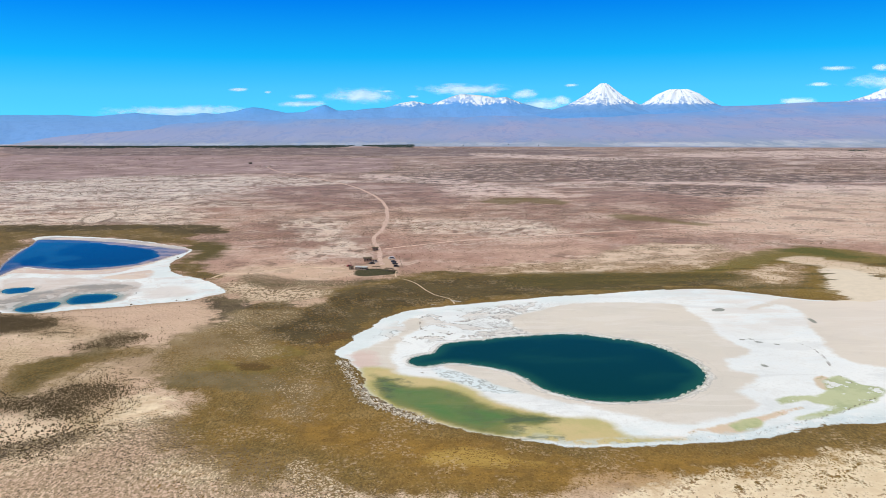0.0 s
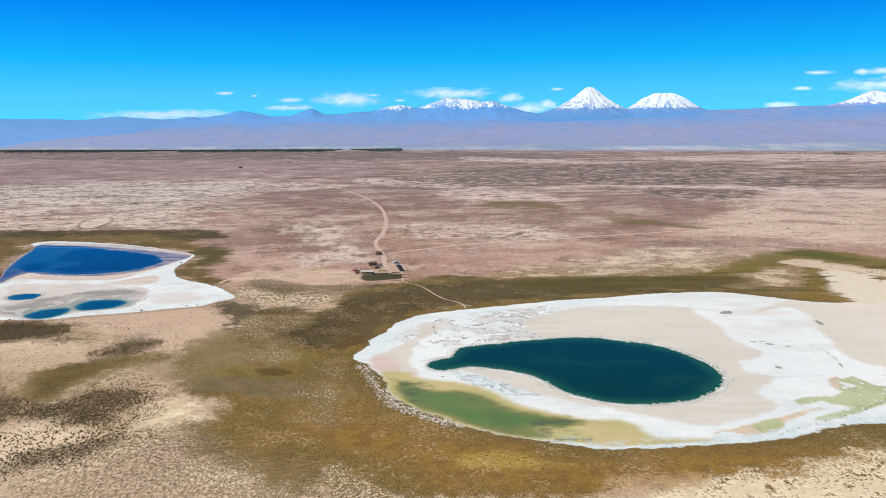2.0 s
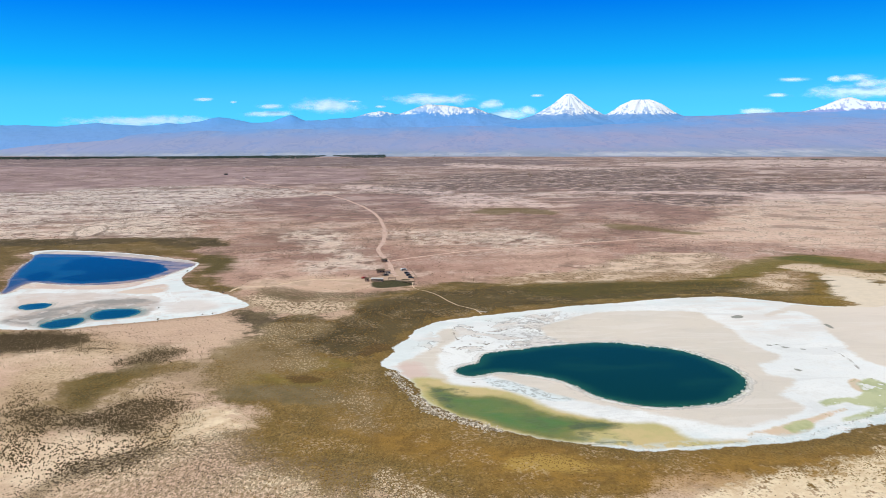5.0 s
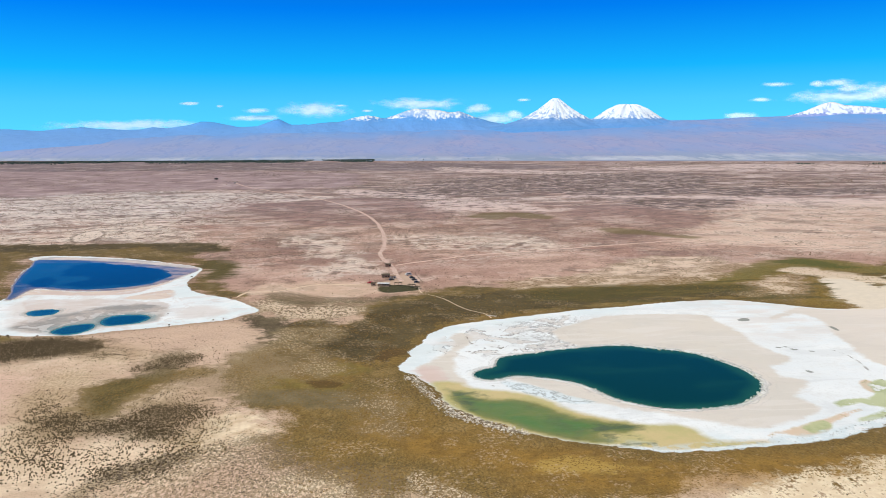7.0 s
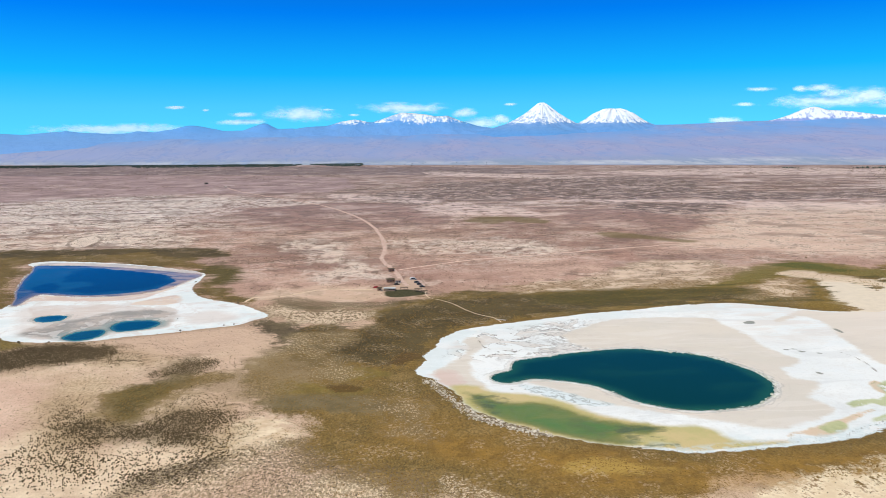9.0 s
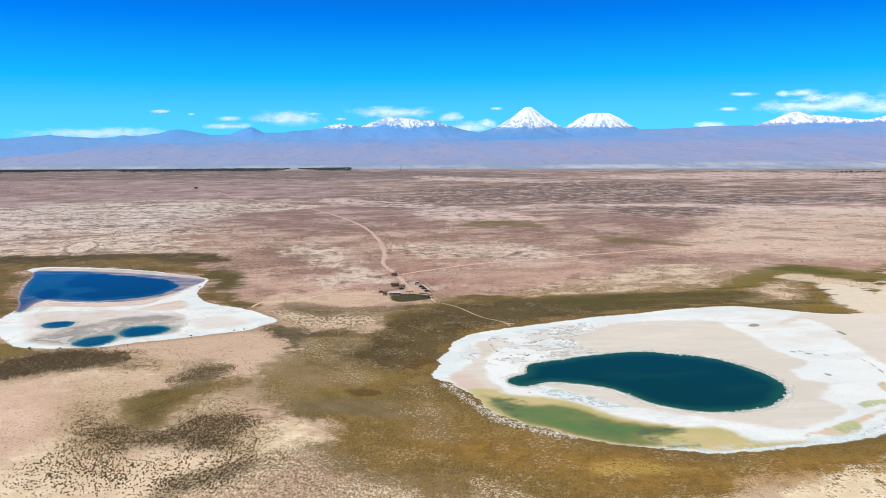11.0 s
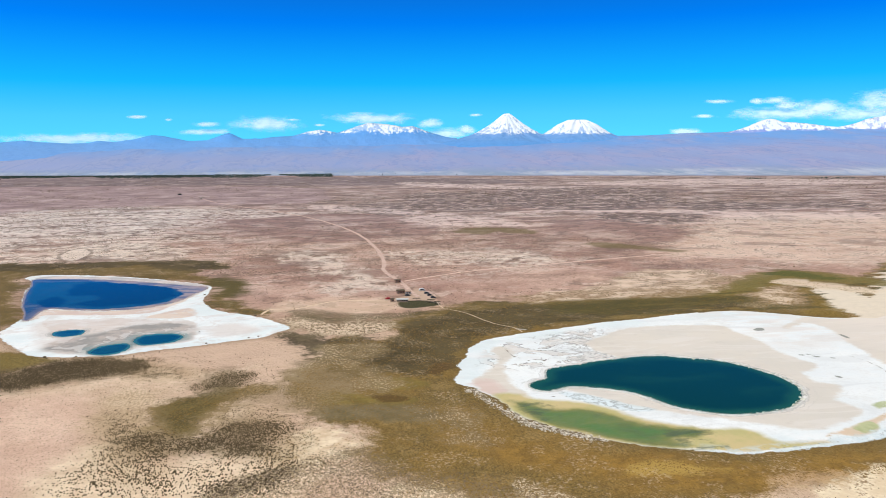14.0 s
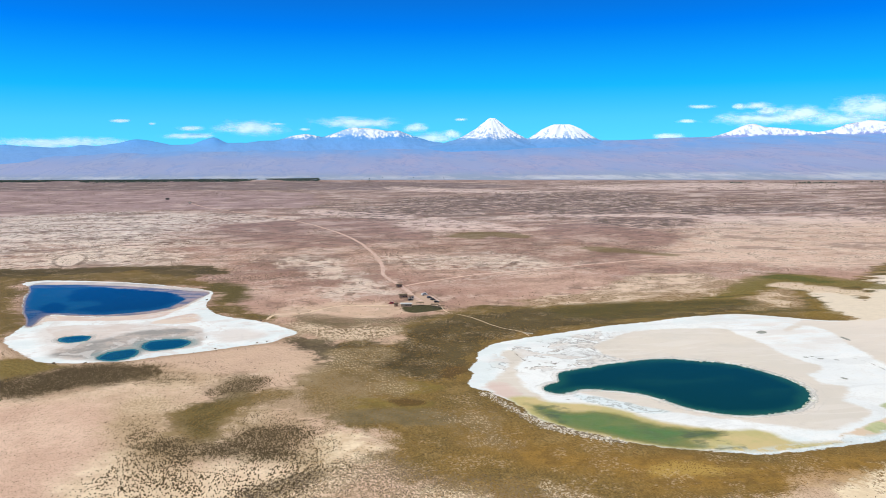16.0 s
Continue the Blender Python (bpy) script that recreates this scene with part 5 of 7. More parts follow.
CURVES = {k: closed_curve(v) for k, v in OUTLINES.items()}
FIELDS = {
    "salt": ["salt_main", "salt_west"],
    "main": ["salt_main"],
    "water": ["lake_main", "lagoon_west", "pool_small", "pool_round", "pool_low"],
    "beige": ["beige_ring", "beige_east", "channel_w"],
    "beige_wsalt": ["beige_wsalt"],
    "pink": ["pink_wshore", "pink_patch"],
    "halo": ["halo_west"],
    "mud_west": ["mud_a", "mud_b", "mud_c"],
    "tan": ["tan_shore"],
    "peach": ["peach_se", "peach_e"],
    "green": ["green_pool"],
    "green_east": ["green_east", "olive_e", "olive_se"],
    "marsh": ["marsh_main", "marsh_west", "olive_patch"],
    "dark_marsh": ["dark_marsh", "dark_west", "dark_north", "dark_nw", "dark_nw_far", "dark_path"],
    "pale_marsh": ["pale_ne"],
    "mottle": ["mottle_a", "brush_b"],
    "brush": ["brush_a"],
    "silt": ["silt_north"],
    "core": ["patch_core"],
    "haze_brown": ["haze_brown"],
    "brown_arc": ["brown_arc"],
    "pan": ["salt_pan"],
    "tan_plain": ["tan_plain"],
    "mauve": ["mauve_far_a", "mauve_far_b", "mauve_far_c", "mauve_far_d", "mauve_far_e"],
    "grey_marsh": ["grey_marsh"],
    "olive_marsh": ["olive_band", "olive_strip", "olive_north"],
    "brown_mark": ["brown_mark", "brown_shore"],
    "speckle": ["speckle_a", "speckle_b", "speckle_c", "speckle_d", "speckle_ne"],
    "pale_hook": ["pale_hook"],
    "rose": ["rose_west", "rose_south"],
    "brine": ["brine_a", "brine_b", "brine_c", "brine_d", "brine_h", "brine_i"],
    "weed": ["brine_f", "brine_g", "weed_west", "weed_c"],
    "gold": ["grass_gold"],
    "shrub": ["shrub_core", "shrub_arm", "shrub_west"],
    "shrub_thin": ["shrub_band", "shrub_rim", "shrub_tail"],
    "shrub_open": ["shrub_open"],
    "shrub_low": ["shrub_arc"],
    "rose_land": ["rose_land"],
    "stip_sw": ["stip_sw"],
    "pale": ["pale_mid", "pale_crust"],
    "pale_se": ["pale_east"],
    "plates": ["plates_south"],
    "straw": ["straw_patch"],
    "crust": ["crust_far_a", "crust_far_b", "crust_far_c"],
    "green_far": ["green_far_a", "green_far_b"],
    "pink_east": ["pink_east"],
    "dark_far": ["dark_far"],
    "belts": ["belt_a", "belt_b", "belt_c", "belt_d", "belt_f"],
    "rosewood": ["rosewood_a", "rosewood_b"],
    "smooth_mauve": ["smooth_mauve"],
    "dusk": ["dusk"],
    "pale_far": ["pale_far_a", "pale_far_b", "pale_far_c", "pale_far_d", "pale_far_e", "pale_far_f"],
    "cream": ["cream_a", "cream_b", "cream_c", "cream_d"],
    "olive_dark": ["olive_dark", "wedge_w"],
    "crackle": ["crackle"],
    "cream_north": ["cream_north"],
    "arm_green": ["arm_green"],
    "arm_core": ["arm_core"],
    "brown_bay": ["brown_bay", "brown_strip"],
    "tail_gold": ["tail_gold"],
    "sand_tongue": ["sand_tongue"],
    "pink_soil": ["pink_soil"],
    "olive_w": ["olive_w"],
    "parking": ["parking"],
    "yard": ["green_yard"],
}


OUTER = ("dark_far", "belts", "rosewood", "smooth_mauve", "dusk", "pale_far", "cream")


def wave(xy, size, seed):
    """Cheap smooth noise, about -1 to 1."""
    rng = np.random.RandomState(seed)
    v = np.zeros(len(xy))
    for k in range(7):
        a = rng.uniform(0, 6.283)
        f = rng.uniform(0.6, 1.7) / size
        v += np.sin((xy[:, 0] * math.cos(a) + xy[:, 1] * math.sin(a)) * f * 6.283 + rng.uniform(0, 6.283))
    return v / 3.2


def mesh_of(name, verts, faces, material, smooth=True):
    """A mesh from arrays; faces all have the same number of corners."""
    me = bpy.data.meshes.new(name)
    verts, faces = np.asarray(verts, np.float32), np.asarray(faces, np.int32)
    me.vertices.add(len(verts))
    me.vertices.foreach_set("co", verts.ravel())
    k = faces.shape[1]
    me.loops.add(faces.size)
    me.loops.foreach_set("vertex_index", faces.ravel())
    me.polygons.add(len(faces))
    me.polygons.foreach_set("loop_start", np.arange(0, faces.size, k, dtype=np.int32))
    me.polygons.foreach_set("use_smooth", np.full(len(faces), smooth))
    me.update(calc_edges=True)
    me.validate()
    if material:
        me.materials.append(material)
    return me


def give(me, name, values):
    me.attributes.new(name, "FLOAT", "POINT").data.foreach_set("value", np.asarray(values, np.float32))


# ---- ground ----
HUB = np.array([-70.0, -10.0])
FAN_AZ = [-180, -60, -40, -20, 0, 10, 20, 25, 33, 45, 60, 180]
FAN_TOP = [60, 110, 125, 128, 128, 132, 146, 158, 180, 190, 170, 60]


def fan_share(xy):
    """0 on the plain, 1 at the foot of the mountains."""
    d = xy - HUB
    r = np.hypot(d[:, 0], d[:, 1])
    az = np.arctan2(d[:, 0], d[:, 1])
    c = np.maximum(np.cos(az) + 0.35 * np.sin(az), 0.66)
    rim = np.minimum(3020 / c, 4250)
    return (r - rim) / (4760 - rim), np.degrees(az)


def ground_z(xy, fields=None):
    water = fields["water"] if fields else depth_in(xy, FIELDS["water"])
    salt = fields["salt"] if fields else depth_in(xy, FIELDS["salt"])
    u, az = fan_share(xy)
    z = 0.10 * wave(xy, 60, 3) + 0.05 * wave(xy, 17, 4)
    flat = np.clip((salt + 6) / 8, 0, 1)
    z = z * (1 - 0.85 * flat) - 0.12 * flat
    z -= 1.3 * np.clip((water + 0.6) / 5.0, 0, 1) ** 0.8
    up = np.clip(u, 0, 1.05)
    z += np.interp(az, FAN_AZ, FAN_TOP) * up ** 1.25 + np.minimum(up * 3, 1) * 3.0 * wave(xy, 420, 6)
    return z


def build_ground():
    az = np.radians(np.concatenate([np.arange(-180, -50, 5.0), np.arange(-50, 50, 0.18), np.arange(50, 180, 5.0)]))
    r = [0.02, 40.0, 90.0, 130.0, 160.0]
    while r[-1] < 4960:
        r.append(r[-1] * 1.0075 if r[-1] < 1500 else r[-1] * 1.014)
    r = np.array(r)
    na, nr = len(az), len(r)
    A, R = np.meshgrid(az, r)
    xy = np.stack([HUB[0] + R * np.sin(A), HUB[1] + R * np.cos(A)], -1).reshape(-1, 2)
    f = {k: depth_in(xy, v, 60.0 if k in OUTER else 40.0) for k, v in FIELDS.items()}
    f["seam"] = np.maximum.reduce([near_line(xy, k, 0.45) for k in LINES if k.startswith("seam")])
    f["fan"] = fan_share(xy)[0]
    z = ground_z(xy, f)
    i = np.arange(nr - 1)[:, None] * na + np.arange(na)[None]
    j = np.arange(nr - 1)[:, None] * na + (np.arange(na)[None] + 1) % na
    faces = np.stack([i, i + na, j + na, j], -1).reshape(-1, 4)[:, ::-1]
    me = mesh_of("ground", np.column_stack([xy, z]), faces, None)
    for k, v in f.items():
        give(me, k, v)
    mid = xy[faces].mean(1)
    reach = np.hypot(*(mid - HUB).T)
    zone = np.where(reach > 1000, 0, np.where(mid[:, 0] < -75, 2, np.where(mid[:, 1] > 560, 3, 1)))
    for k, name in enumerate(("outer_plain", "lagoon_ground", "western_ground", "northern_ground")):
        seen = np.unique(faces[(zone == k) & (np.abs(np.degrees(np.arctan2(*(mid - HUB).T))) < 50)])
        here = {key for key, v in f.items() if v[seen].max() > -39 or key == "fan"}
        if k:
            here.discard("fan")
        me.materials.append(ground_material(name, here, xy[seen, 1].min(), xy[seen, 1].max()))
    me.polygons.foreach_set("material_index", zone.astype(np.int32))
    return tagged(new("ground", me), "pink desert plain with marsh, white salt flats and tracks", "ground", kind="structure")


ground = build_ground()


# ---- tracks ----
def track_material(name, a, b):
    g = Tree(name)
    n, m = g.noise(0.25, 5, 0.65), g.noise(1.3, 5, 0.65)
    c = g.mix(g.step(n, 0.38, 0.62), a, b)
    c = g.mix(g.mul(g.step(m, 0.5, 0.66), 0.4), c, tuple(v * 0.6 for v in a))
    g.bump(m, 0.5, 0.1)
    return g.end(c, 0.95, 0.1)


def ribbon(name, line, half, material, label, seed, gaps=0.0):
    """A worn track that follows the ground, with uneven borders."""
    raw = open_curve(LINES[line])
    d = np.concatenate([[0], np.cumsum(np.hypot(*np.diff(raw, axis=0).T))])
    at_d = np.arange(0, d[-1], 2.0)
    c = np.stack([np.interp(at_d, d, raw[:, 0]), np.interp(at_d, d, raw[:, 1])], 1)
    rng = np.random.RandomState(seed)
    t = np.gradient(c, axis=0)
    t /= np.hypot(t[:, 0], t[:, 1])[:, None]
    side = np.stack([-t[:, 1], t[:, 0]], 1)
    rows = []
    sway = np.convolve(rng.normal(0, 1, len(c) + 20), np.ones(21) / 21, "valid") * half * 0.6
    for k in (-1.0, -0.35, 0.35, 1.0):
        w = half * k * (1 + rng.uniform(-0.22, 0.22, len(c)))
        p = c + side * (w + sway)[:, None]
        rows.append(np.column_stack([p, ground_z(p) + (0.10 if abs(k) < 1 else 0.03)]))
    v = np.stack(rows, 1).reshape(-1, 3)
    i = (np.arange(len(c) - 1)[:, None] * 4 + np.arange(3)[None]).ravel()
    quad = np.stack([i, i + 4, i + 5, i + 1], 1)[:, ::-1]
    if gaps:
        keep = np.repeat(np.convolve(rng.uniform(0, 1, len(c) + 6), np.ones(8) / 8, "valid")[:len(c) - 1] > gaps, 3)
        quad = quad[keep]
    return tagged(new(name, mesh_of(name, v, quad, material)), label, "track", kind="structure")


DIRT = track_material("road_dirt", (0.54, 0.375, 0.305), (0.69, 0.515, 0.43))
SAND = track_material("path_sand", (0.66, 0.50, 0.34), (0.78, 0.63, 0.45))
ribbon("road_main", "road_main", 2.2, DIRT, "winding pale dirt road over the pink plain", 1)
ribbon("road_east", "road_east", 1.7, track_material("faint_track", (0.66, 0.475, 0.375), (0.76, 0.575, 0.465)), "faint straight dirt track over the plain", 2, 0.27)
ribbon("road_far", "road_far", 1.3, track_material("worn_track", (0.36, 0.245, 0.20), (0.44, 0.31, 0.25)), "narrow worn track far across the plain", 6, 0.2)
ribbon("path_west", "path_west", 1.2, SAND, "sandy footpath to the western lagoons", 3)
ribbon("path_lake", "path_lake", 0.45, SAND, "sandy footpath through dark grass to the lagoon", 4, 0.36)


# ---- water ----
def water(name, outline, material, label, level=-0.32, cell=1.6, inner=None):
    c = CURVES[outline]
    lo, hi = c.min(0) - 4, c.max(0) + 4
    xs, ys = np.arange(lo[0], hi[0], cell), np.arange(lo[1], hi[1], cell)
    X, Y = np.meshgrid(xs, ys)
    xy = np.stack([X, Y], -1).reshape(-1, 2)
    d = depth_in(xy, [outline])
    n = len(xs)
    i = (np.arange(len(ys) - 1)[:, None] * n + np.arange(n - 1)[None]).ravel()
    quad = np.stack([i, i + 1, i + 1 + n, i + n], -1)
    quad = quad[(d[quad] > -1.8).any(1)]
    used = np.unique(quad)
    back = np.zeros(len(xy), np.int32)
    back[used] = np.arange(len(used))
    me = mesh_of(name, np.column_stack([xy[used], np.full(len(used), level)]), back[quad], material)
    give(me, "depth", d[used])
    if inner:
        give(me, "inner", depth_in(xy[used], [inner]))
        give(me, "navy", depth_in(xy[used], ["navy_a", "navy_b"]))
    return tagged(new(name, me), label, "lagoon", kind="structure")


TEAL = water_material("teal_water", (0.001, 0.042, 0.038), (0.012, 0.092, 0.054), 9)
BLUE = water_material("blue_water", (0.008, 0.070, 0.135), (0.05, 0.10, 0.14), 6, (0.46, 0.335, 0.245), 0.12)
POOL = water_material("pool_water", (0.002, 0.068, 0.115), (0.04, 0.18, 0.18), 4)
water("water_lake", "lake_main", TEAL, "deep teal salt lagoon with a curved tail")
water("water_lagoon", "lagoon_west", BLUE, "wide dark blue lagoon with violet shallows", inner="deep_west")
water("water_pool_small", "pool_small", POOL, "small oval blue pool in white salt")
water("water_pool_round", "pool_round", POOL, "oval turquoise blue pool in grey mud")
water("water_pool_low", "pool_low", POOL, "narrow blue pool at the salt edge")


# ---- shapes ----
def lattice(xy, size, seed, octaves=3):
    """Value noise from 0 to 1 on a hashed lattice."""
    total, amp, norm = np.zeros(len(xy)), 1.0, 0.0
    for k in range(octaves):
        p = xy / (size / 2 ** k) + 100.37 * (seed + k)
        i = np.floor(p).astype(np.int64)
        f = p - i
        f = f * f * (3 - 2 * f)

        def corner(dx, dy):
            h = (i[:, 0] + dx) * 374761393 + (i[:, 1] + dy) * 668265263 + (seed * 31 + k) * 1442695041
            h = (h ^ (h >> 13)) * 1274126177
            return ((h ^ (h >> 16)) & 0xFFFF) / 65535.0

        v = (corner(0, 0) * (1 - f[:, 0]) + corner(1, 0) * f[:, 0]) * (1 - f[:, 1])
        v += (corner(0, 1) * (1 - f[:, 0]) + corner(1, 1) * f[:, 0]) * f[:, 1]
        total += amp * v
        norm += amp
        amp *= 0.5
    return total / norm


def part(name, bm, material, parent=None, label="", smooth=False):
    """One bmesh as one mesh object, under a thing or a part."""
    me = bpy.data.meshes.new(name)
    bm.normal_update()
    bm.to_mesh(me)
    bm.free()
    me.materials.append(material)
    if smooth:
        me.polygons.foreach_set("use_smooth", [True] * len(me.polygons))
    ob = new(name, me)
    ob.parent = parent
    return tagged(ob, label) if label else ob


def thing(name, m, label, category, group=""):
    ob = new(name)
    ob.matrix_world = m
    return tagged(ob, label, category, group)


def box(bm, x0, y0, z0, x1, y1, z1, bevel=0.0):
    r = bmesh.ops.create_cube(bm, size=1.0, matrix=Matrix.Translation(((x0 + x1) / 2, (y0 + y1) / 2, (z0 + z1) / 2)) @ Matrix.Diagonal((x1 - x0, y1 - y0, z1 - z0, 1)))
    if bevel:
        edges = list({e for v in r["verts"] for e in v.link_edges})
        bmesh.ops.bevel(bm, geom=edges, offset=bevel, segments=2, affect="EDGES")
    return bm


def box_part(name, dims, material, parent, label="", bevel=0.0):
    return part(name, box(bmesh.new(), *dims, bevel), material, parent, label)


def tube(bm, r, h, m, sides=10, r2=None):
    bmesh.ops.create_cone(bm, cap_ends=True, segments=sides, radius1=r, radius2=r if r2 is None else r2, depth=h, matrix=m)
    return bm


def around(az, r):
    a = radians(az)
    return HUB[0] + r * math.sin(a), HUB[1] + r * math.cos(a)


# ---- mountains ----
# the blue of distance haze is put into these rock tones
ROCK_HAZED = mountain_material("far_hazed_rock", (0.175, 0.365, 0.71), (0.10, 0.36, 0.78), 900, 10, relief=0.4)
ROCK_SNOW = mountain_material("snowy_hazed_rock", (0.165, 0.345, 0.68), (0.115, 0.345, 0.71), 194, 34, 0.45, 0.5)
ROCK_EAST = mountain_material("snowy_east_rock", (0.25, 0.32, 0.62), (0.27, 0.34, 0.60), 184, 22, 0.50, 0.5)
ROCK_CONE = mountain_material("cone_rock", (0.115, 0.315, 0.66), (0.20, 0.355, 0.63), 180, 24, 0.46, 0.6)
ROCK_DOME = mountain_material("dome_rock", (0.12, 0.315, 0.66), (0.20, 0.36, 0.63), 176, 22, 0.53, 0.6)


def ridge_range(name, label, skyline, material, base=60.0, seed=1, spurs=0.28, front=540.0, back=120.0, r0=4790.0):
    """A mountain range: a crest with spurs that run down towards the plain."""
    s = np.array(skyline, float)
    az = np.arange(s[0, 0], s[-1, 0], 0.035)
    v = np.concatenate([np.linspace(-1, 0, 26), np.linspace(0.15, 1, 8)])
    A, V = np.meshgrid(az, v)
    q = np.stack([A.ravel(), V.ravel() * 1.5], 1)
    bend = (lattice(q, 1.1, seed, 3) - 0.5) * 4.5 * spurs * np.minimum(np.abs(V.ravel()) * 2, 1)
    wide = np.arange(s[0, 0] - 4, s[-1, 0] + 4, 0.035)
    sharp = np.interp(wide, s[:, 0], s[:, 1])
    bell = np.hanning(17)
    sharp = np.convolve(np.pad(sharp, 8, "edge"), bell / bell.sum(), "valid")
    bell = np.hanning(121)
    soft = np.convolve(np.pad(sharp, 60, "edge"), bell / bell.sum(), "valid")
    fade = np.clip(np.abs(V.ravel()) * 3.5, 0, 1)
    crest = np.interp(A.ravel() + bend, wide, sharp) * (1 - fade) + np.interp(A.ravel() + bend, wide, soft) * fade
    crest += fade * (1 - fade) * 60 * (lattice(np.stack([A.ravel() + V.ravel() * 6, V.ravel() * 5], 1), 1.2, seed + 21, 4) - 0.5)
    crest += (lattice(np.stack([A.ravel(), 0 * A.ravel()], 1), 0.7, seed + 5, 3) - 0.5) * 5
    spur = np.abs(lattice(np.stack([A.ravel() + bend * 0.6 + V.ravel() * 5, V.ravel() * 3], 1), 1.7, seed + 9, 3) - 0.5) * 2
    u = np.abs(V.ravel())
    end = np.clip(np.minimum(A.ravel() - az[0], az[-1] - A.ravel()) / 0.8, 0, 1)
    R = r0 + np.where(V.ravel() < 0, V.ravel() * front, V.ravel() * back)
    a = np.radians(A.ravel())
    foot = np.stack([HUB[0] + R * np.sin(a), HUB[1] + R * np.cos(a)], 1)
    base = np.minimum(base, ground_z(foot) - 8)
    low = np.minimum(crest, 146)
    z = base + ((low - base) * (1 - u) ** 1.15 + (crest - low) * np.clip(1 - u * 2.4, 0, 1) ** 1.25) * (1 - spurs * np.minimum(u * 3, 1) * (spur - 0.25)) * (0.25 + 0.75 * end)
    xyz = np.column_stack([foot, z])
    n = len(az)
    i = (np.arange(len(v) - 1)[:, None] * n + np.arange(n - 1)[None]).ravel()
    me = mesh_of(name, xyz, np.stack([i, i + 1, i + 1 + n, i + n], 1), material)
    give(me, "rill", lattice(np.stack([A.ravel() + bend * 0.4 + V.ravel() * 1.5, V.ravel() * 1.4], 1), 0.55, seed + 15, 5))
    return tagged(new(name, me), label, "mountain", "mountains on the horizon")


def volcano(name, label, az, profile, material, base=70.0, seed=1, r0=4790.0, gully=0.16):
    """A round volcano with gullies down its flanks."""
    cx, cy = around(az, r0)
    p = np.array(profile, float)
    r = np.concatenate([np.linspace(0.5, 60, 8), np.linspace(70, p[-1, 0], 44)])
    th = np.linspace(0, 2 * math.pi, 168, endpoint=False)
    T, R = np.meshgrid(th, r)
    T, R = T.ravel(), R.ravel()
    q = np.stack([np.cos(T), np.sin(T)], 1)
    h = np.interp(R, p[:, 0], p[:, 1])
    rill = lattice(q * 6 + 30, 0.9, seed, 4) - 0.5
    fine = lattice(np.stack([T * 9, R / 160], 1), 1.0, seed + 3, 3) - 0.5
    grow = np.clip(R / 130, 0, 1)
    z = base + (h - base) * (1 + gully * grow * rill) + 14 * grow * fine * (R < p[-1, 0] * 0.8)
    xyz = np.column_stack([cx + R * np.cos(T), cy + np.where(np.sin(T) > 0, 0.35, 0.8) * R * np.sin(T), z])
    n = len(th)
    i = (np.arange(len(r) - 1)[:, None] * n + np.arange(n)[None]).ravel()
    j = (np.arange(len(r) - 1)[:, None] * n + (np.arange(n)[None] + 1) % n).ravel()
    me = mesh_of(name, xyz, np.stack([i, j, j + n, i + n], 1)[:, ::-1], material)
    give(me, "rill", lattice(np.stack([T * 11 + 3.0 * rill, R / 120], 1), 1.0, seed + 7, 4))
    return tagged(new(name, me), label, "volcano", "mountains on the horizon")


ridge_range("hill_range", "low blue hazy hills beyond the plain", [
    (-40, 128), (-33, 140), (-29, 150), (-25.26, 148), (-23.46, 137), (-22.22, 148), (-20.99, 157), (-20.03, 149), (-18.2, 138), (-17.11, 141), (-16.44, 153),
    (-15.45, 146), (-14.05, 161), (-13.4, 178), (-13.0, 183), (-12.5, 181), (-12.04, 175), (-10.62, 148), (-9.27, 152), (-8.5, 176), (-7.95, 193), (-7.7, 194), (-7.3, 177), (-6.86, 158), (-5.79, 161), (-4.5, 140)], ROCK_HAZED, seed=2, spurs=0.08)
ridge_range("mountain_range", "haze-blue mountain range with patchy snow on its crest", [
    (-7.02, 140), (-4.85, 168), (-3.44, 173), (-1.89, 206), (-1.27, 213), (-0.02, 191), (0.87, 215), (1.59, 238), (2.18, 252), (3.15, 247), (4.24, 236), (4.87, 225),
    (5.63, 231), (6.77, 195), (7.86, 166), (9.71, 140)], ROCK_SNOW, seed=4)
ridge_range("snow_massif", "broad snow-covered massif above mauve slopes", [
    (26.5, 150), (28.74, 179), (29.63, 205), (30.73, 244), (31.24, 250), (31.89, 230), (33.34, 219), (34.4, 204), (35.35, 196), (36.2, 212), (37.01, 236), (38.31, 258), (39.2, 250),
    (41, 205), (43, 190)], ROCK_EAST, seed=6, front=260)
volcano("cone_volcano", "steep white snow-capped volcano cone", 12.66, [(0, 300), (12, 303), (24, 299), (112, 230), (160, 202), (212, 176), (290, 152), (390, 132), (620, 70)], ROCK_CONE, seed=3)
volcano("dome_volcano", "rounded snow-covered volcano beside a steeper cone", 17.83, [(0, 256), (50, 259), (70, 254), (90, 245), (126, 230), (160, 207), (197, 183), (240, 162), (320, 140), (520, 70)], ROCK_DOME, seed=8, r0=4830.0)


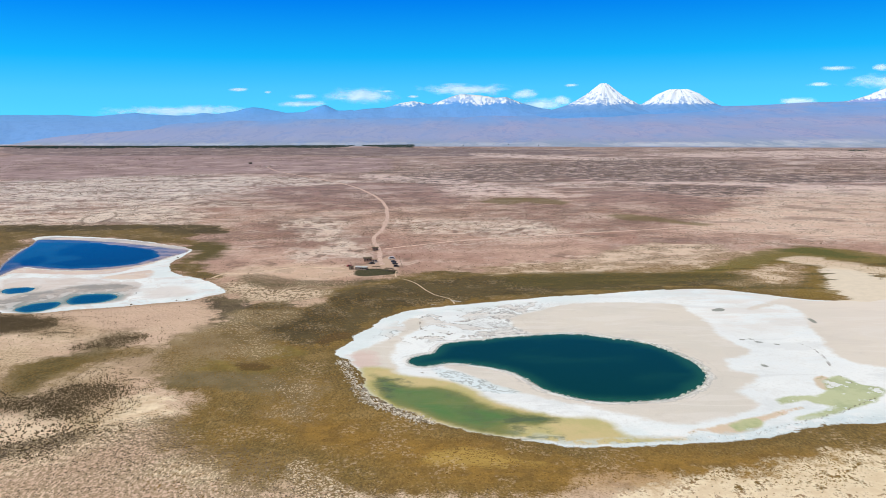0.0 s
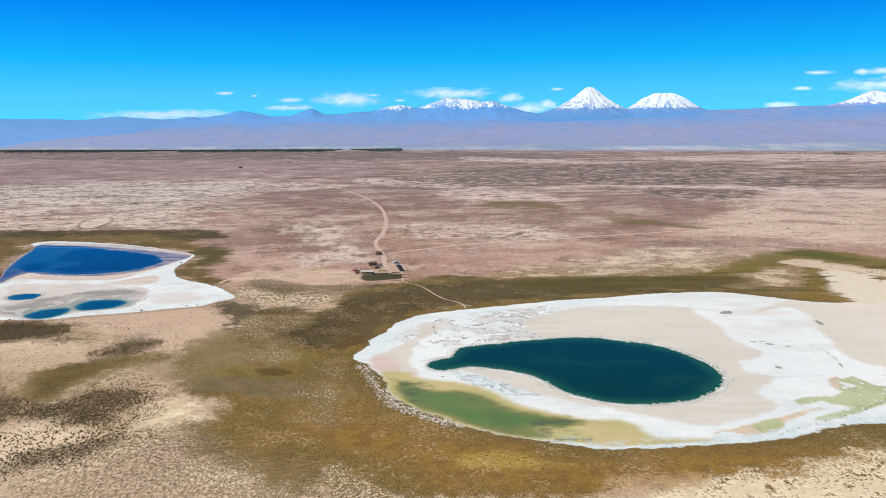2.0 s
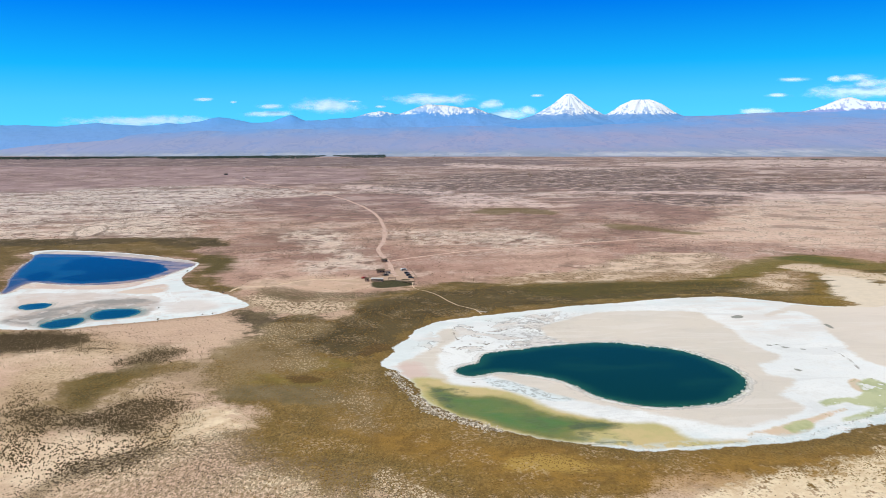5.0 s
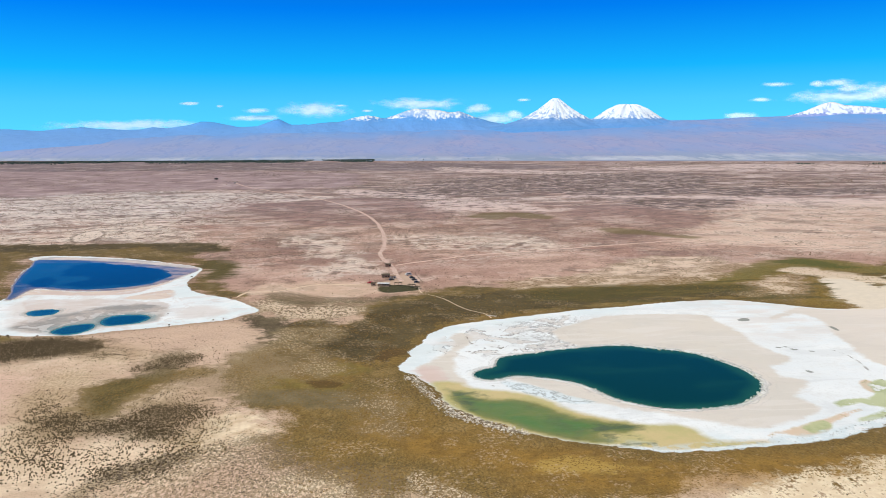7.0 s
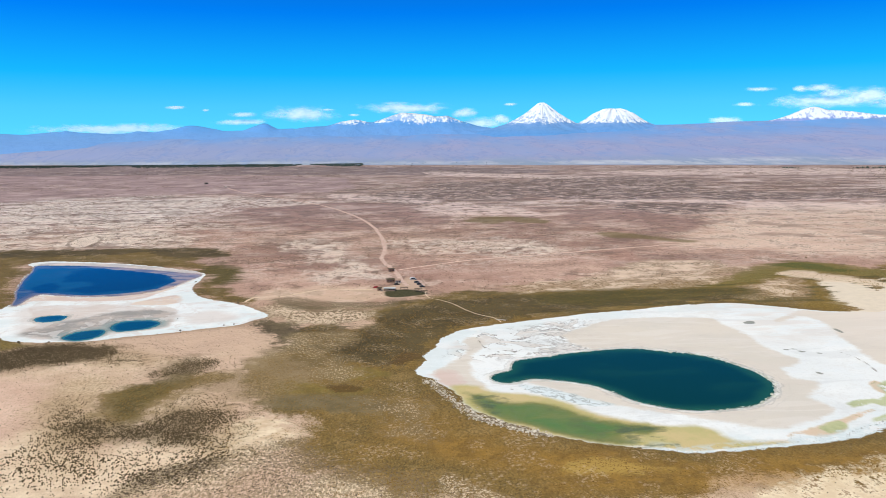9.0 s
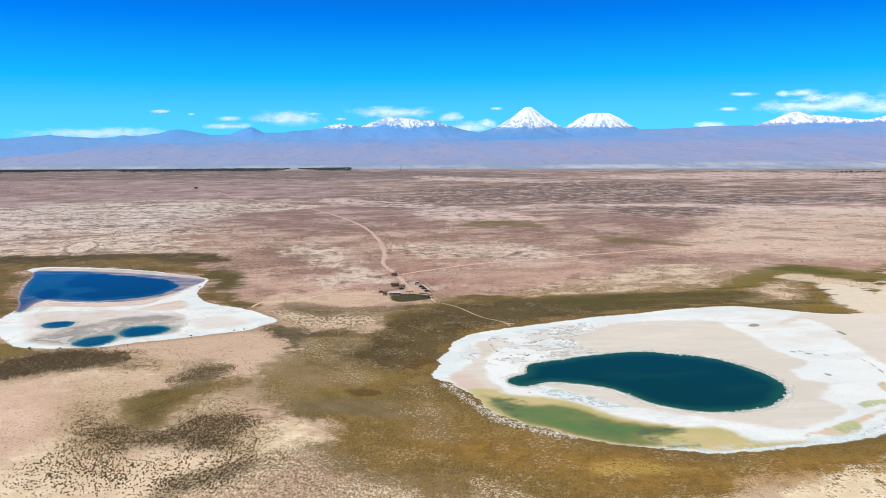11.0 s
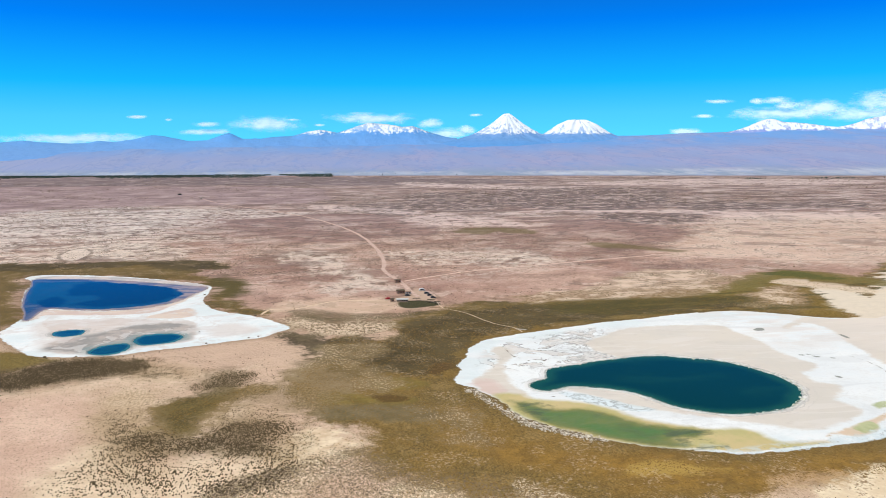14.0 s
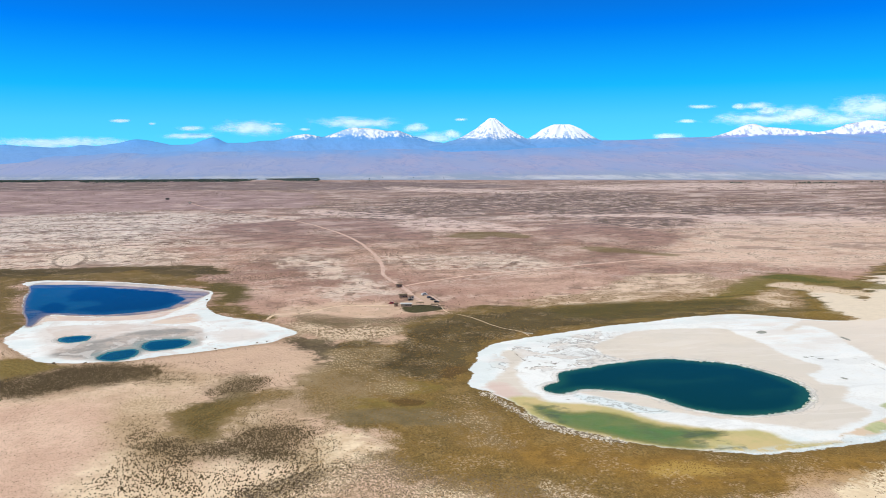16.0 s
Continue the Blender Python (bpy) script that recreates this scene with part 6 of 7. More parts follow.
# ---- clouds ----
def cloud_material():
    g = Tree("thin_cloud")
    co = g.t.nodes.new("ShaderNodeTexCoord").outputs["Object"]
    sep = g.t.nodes.new("ShaderNodeSeparateXYZ")
    g.put(sep.inputs[0], co)
    x, z = sep.outputs["X"], sep.outputs["Z"]
    d = g.op("SQRT", g.add(g.mul(x, x), g.mul(z, z)))
    n = g.noise(1.0, 6, 0.65, g.scaled(0.011, 0.01, 0.024))
    a = g.step(g.add(g.op("SUBTRACT", 1.0, d), g.mul(g.add(n, -0.5), 1.5)), 0.0, 0.95)
    g.put(g.b.inputs["Alpha"], g.mul(a, 0.6))
    g.b.inputs["Subsurface Weight"].default_value = 0.0
    return g.end((0.92, 0.93, 0.96), 1.0, 0.0)


CLOUD = cloud_material()


def cloud(az, z, w, h, seed):
    """A shallow shell of cloud, bulging forward and upward."""
    rng = np.random.RandomState(seed)
    n, m = 40, 14
    X, Z = np.meshgrid(np.linspace(-1, 1, n), np.linspace(-1, 1, m))
    X, Z = X.ravel(), Z.ravel()
    bulge = np.sqrt(np.clip(1.3 - X ** 2 * 0.6 - Z ** 2 * 0.6, 0, 2))
    lump = lattice(np.stack([X * w / h, Z], 1), 0.8, seed, 3)
    y = (Z * 1.4 - bulge * 0.3) * h * 0.5 + lump * h * 0.3
    i = (np.arange(m - 1)[:, None] * n + np.arange(n - 1)[None]).ravel()
    me = mesh_of("cloud", np.column_stack([X, y / (h * 0.6), Z]), np.stack([i, i + 1, i + 1 + n, i + n], 1), CLOUD)
    ob = new("cloud", me)
    x, yy = around(az, 4925)
    ob.matrix_world = Matrix.Translation((x, yy, z)) @ Matrix.Rotation(-radians(az), 4, "Z") @ Matrix.Diagonal((w * 0.62, h * 0.6, h * 0.72, 1))
    return tagged(ob, "thin white cloud above the far mountains", "cloud", "clouds near the horizon")


for k, (az, z, w, h) in enumerate([
        (-13.95, 294, 111, 18), (-11.86, 277, 44, 15), (-9.37, 249, 166, 30), (-9.4, 205, 332, 30), (-5.14, 252, 420, 84), (-17.64, 165, 885, 56), (2.52, 284, 516, 60), (6.98, 250, 160, 54),
        (10.33, 300, 74, 15), (9.67, 209, 120, 44), (8.16, 186, 295, 60), (-3.24, 277, 92, 16), (-1.34, 244, 66, 16), (27.71, 359, 170, 24), (26.68, 273, 111, 20),
        (25.64, 182, 184, 34), (30.29, 355, 81, 30), (31.4, 358, 184, 35), (32.05, 328, 120, 40), (31.88, 284, 600, 70), (34.24, 309, 260, 80), (36.5, 270, 420, 66), (38.5, 330, 420, 120)]):
    cloud(az, z, w, h, k + 1)


# ---- bushes, tussocks and far trees ----
def tufts(name, xy, z, r, h, material, label, category, seed, k=6):
    """Many small bushes in one mesh: uneven domes of two rings and a tip."""
    rng = np.random.RandomState(seed)
    n = len(xy)
    th = np.arange(k) / k * 2 * math.pi
    t0 = th[None] + rng.uniform(0, 1, (n, 1)) + rng.uniform(-0.3, 0.3, (n, k))
    r0 = r[:, None] * rng.uniform(0.55, 1.15, (n, k))
    r1 = r0 * rng.uniform(0.55, 0.95, (n, k))
    v = np.zeros((n, 2 * k + 1, 3))
    v[:, :k, 0], v[:, :k, 1], v[:, :k, 2] = r0 * np.cos(t0), r0 * np.sin(t0), -0.12
    v[:, k:2 * k, 0], v[:, k:2 * k, 1] = r1 * np.cos(t0 + 0.3), r1 * np.sin(t0 + 0.3)
    v[:, k:2 * k, 2] = h[:, None] * rng.uniform(0.45, 0.95, (n, k))
    v[:, 2 * k, 2] = h * rng.uniform(0.8, 1.1, n)
    v[:, 2 * k, :2] = rng.uniform(-0.25, 0.25, (n, 2)) * r[:, None]
    v[..., 0] += xy[:, None, 0]
    v[..., 1] += xy[:, None, 1]
    v[..., 2] += z[:, None]
    a = np.arange(k)
    b = (a + 1) % k
    tri = np.concatenate([np.stack([a, b, b + k], 1), np.stack([a, b + k, a + k], 1), np.stack([a + k, b + k, np.full(k, 2 * k)], 1)])
    faces = (tri[None] + (np.arange(n) * (2 * k + 1))[:, None, None]).reshape(-1, 3)
    me = mesh_of(name, v.reshape(-1, 3), faces, material, smooth=False)
    return tagged(new(name, me), label, category, kind="stuff")


BUSH = bush_material("dark_bush", (0.075, 0.055, 0.030), (0.150, 0.112, 0.062), (0.21, 0.16, 0.095))
TUSSOCK = bush_material("straw_tussock", (0.150, 0.086, 0.024), (0.31, 0.188, 0.058), (0.38, 0.26, 0.105))
GREY = bush_material("grey_bush", (0.12, 0.09, 0.062), (0.20, 0.15, 0.105), (0.27, 0.21, 0.15))
# leaf greens with some blue of distance haze put into the colour
LEAF = bush_material("oasis_leaf", (0.030, 0.055, 0.050), (0.060, 0.085, 0.070), (0.05, 0.08, 0.06))


def sow(near, reach, n, seed):
    """Scatter bushes and grass over the land between two distances."""
    rng = np.random.RandomState(seed)
    az = np.radians(rng.uniform(-41, 40, n))
    r = np.sqrt(rng.uniform(near ** 2, reach ** 2, n))
    xy = np.stack([HUB[0] + r * np.sin(az), HUB[1] + r * np.cos(az)], 1)
    share = n / (radians(81) / 2 * (reach ** 2 - near ** 2))
    f = {"salt": depth_in(xy, FIELDS["salt"])}
    open_ground = f["salt"] < -0.8
    xy, r = xy[open_ground], r[open_ground]
    f = {k: depth_in(xy, FIELDS[k]) for k in ("salt", "water", "shrub", "shrub_low", "shrub_thin", "shrub_open", "marsh", "dark_marsh", "gold", "pale", "pale_hook", "parking", "pink_east", "core", "pink_soil", "stip_sw")}
    track = np.maximum.reduce([near_line(xy, "road_main", 3.2), near_line(xy, "road_east", 1.8), near_line(xy, "path_west", 1.5), near_line(xy, "path_lake", 1.1)])
    clump, patch = lattice(xy, 9, 5, 4), lattice(xy, 70, 8, 3)
    streak = lattice(xy * np.array([0.35, 1.0]), 30, 12, 3)
    jag = (lattice(xy, 22, 17, 4) - 0.5) * 26
    belt = np.clip((f["shrub"] + jag * 0.8 + 4) / 14, 0, 1)
    fringe = np.clip((f["shrub"] + 39) / 40, 0, 1) ** 1.5
    marsh = np.clip((f["marsh"] + jag * 0.6) / 6, 0, 1)
    far = np.clip((xy[:, 1] - 540) / 120, 0, 1)
    lumps = np.clip((clump - 0.42) * 5, 0, 1)
    dark = 4.4 * belt * (0.6 + 0.4 * lumps) + (0.05 + 0.10 * lumps) * fringe * (xy[:, 1] < 470)
    dark += 1.3 * np.clip((f["shrub_thin"] + jag * 0.8 + 9) / 18, 0, 1) * (0.4 + 0.6 * lumps)
    open_soil = np.clip((f["shrub_open"] + jag + 4) / 14, 0, 1)
    dark += open_soil * (0.42 + 0.20 * lumps) + 0.05 * np.clip((f["pink_soil"] + 10) / 20, 0, 1)
    dark += marsh * np.clip(f["dark_marsh"] / 10 + 0.4, 0, 1) * 0.22 * lumps
    dark += (1 - marsh) * (0.006 + 0.05 * far * np.clip((streak - 0.50) * 7, 0, 1)) * (1 - 0.7 * np.clip(f["pink_east"] / 10, 0, 1))
    dark *= 1 - 0.75 * np.clip(f["core"] / 6 + 0.5, 0, 1)
    straw = marsh * (0.22 + 0.40 * lumps) * (1.15 - far) + 0.25 * np.clip((f["gold"] + 8) / 12, 0, 1) * marsh
    straw += 0.30 * np.clip((f["pale"] + 14) / 10, 0, 1) * lumps
    grey = (1 - marsh) * (1 - belt) * (0.02 + 0.22 * np.clip((patch - 0.46) * 5, 0, 1) * lumps)
    dark += 0.2 * np.clip((f["shrub_low"] + jag * 0.3 + 2) / 5, 0, 1) * (0.5 + 0.5 * lumps)
    grey += 1.6 * np.clip((f["shrub_low"] + jag * 0.4 + 4) / 8, 0, 1)
    grey += np.clip((f["stip_sw"] + jag * 0.5 + 4) / 10, 0, 1) * (0.25 + 0.75 * np.clip((patch - 0.36) * 4, 0, 1))
    thin = np.clip(1.25 - (r - 300) / 700, 0.2, 1)
    total = (dark + straw + grey) * thin
    keep = (track < 0) & (f["parking"] < 0) & (f["pale_hook"] < 0) & (rng.uniform(0, share, len(xy)) < total)
    kind = (rng.uniform(0, 1, len(xy)) * (dark + straw + grey + 1e-9))[keep]
    z = ground_z(xy[keep], {"water": f["water"][keep], "salt": f["salt"][keep]})
    xy, dark, straw, r = xy[keep], dark[keep], straw[keep], r[keep]
    size = (1 + 0.22 * open_soil[keep] - 0.3 * np.clip((f["pink_soil"][keep] + 10) / 20, 0, 1) * (1 - open_soil[keep])) * np.exp(rng.normal(-1.40, 0.19, len(xy))) * np.clip(1.0 + np.abs(r - 360) / 900, 0.95, 1.3)
    for sel, name, m, lab, cat, k in (
            (kind < dark, "shrub_belt", BUSH, "dark brown desert shrubs scattered over pale soil", "shrubs", 1.2),
            ((kind >= dark) & (kind < dark + straw), "tussock_grass", TUSSOCK, "golden brown tussock grass on marshy ground", "grass", 0.6),
            (kind >= dark + straw, "dry_scrub", GREY, "low grey-brown dry scrub on the plain", "scrub", 0.55)):
        s = size[sel] * (1.08 if m is BUSH else 1.05)
        tufts(name, xy[sel], z[sel], s, s * k * rng.uniform(0.7, 1.3, sel.sum()), m, lab, cat, seed + len(name))


sow(190.0, 520.0, 560000, 11)
sow(520.0, 1150.0, 190000, 12)


def sow_far(n, seed):
    """Bushes of the outer plain, in belts."""
    rng = np.random.RandomState(seed)
    az = np.radians(rng.uniform(-36, 41, n))
    r = np.exp(rng.uniform(math.log(760.0), math.log(3000.0), n))
    xy = np.stack([HUB[0] + r * np.sin(az), HUB[1] + r * np.cos(az)], 1)
    belt = lattice(xy * np.array([0.45, 1.0]), 130, 41, 4)
    clump = lattice(xy, 28, 42, 3)
    u = fan_share(xy)[0]
    want = np.clip((belt - 0.44) * 7, 0.05, 1) * np.clip((clump - 0.36) * 5, 0.04, 1)
    pale = depth_in(xy, ["pink_east"])
    want *= 1 - 0.75 * np.clip(pale / 20 + 0.5, 0, 1)
    want = np.maximum(want, 0.9 * np.clip(depth_in(xy, ["dark_far"], 60) / 30, 0, 1) * np.clip((belt - 0.36) * 6, 0, 1) * np.clip((clump - 0.3) * 5, 0.05, 1))
    want = np.maximum(want, 0.95 * np.clip(depth_in(xy, FIELDS["belts"], 60) / 40 + 0.4, 0, 1) * np.clip((clump - 0.30) * 4, 0.1, 1))
    keep = (rng.uniform(0, 1, n) < want) & (u < -0.02) & (depth_in(xy, FIELDS["salt"]) < -4) & (near_line(xy, "road_main", 4.0) < 0) & (near_line(xy, "road_east", 3.0) < 0) & (near_line(xy, "road_far", 3.0) < 0)
    xy, r = xy[keep], r[keep]
    s = np.exp(rng.normal(-0.78, 0.35, len(xy))) * np.clip(r / 1150, 0.8, 2.0)
    half = rng.uniform(0, 1, len(xy)) < 0.42
    z = ground_z(xy, {"water": np.full(len(xy), -40.0), "salt": np.full(len(xy), -40.0)})
    tufts("far_shrubs", xy[half], z[half], s[half], s[half] * 0.55, BUSH, "dark desert shrubs in belts across the far plain", "shrubs", seed, 4)
    tufts("far_scrub", xy[~half], z[~half], s[~half], s[~half] * 0.45, GREY, "grey-brown scrub dotted over the far plain", "scrub", seed + 1, 4)


sow_far(230000, 51)


def oasis():
    """The dark line of trees at the far edge of the plain."""
    rng = np.random.RandomState(5)
    n = 9000
    x = rng.uniform(-2100, -110, n)
    x = np.where(rng.uniform(0, 1, n) < 0.002, rng.uniform(-110, 420, n), x)
    line = 3060 - 0.245 * x
    deep = np.abs(rng.normal(0, 1, n))
    xy = np.stack([x, line - deep * 110 + 40], 1)
    gap = lattice(np.stack([x, 0 * x], 1), 160, 3, 3) + 0.25 * np.clip(1.2 - deep, -1, 1)
    keep = gap > 0.37
    xy = xy[keep]
    east = np.stack([rng.uniform(1150, 1900, 500), np.zeros(500)], 1)
    east[:, 1] = 2650 - 0.235 * east[:, 0] + rng.normal(0, 14, 500)
    east = east[lattice(east * np.array([1, 0]), 120, 9, 2) > 0.52]
    xy = np.concatenate([xy, east])
    s = rng.uniform(1.1, 3.0, len(xy))
    tufts("oasis_trees", xy, ground_z(xy), s, s * rng.uniform(0.9, 1.5, len(xy)), LEAF, "dark green line of oasis trees beyond the plain", "trees", 4)


oasis()


# ---- salt crust along the shores ----
def crust_material():
    g = Tree("salt_crust")
    r = g.t.nodes.new("ShaderNodeObjectInfo").outputs["Random"]
    n = g.noise(0.9, 5, 0.65)
    c = g.mix(g.step(r, 0.15, 0.85), (0.20, 0.15, 0.09), (0.78, 0.72, 0.61))
    c = g.mix(g.mul(g.step(n, 0.46, 0.62), 0.75), c, (0.20, 0.16, 0.11))
    g.bump(n, 0.5, 0.1)
    return g.end(c, 0.9, 0.15)


CRUST = crust_material()
def ledge_material():
    g = Tree("shore_ledge")
    r = g.t.nodes.new("ShaderNodeObjectInfo").outputs["Random"]
    n = g.noise(0.7, 5, 0.65)
    c = g.mix(g.step(r, 0.1, 0.8), (0.30, 0.30, 0.26), (0.74, 0.73, 0.64))
    c = g.mix(g.mul(g.step(n, 0.46, 0.60), 0.6), c, (0.42, 0.44, 0.33))
    g.bump(n, 0.5, 0.1)
    return g.end(c, 0.75, 0.25)


LEDGE = ledge_material()


def slab_mesh(name, material, seed, thick):
    """An uneven broken plate of crust, thicker in the middle, with a ragged rim."""
    rng = np.random.RandomState(seed)
    k = 7
    th = np.sort(rng.uniform(0, 2 * math.pi, k)) * 0.4 + np.arange(k) / k * 2 * math.pi * 0.6
    r = rng.uniform(0.65, 1.1, k)
    low = np.column_stack([r * np.cos(th), r * np.sin(th), np.full(k, -0.3)])
    top = np.column_stack([r * 0.86 * np.cos(th), r * 0.86 * np.sin(th), thick * rng.uniform(0.55, 1.0, k)])
    v = np.concatenate([low, top, [[0.1, 0.0, thick * 1.1]]])
    a = np.arange(k)
    b = (a + 1) % k
    f = np.concatenate([np.stack([a, b, b + k], 1), np.stack([a, b + k, a + k], 1), np.stack([a + k, b + k, np.full(k, 2 * k)], 1)])
    return mesh_of(name, v, f, material, smooth=False)


SLABS = [slab_mesh("crust_block", CRUST, s, 0.55) for s in range(6)]
LEDGES = [slab_mesh("shore_plate", LEDGE, s + 20, 0.22) for s in range(6)]


def scatter(parent, name, meshes, spots, rng):
    for x, y, z, sx, sy, sz, rz in spots:
        ob = new(name, meshes[rng.randint(len(meshes))])
        ob.matrix_world = pose(x, y, z, rng.uniform(-9, 9), rng.uniform(-9, 9), rz) @ Matrix.Diagonal((sx, sy, sz, 1))
        ob.parent = parent


def crust_bank():
    """The bank of broken crust blocks west of the green shallows."""
    bank = thing("crust_bank", Matrix(), "bank of broken grey-white salt crust blocks", "crust bank")
    rng = np.random.RandomState(31)
    edge = open_curve(LINES["bank"])
    spots = []
    n = len(edge)
    while len(spots) < 300:
        i = rng.randint(n - 1)
        u = i / n
        wide = 7.0 * math.sin(math.pi * min(1, 0.12 + 0.8 * u)) * (1.0 if u < 0.75 else 0.7)
        p = edge[i] + (edge[i + 1] - edge[i]) * rng.uniform(0, 1)
        t = (edge[i + 1] - edge[i]) / max(np.hypot(*(edge[i + 1] - edge[i])), 1e-6)
        p = p + np.array([-t[1], t[0]]) * rng.uniform(-0.5, 0.5) * wide
        s = rng.uniform(0.4, 1.05)
        turn = math.degrees(math.atan2(t[1], t[0])) + rng.uniform(-45, 45)
        spots.append((p[0], p[1], 0.0, s * rng.uniform(1.0, 1.8), s * rng.uniform(0.45, 0.8), s * rng.uniform(0.6, 1.3), turn))
    scatter(bank, "crust_block", SLABS, spots, rng)
    m = 700
    i = rng.randint(0, n - 1, m)
    p = edge[i] + rng.normal(0, 1.9, (m, 2))
    s = rng.uniform(0.22, 0.6, m)
    rest = tufts("crust_rubble", p, np.full(m, -0.05), s, s * 0.6, CRUST, "", "", 8)
    rest.parent = bank


def lake_rim():
    """Pale plates of crust that overhang the water round the main lagoon."""
    rim = thing("lake_rim", Matrix(), "pale ledge of salt plates round the deep lagoon", "shore ledge")
    rng = np.random.RandomState(37)
    c = CURVES["lake_main"]
    seg = np.roll(c, -1, 0) - c
    length = np.hypot(seg[:, 0], seg[:, 1])
    total = length.sum()
    cum = np.concatenate([[0], np.cumsum(length)])
    spots = []
    for k in range(290):
        d = (k + rng.uniform(0, 1)) / 290 * total
        i = min(np.searchsorted(cum, d) - 1, len(c) - 1)
        t = seg[i] / length[i]
        p = c[i] + t * (d - cum[i])
        east = max(0.0, min(1.0, (p[0] - 70) / 40))
        out = np.array([t[1], -t[0]]) * (1 if AREA_SIGN > 0 else -1)
        p = p + out * rng.uniform(-0.4, 1.5 + east)
        s = math.exp(rng.normal(-1.45, 0.4)) * (1 + 1.9 * east)
        spots.append((p[0], p[1], -0.2, s * rng.uniform(1.0, 1.7), s * rng.uniform(0.6, 1.0), rng.uniform(0.7, 1.4), math.degrees(math.atan2(t[1], t[0])) + rng.uniform(-50, 50)))
    scatter(rim, "shore_plate", LEDGES, spots, rng)


_c = CURVES["lake_main"]
AREA_SIGN = float((_c[:, 0] * np.roll(_c[:, 1], -1) - np.roll(_c[:, 0], -1) * _c[:, 1]).sum())
crust_bank()
lake_rim()

# ---- visitor place at the end of the road ----
WALL_WHITE = plain_material("white_wash", (0.50, 0.47, 0.42), (0.40, 0.36, 0.31), 1.0, 0.8, 0.2)
WALL_MUD = plain_material("adobe", (0.36, 0.24, 0.17), (0.27, 0.18, 0.125), 1.2, 0.9, 0.1)
ROOF_GREY = plain_material("sheet_roof", (0.52, 0.50, 0.47), (0.36, 0.34, 0.32), 0.6, 0.45, 0.4)
ROOF_PALE = plain_material("pale_sheet_roof", (0.66, 0.64, 0.60), (0.54, 0.52, 0.48), 0.6, 0.5, 0.3)
ROOF_DARK = plain_material("thatch_roof", (0.085, 0.066, 0.045), (0.14, 0.105, 0.07), 2.0, 0.95, 0.1)
TIMBER = plain_material("weathered_timber", (0.30, 0.23, 0.16), (0.19, 0.14, 0.10), 3.0, 0.85, 0.15)
DARK = plain_material("dark_opening", (0.02, 0.02, 0.02), (0.035, 0.03, 0.03), 2.0, 0.6, 0.3)
GLASS = plain_material("tinted_glass", (0.015, 0.02, 0.025), (0.02, 0.025, 0.03), 1.0, 0.22, 0.4)
TYRE = plain_material("tyre_rubber", (0.018, 0.018, 0.018), (0.03, 0.03, 0.03), 4.0, 0.85, 0.2)
STEEL = plain_material("rim_steel", (0.45, 0.45, 0.46), (0.36, 0.36, 0.37), 4.0, 0.35, 0.5, 0.9)
LAMP = plain_material("lamp_lens", (0.75, 0.75, 0.72), (0.66, 0.66, 0.62), 4.0, 0.15, 0.5)
RED_PAINT = plain_material("red_paint", (0.34, 0.018, 0.02), (0.28, 0.015, 0.018), 2.0, 0.28, 0.5)
WHITE_PAINT = plain_material("white_paint", (0.74, 0.74, 0.74), (0.66, 0.66, 0.66), 2.0, 0.28, 0.5)
DARK_PAINT = plain_material("dark_paint", (0.035, 0.038, 0.045), (0.05, 0.052, 0.058), 2.0, 0.28, 0.5)


def hut(name, m, w, d, h, wall, roof, label, doors=1, windows=2, over=0.45, pitch=0.06):
    """A low building: four walls, a door, windows with frames, an overhanging roof."""
    ob = thing(name, m, label, "hut")
    t = 0.2
    for dims in ((-w / 2, -d / 2, 0, w / 2, -d / 2 + t, h), (-w / 2, d / 2 - t, 0, w / 2, d / 2, h), (-w / 2, -d / 2 + t, 0, -w / 2 + t, d / 2 - t, h), (w / 2 - t, -d / 2 + t, 0, w / 2, d / 2 - t, h)):
        box_part("wall", dims, wall, ob, bevel=0.03)
    bm = box(bmesh.new(), -w / 2 - over, -d / 2 - over, h, w / 2 + over, d / 2 + over, h + 0.16, 0.04)
    for v in bm.verts:
        v.co.z += (v.co.y + d / 2) * pitch
    r = part("roof", bm, roof, ob)
    for k in range(int(w / 1.2)):
        x = -w / 2 + 0.6 + k * 1.2
        bm = box(bmesh.new(), x - 0.04, -d / 2 - over, h + 0.165, x + 0.04, d / 2 + over, h + 0.21)
        for v in bm.verts:
            v.co.z += (v.co.y + d / 2) * pitch
        part("roof_rib", bm, roof, r)
    n = doors + windows
    for k in range(n):
        x = -w / 2 + w * (k + 0.5) / n
        if k < doors:
            p = box_part("door", (x - 0.45, -d / 2 - 0.05, 0.02, x + 0.45, -d / 2 + 0.02, 2.05), TIMBER, ob, "weathered timber door", 0.015)
            box_part("handle", (x + 0.3, -d / 2 - 0.1, 0.98, x + 0.36, -d / 2 - 0.05, 1.1), STEEL, p)
        else:
            p = box_part("window", (x - 0.55, -d / 2 - 0.03, 1.0, x + 0.55, -d / 2 + 0.02, 1.8), GLASS, ob, "dark glass window")
            for dims in ((x - 0.62, -d / 2 - 0.06, 0.94, x + 0.62, -d / 2 - 0.01, 1.0), (x - 0.62, -d / 2 - 0.06, 1.8, x + 0.62, -d / 2 - 0.01, 1.86),
                         (x - 0.62, -d / 2 - 0.06, 1.0, x - 0.55, -d / 2 - 0.01, 1.8), (x + 0.55, -d / 2 - 0.06, 1.0, x + 0.62, -d / 2 - 0.01, 1.8)):
                box_part("window_frame", dims, TIMBER, p)
    return ob


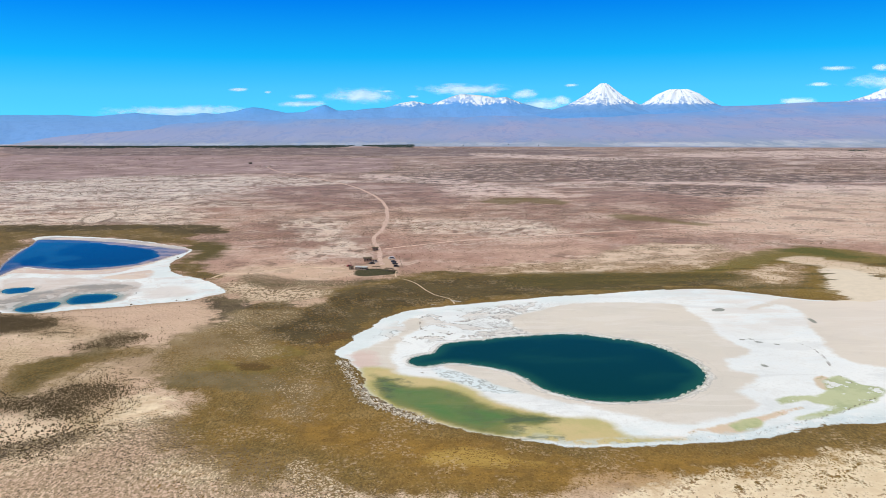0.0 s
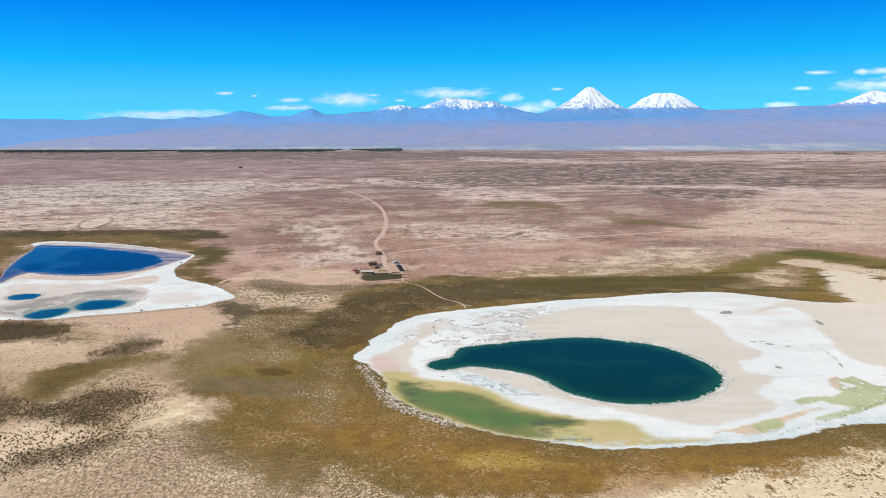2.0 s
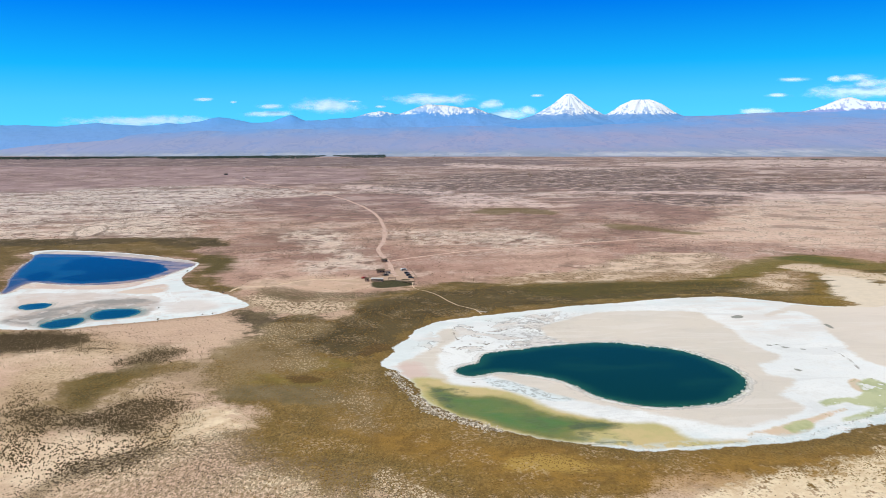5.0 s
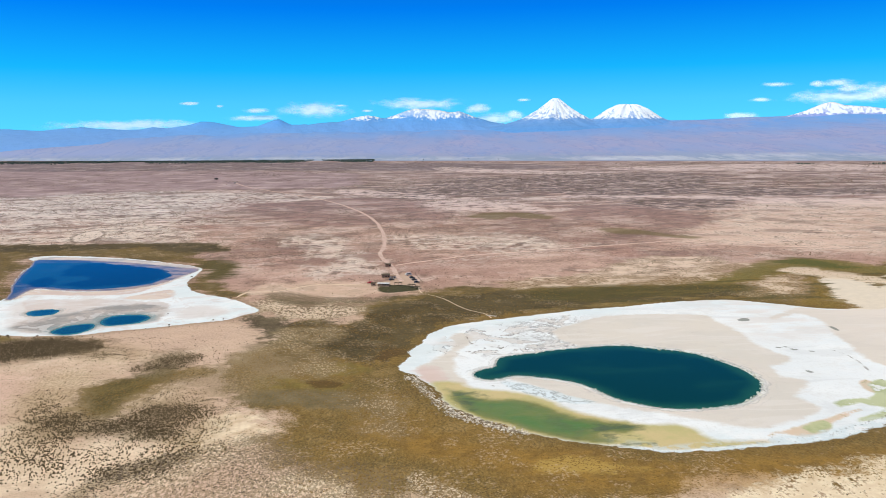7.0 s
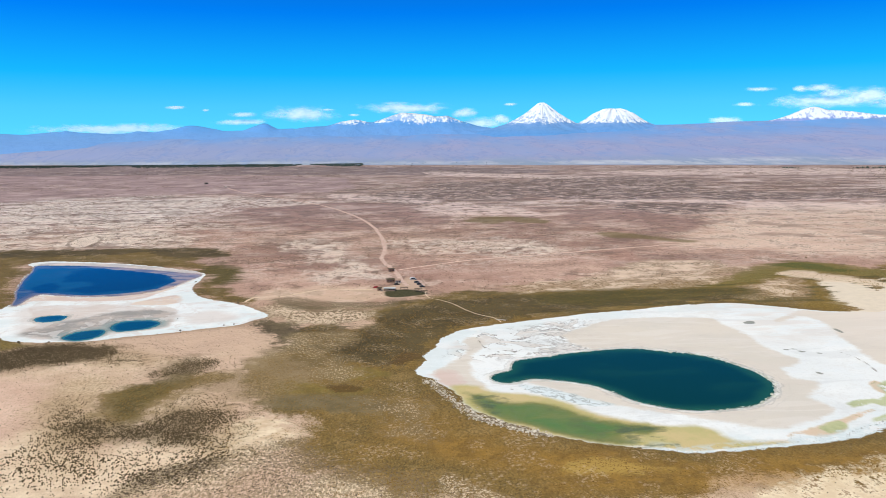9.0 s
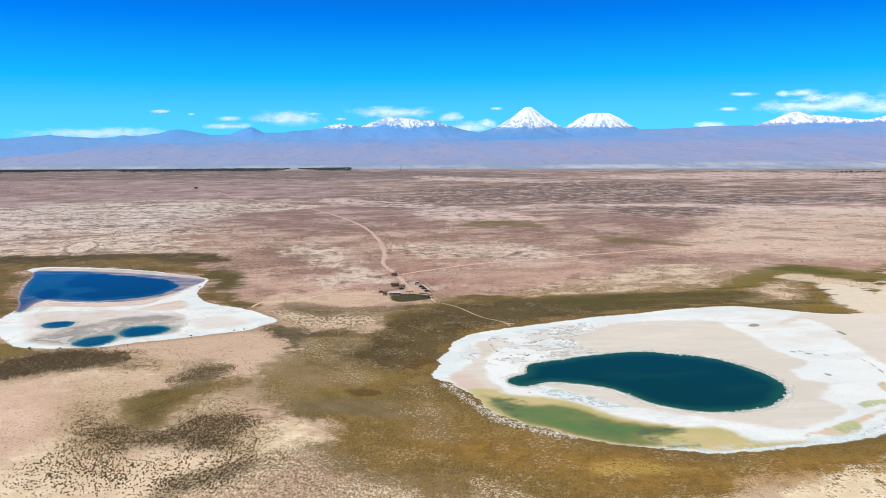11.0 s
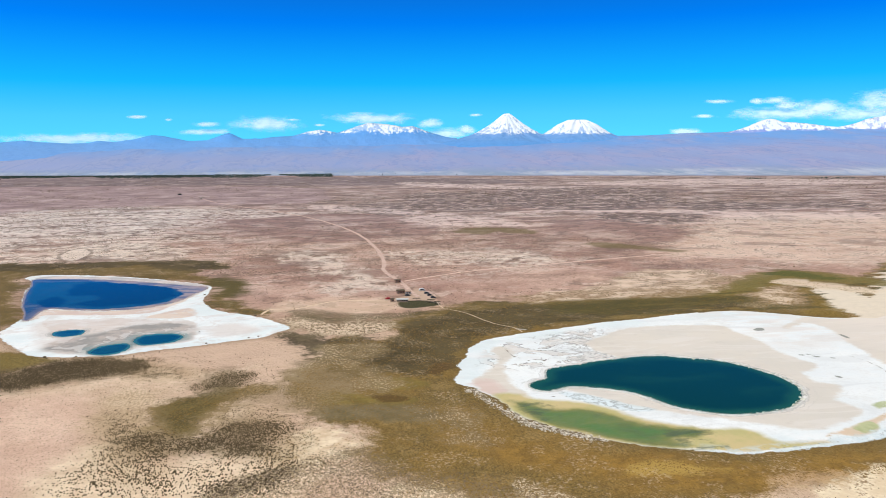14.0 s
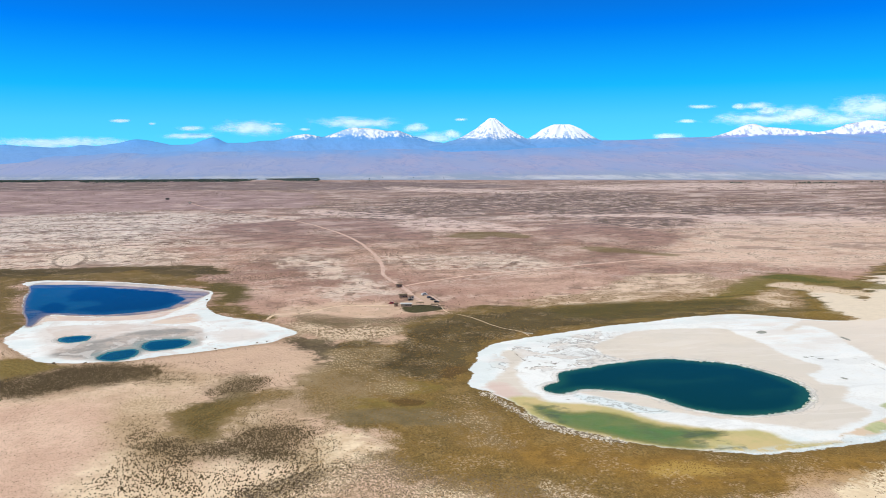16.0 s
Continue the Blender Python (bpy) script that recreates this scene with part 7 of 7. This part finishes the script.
def shelter(m, w, d, h, label, roof=None, group=""):
    """An open sun shade: posts, beams and a slatted roof."""
    ob = thing("sun_shelter", m, label, "shelter", group)
    nx = max(2, int(w / 2.5) + 1)
    for i in range(nx):
        for y in (-d / 2, d / 2):
            x = -w / 2 + w * i / (nx - 1)
            part("post", tube(bmesh.new(), 0.08, h, Matrix.Translation((x, y, h / 2)), 8), TIMBER, ob)
    for y in (-d / 2, d / 2):
        box_part("beam", (-w / 2 - 0.2, y - 0.07, h, w / 2 + 0.2, y + 0.07, h + 0.14), TIMBER, ob)
    k = int(w / 0.42)
    for i in range(k):
        x = -w / 2 + w * i / (k - 1)
        box_part("roof_slat", (x - 0.17, -d / 2 - 0.35, h + 0.145, x + 0.17, d / 2 + 0.35, h + 0.2), roof or ROOF_DARK, ob)
    return ob


def car(m, paint, label, kind="suv"):
    """A car or van: body, cabin glass, bumpers, lamps, four wheels."""
    ob = thing("parked_car" if kind == "suv" else "parked_van", m, label, "car" if kind == "suv" else "van", "vehicles on the parking ground")
    long, wide, high = (4.5, 1.8, 1.72) if kind == "suv" else (5.6, 2.0, 2.3)
    bm = bmesh.new()
    hood = 0.95 if kind == "suv" else 1.15
    side = [(-long / 2, 0.35), (-long / 2, 0.98), (-long / 2 + 0.15, high - 0.1), (-long / 2 + 0.5, high), (long * 0.12 if kind == "suv" else long * 0.25, high),
            (long * 0.27 if kind == "suv" else long * 0.38, hood + 0.05), (long / 2 - 0.15, hood - 0.08), (long / 2, 0.7), (long / 2, 0.35)]
    rings = []
    for y, s in ((-wide / 2, 1.0), (wide / 2, 1.0)):
        ring = []
        for x, z in side:
            inset = 0.16 * max(0, (z - 0.95)) / 0.8
            ring.append(bm.verts.new((x, y - math.copysign(inset, y), z)))
        rings.append(ring)
    bm.faces.new(rings[0])
    bm.faces.new(rings[1][::-1])
    n = len(side)
    for i in range(n):
        bm.faces.new((rings[0][i], rings[1][i], rings[1][(i + 1) % n], rings[0][(i + 1) % n])[::-1])
    bmesh.ops.recalc_face_normals(bm, faces=bm.faces)
    bmesh.ops.bevel(bm, geom=list(bm.edges), offset=0.05, segments=2, affect="EDGES")
    part("body", bm, paint, ob, smooth=True)
    xf, xr = (long * 0.27, long * 0.12) if kind == "suv" else (long * 0.38, long * 0.25)
    bm = bmesh.new()
    q = [bm.verts.new(v) for v in ((xr + 0.06, -wide / 2 + 0.24, high - 0.05), (xr + 0.06, wide / 2 - 0.24, high - 0.05), (xf + 0.05, wide / 2 - 0.14, hood + 0.12), (xf + 0.05, -wide / 2 + 0.14, hood + 0.12))]
    bm.faces.new(q)
    bmesh.ops.solidify(bm, geom=list(bm.faces), thickness=0.04)
    part("windscreen", bm, GLASS, ob)
    for y in (-1, 1):
        box_part("side_window", (-long / 2 + 0.35, y * (wide / 2 - 0.09) - 0.05, 1.05, xr - 0.1, y * (wide / 2 - 0.09) + 0.05, high - 0.22), GLASS, ob, bevel=0.02)
        box_part("headlight", (long / 2 - 0.1, y * 0.62 - 0.16, 0.66, long / 2 + 0.02, y * 0.62 + 0.16, 0.82), LAMP, ob, bevel=0.02)
        box_part("mirror", (xf - 0.15, y * (wide / 2 + 0.08) - 0.1, 1.0, xf, y * (wide / 2 + 0.08) + 0.1, 1.15), paint, ob, bevel=0.02)
    box_part("bumper", (long / 2 - 0.05, -wide / 2 + 0.1, 0.32, long / 2 + 0.07, wide / 2 - 0.1, 0.55), DARK, ob, bevel=0.02)
    box_part("bumper", (-long / 2 - 0.07, -wide / 2 + 0.1, 0.32, -long / 2 + 0.05, wide / 2 - 0.1, 0.55), DARK, ob, bevel=0.02)
    for x in (-long * 0.31, long * 0.32):
        for y in (-1, 1):
            w = Matrix.Translation((x, y * (wide / 2 - 0.1), 0.35)) @ Matrix.Rotation(math.pi / 2, 4, "X")
            wheel = part("wheel", tube(bmesh.new(), 0.35, 0.24, w, 18), TYRE, ob, smooth=False)
            part("wheel_rim", tube(bmesh.new(), 0.2, 0.27, w, 12), STEEL, wheel)
    return ob


def floor_at(x, y):
    return float(ground_z(np.array([[x, y]], float))[0])


def at(x, y, rz=0.0, lift=0.0):
    return pose(x, y, floor_at(x, y) + lift, 0, 0, rz)


def fence(a, b, label):
    """A low rail fence of posts and two rails."""
    a, b = np.array(a, float), np.array(b, float)
    n = max(2, int(np.hypot(*(b - a)) / 2.4) + 1)
    turn = math.degrees(math.atan2(b[1] - a[1], b[0] - a[0]))
    ob = thing("rail_fence", at(a[0], a[1], turn), label, "fence")
    long = float(np.hypot(*(b - a)))
    for i in range(n):
        x = long * i / (n - 1)
        part("post", tube(bmesh.new(), 0.07, 1.3, Matrix.Translation((x, 0, 0.45)), 6), TIMBER, ob)
    for z in (0.5, 0.95):
        box_part("rail", (0, -0.04, z - 0.05, long, 0.04, z + 0.05), TIMBER, ob)


def bench(m, label):
    ob = thing("viewing_bench", m, label, "bench", "benches at the lagoon end of the path")
    for y in (-0.22, 0.0, 0.22):
        box_part("seat_plank", (-1.5, y - 0.1, 0.42, 1.5, y + 0.1, 0.48), WALL_WHITE, ob, bevel=0.01)
    for x in (-1.2, 1.2):
        box_part("leg", (x - 0.08, -0.28, -0.1, x + 0.08, 0.28, 0.42), TIMBER, ob)


def deck(m, w, d, label):
    """A plank landing on short piles."""
    ob = thing("plank_deck", m, label, "deck")
    k = int(w / 0.3)
    for i in range(k):
        x = -w / 2 + w * (i + 0.5) / k
        box_part("plank", (x - 0.135, -d / 2, 0.18, x + 0.135, d / 2, 0.23), WALL_WHITE, ob)
    for x in (-w / 2 + 0.2, w / 2 - 0.2):
        for y in (-d / 2 + 0.2, d / 2 - 0.2):
            part("pile", tube(bmesh.new(), 0.08, 0.6, Matrix.Translation((x, y, -0.1)), 6), TIMBER, ob)


hut("long_hut", at(-65.1, 590.5, -12), 9.2, 3.6, 2.3, WALL_MUD, ROOF_PALE, "long low mud hut with a pale metal roof", 2, 3)
hut("small_hut", at(-73.4, 592.0, -10), 3.0, 3.0, 2.4, WALL_MUD, ROOF_DARK, "small dark mud hut beside a white hut", 1, 1)
hut("thatched_hut", at(-63.5, 626.0, 8), 6.5, 4.5, 2.6, WALL_MUD, ROOF_DARK, "brown mud hut with a dark thatched roof", 1, 2)
hut("service_hut", at(-57.2, 621.0, 5), 4.2, 3.2, 2.4, WALL_WHITE, WALL_MUD, "pale service hut with a flat brown roof", 1, 1)
hut("gate_hut", at(-61.5, 677.0, 15), 5.0, 3.4, 2.5, WALL_MUD, ROOF_DARK, "lone mud hut beside the dirt road", 1, 1)
shelter(at(-42.5, 582.5, -20), 6.0, 3.2, 2.4, "open timber sun shelter beside the parking ground")
shelter(at(-38.2, 575.5, -25), 5.0, 3.0, 2.3, "slatted timber shelter at the start of the footpath")
shelter(at(-53.3, 591.5, -6), 6.0, 2.2, 2.2, "narrow timber shade in front of the dark yard")
car(at(-76.4, 603.0, 160), RED_PAINT, "dark red car parked alone on pale ground")
car(at(-43.6, 633.4, 20), WHITE_PAINT, "white van parked at the edge of the car park", "van")
car(at(-41.1, 620.3, 15), DARK_PAINT, "dark car parked in line behind a white van")
car(at(-39.5, 611.4, 22), DARK_PAINT, "dark car parked close to the lagoon footpath")
car(at(-37.9, 601.5, 12), DARK_PAINT, "dark car parked at the edge of the car park")
car(at(-58.5, 613.0, 15), DARK_PAINT, "dark car parked beside the service hut")
fence((-33.0, 600.0), (-38.0, 640.0), "low timber rail fence along the parking ground")
fence((-48.0, 588.0), (-38.5, 578.5), "low timber rail fence beside the shelters")
bench(at(-6.5, 473.5, 8), "pale plank bench on dark grass by the salt")
deck(at(8.2, 482.8, -30), 7.0, 2.4, "pale plank landing where the footpath meets the salt")

BOULDERS = [(-299.7, 467.3, 1.5), (-280.6, 464.8, 1.2), (-205.1, 483.4, 1.1), (-232.7, 652.6, 1.3), (-180.7, 560.7, 1.4), (-179.0, 493.7, 0.9), (-172.7, 495.5, 0.9), (-214.9, 516.5, 0.8), (-251.3, 459.7, 0.8)]


def boulder(m, size, seed):
    """A rough dark stone at the salt's border."""
    rng = np.random.RandomState(seed)
    bm = bmesh.new()
    bmesh.ops.create_icosphere(bm, subdivisions=2, radius=size)
    for v in bm.verts:
        v.co *= 1 + rng.uniform(-0.18, 0.18)
        v.co.z = v.co.z * 0.65 + size * 0.3
    ob = part("boulder", bm, STONE)
    ob.matrix_world = m
    tagged(ob, "dark rough boulder at the border of white salt", "boulder", "boulders along the western salt")


STONE = plain_material("dark_stone", (0.085, 0.065, 0.045), (0.15, 0.115, 0.08), 2.0, 0.9, 0.15)
for k, (x, y, r) in enumerate(BOULDERS):
    boulder(at(x, y, 40 * k), r * 0.65, k + 3)

hut("far_hut", at(-509.5, 2020.0, 20), 9.0, 6.0, 3.2, DARK_PAINT, ROOF_DARK, "lone dark hut far out on the plain", 1, 1)
hut("road_post", at(-428.7, 1854.0, 10), 4.0, 3.0, 3.0, WALL_WHITE, ROOF_GREY, "small white post beside the far road", 1, 1)
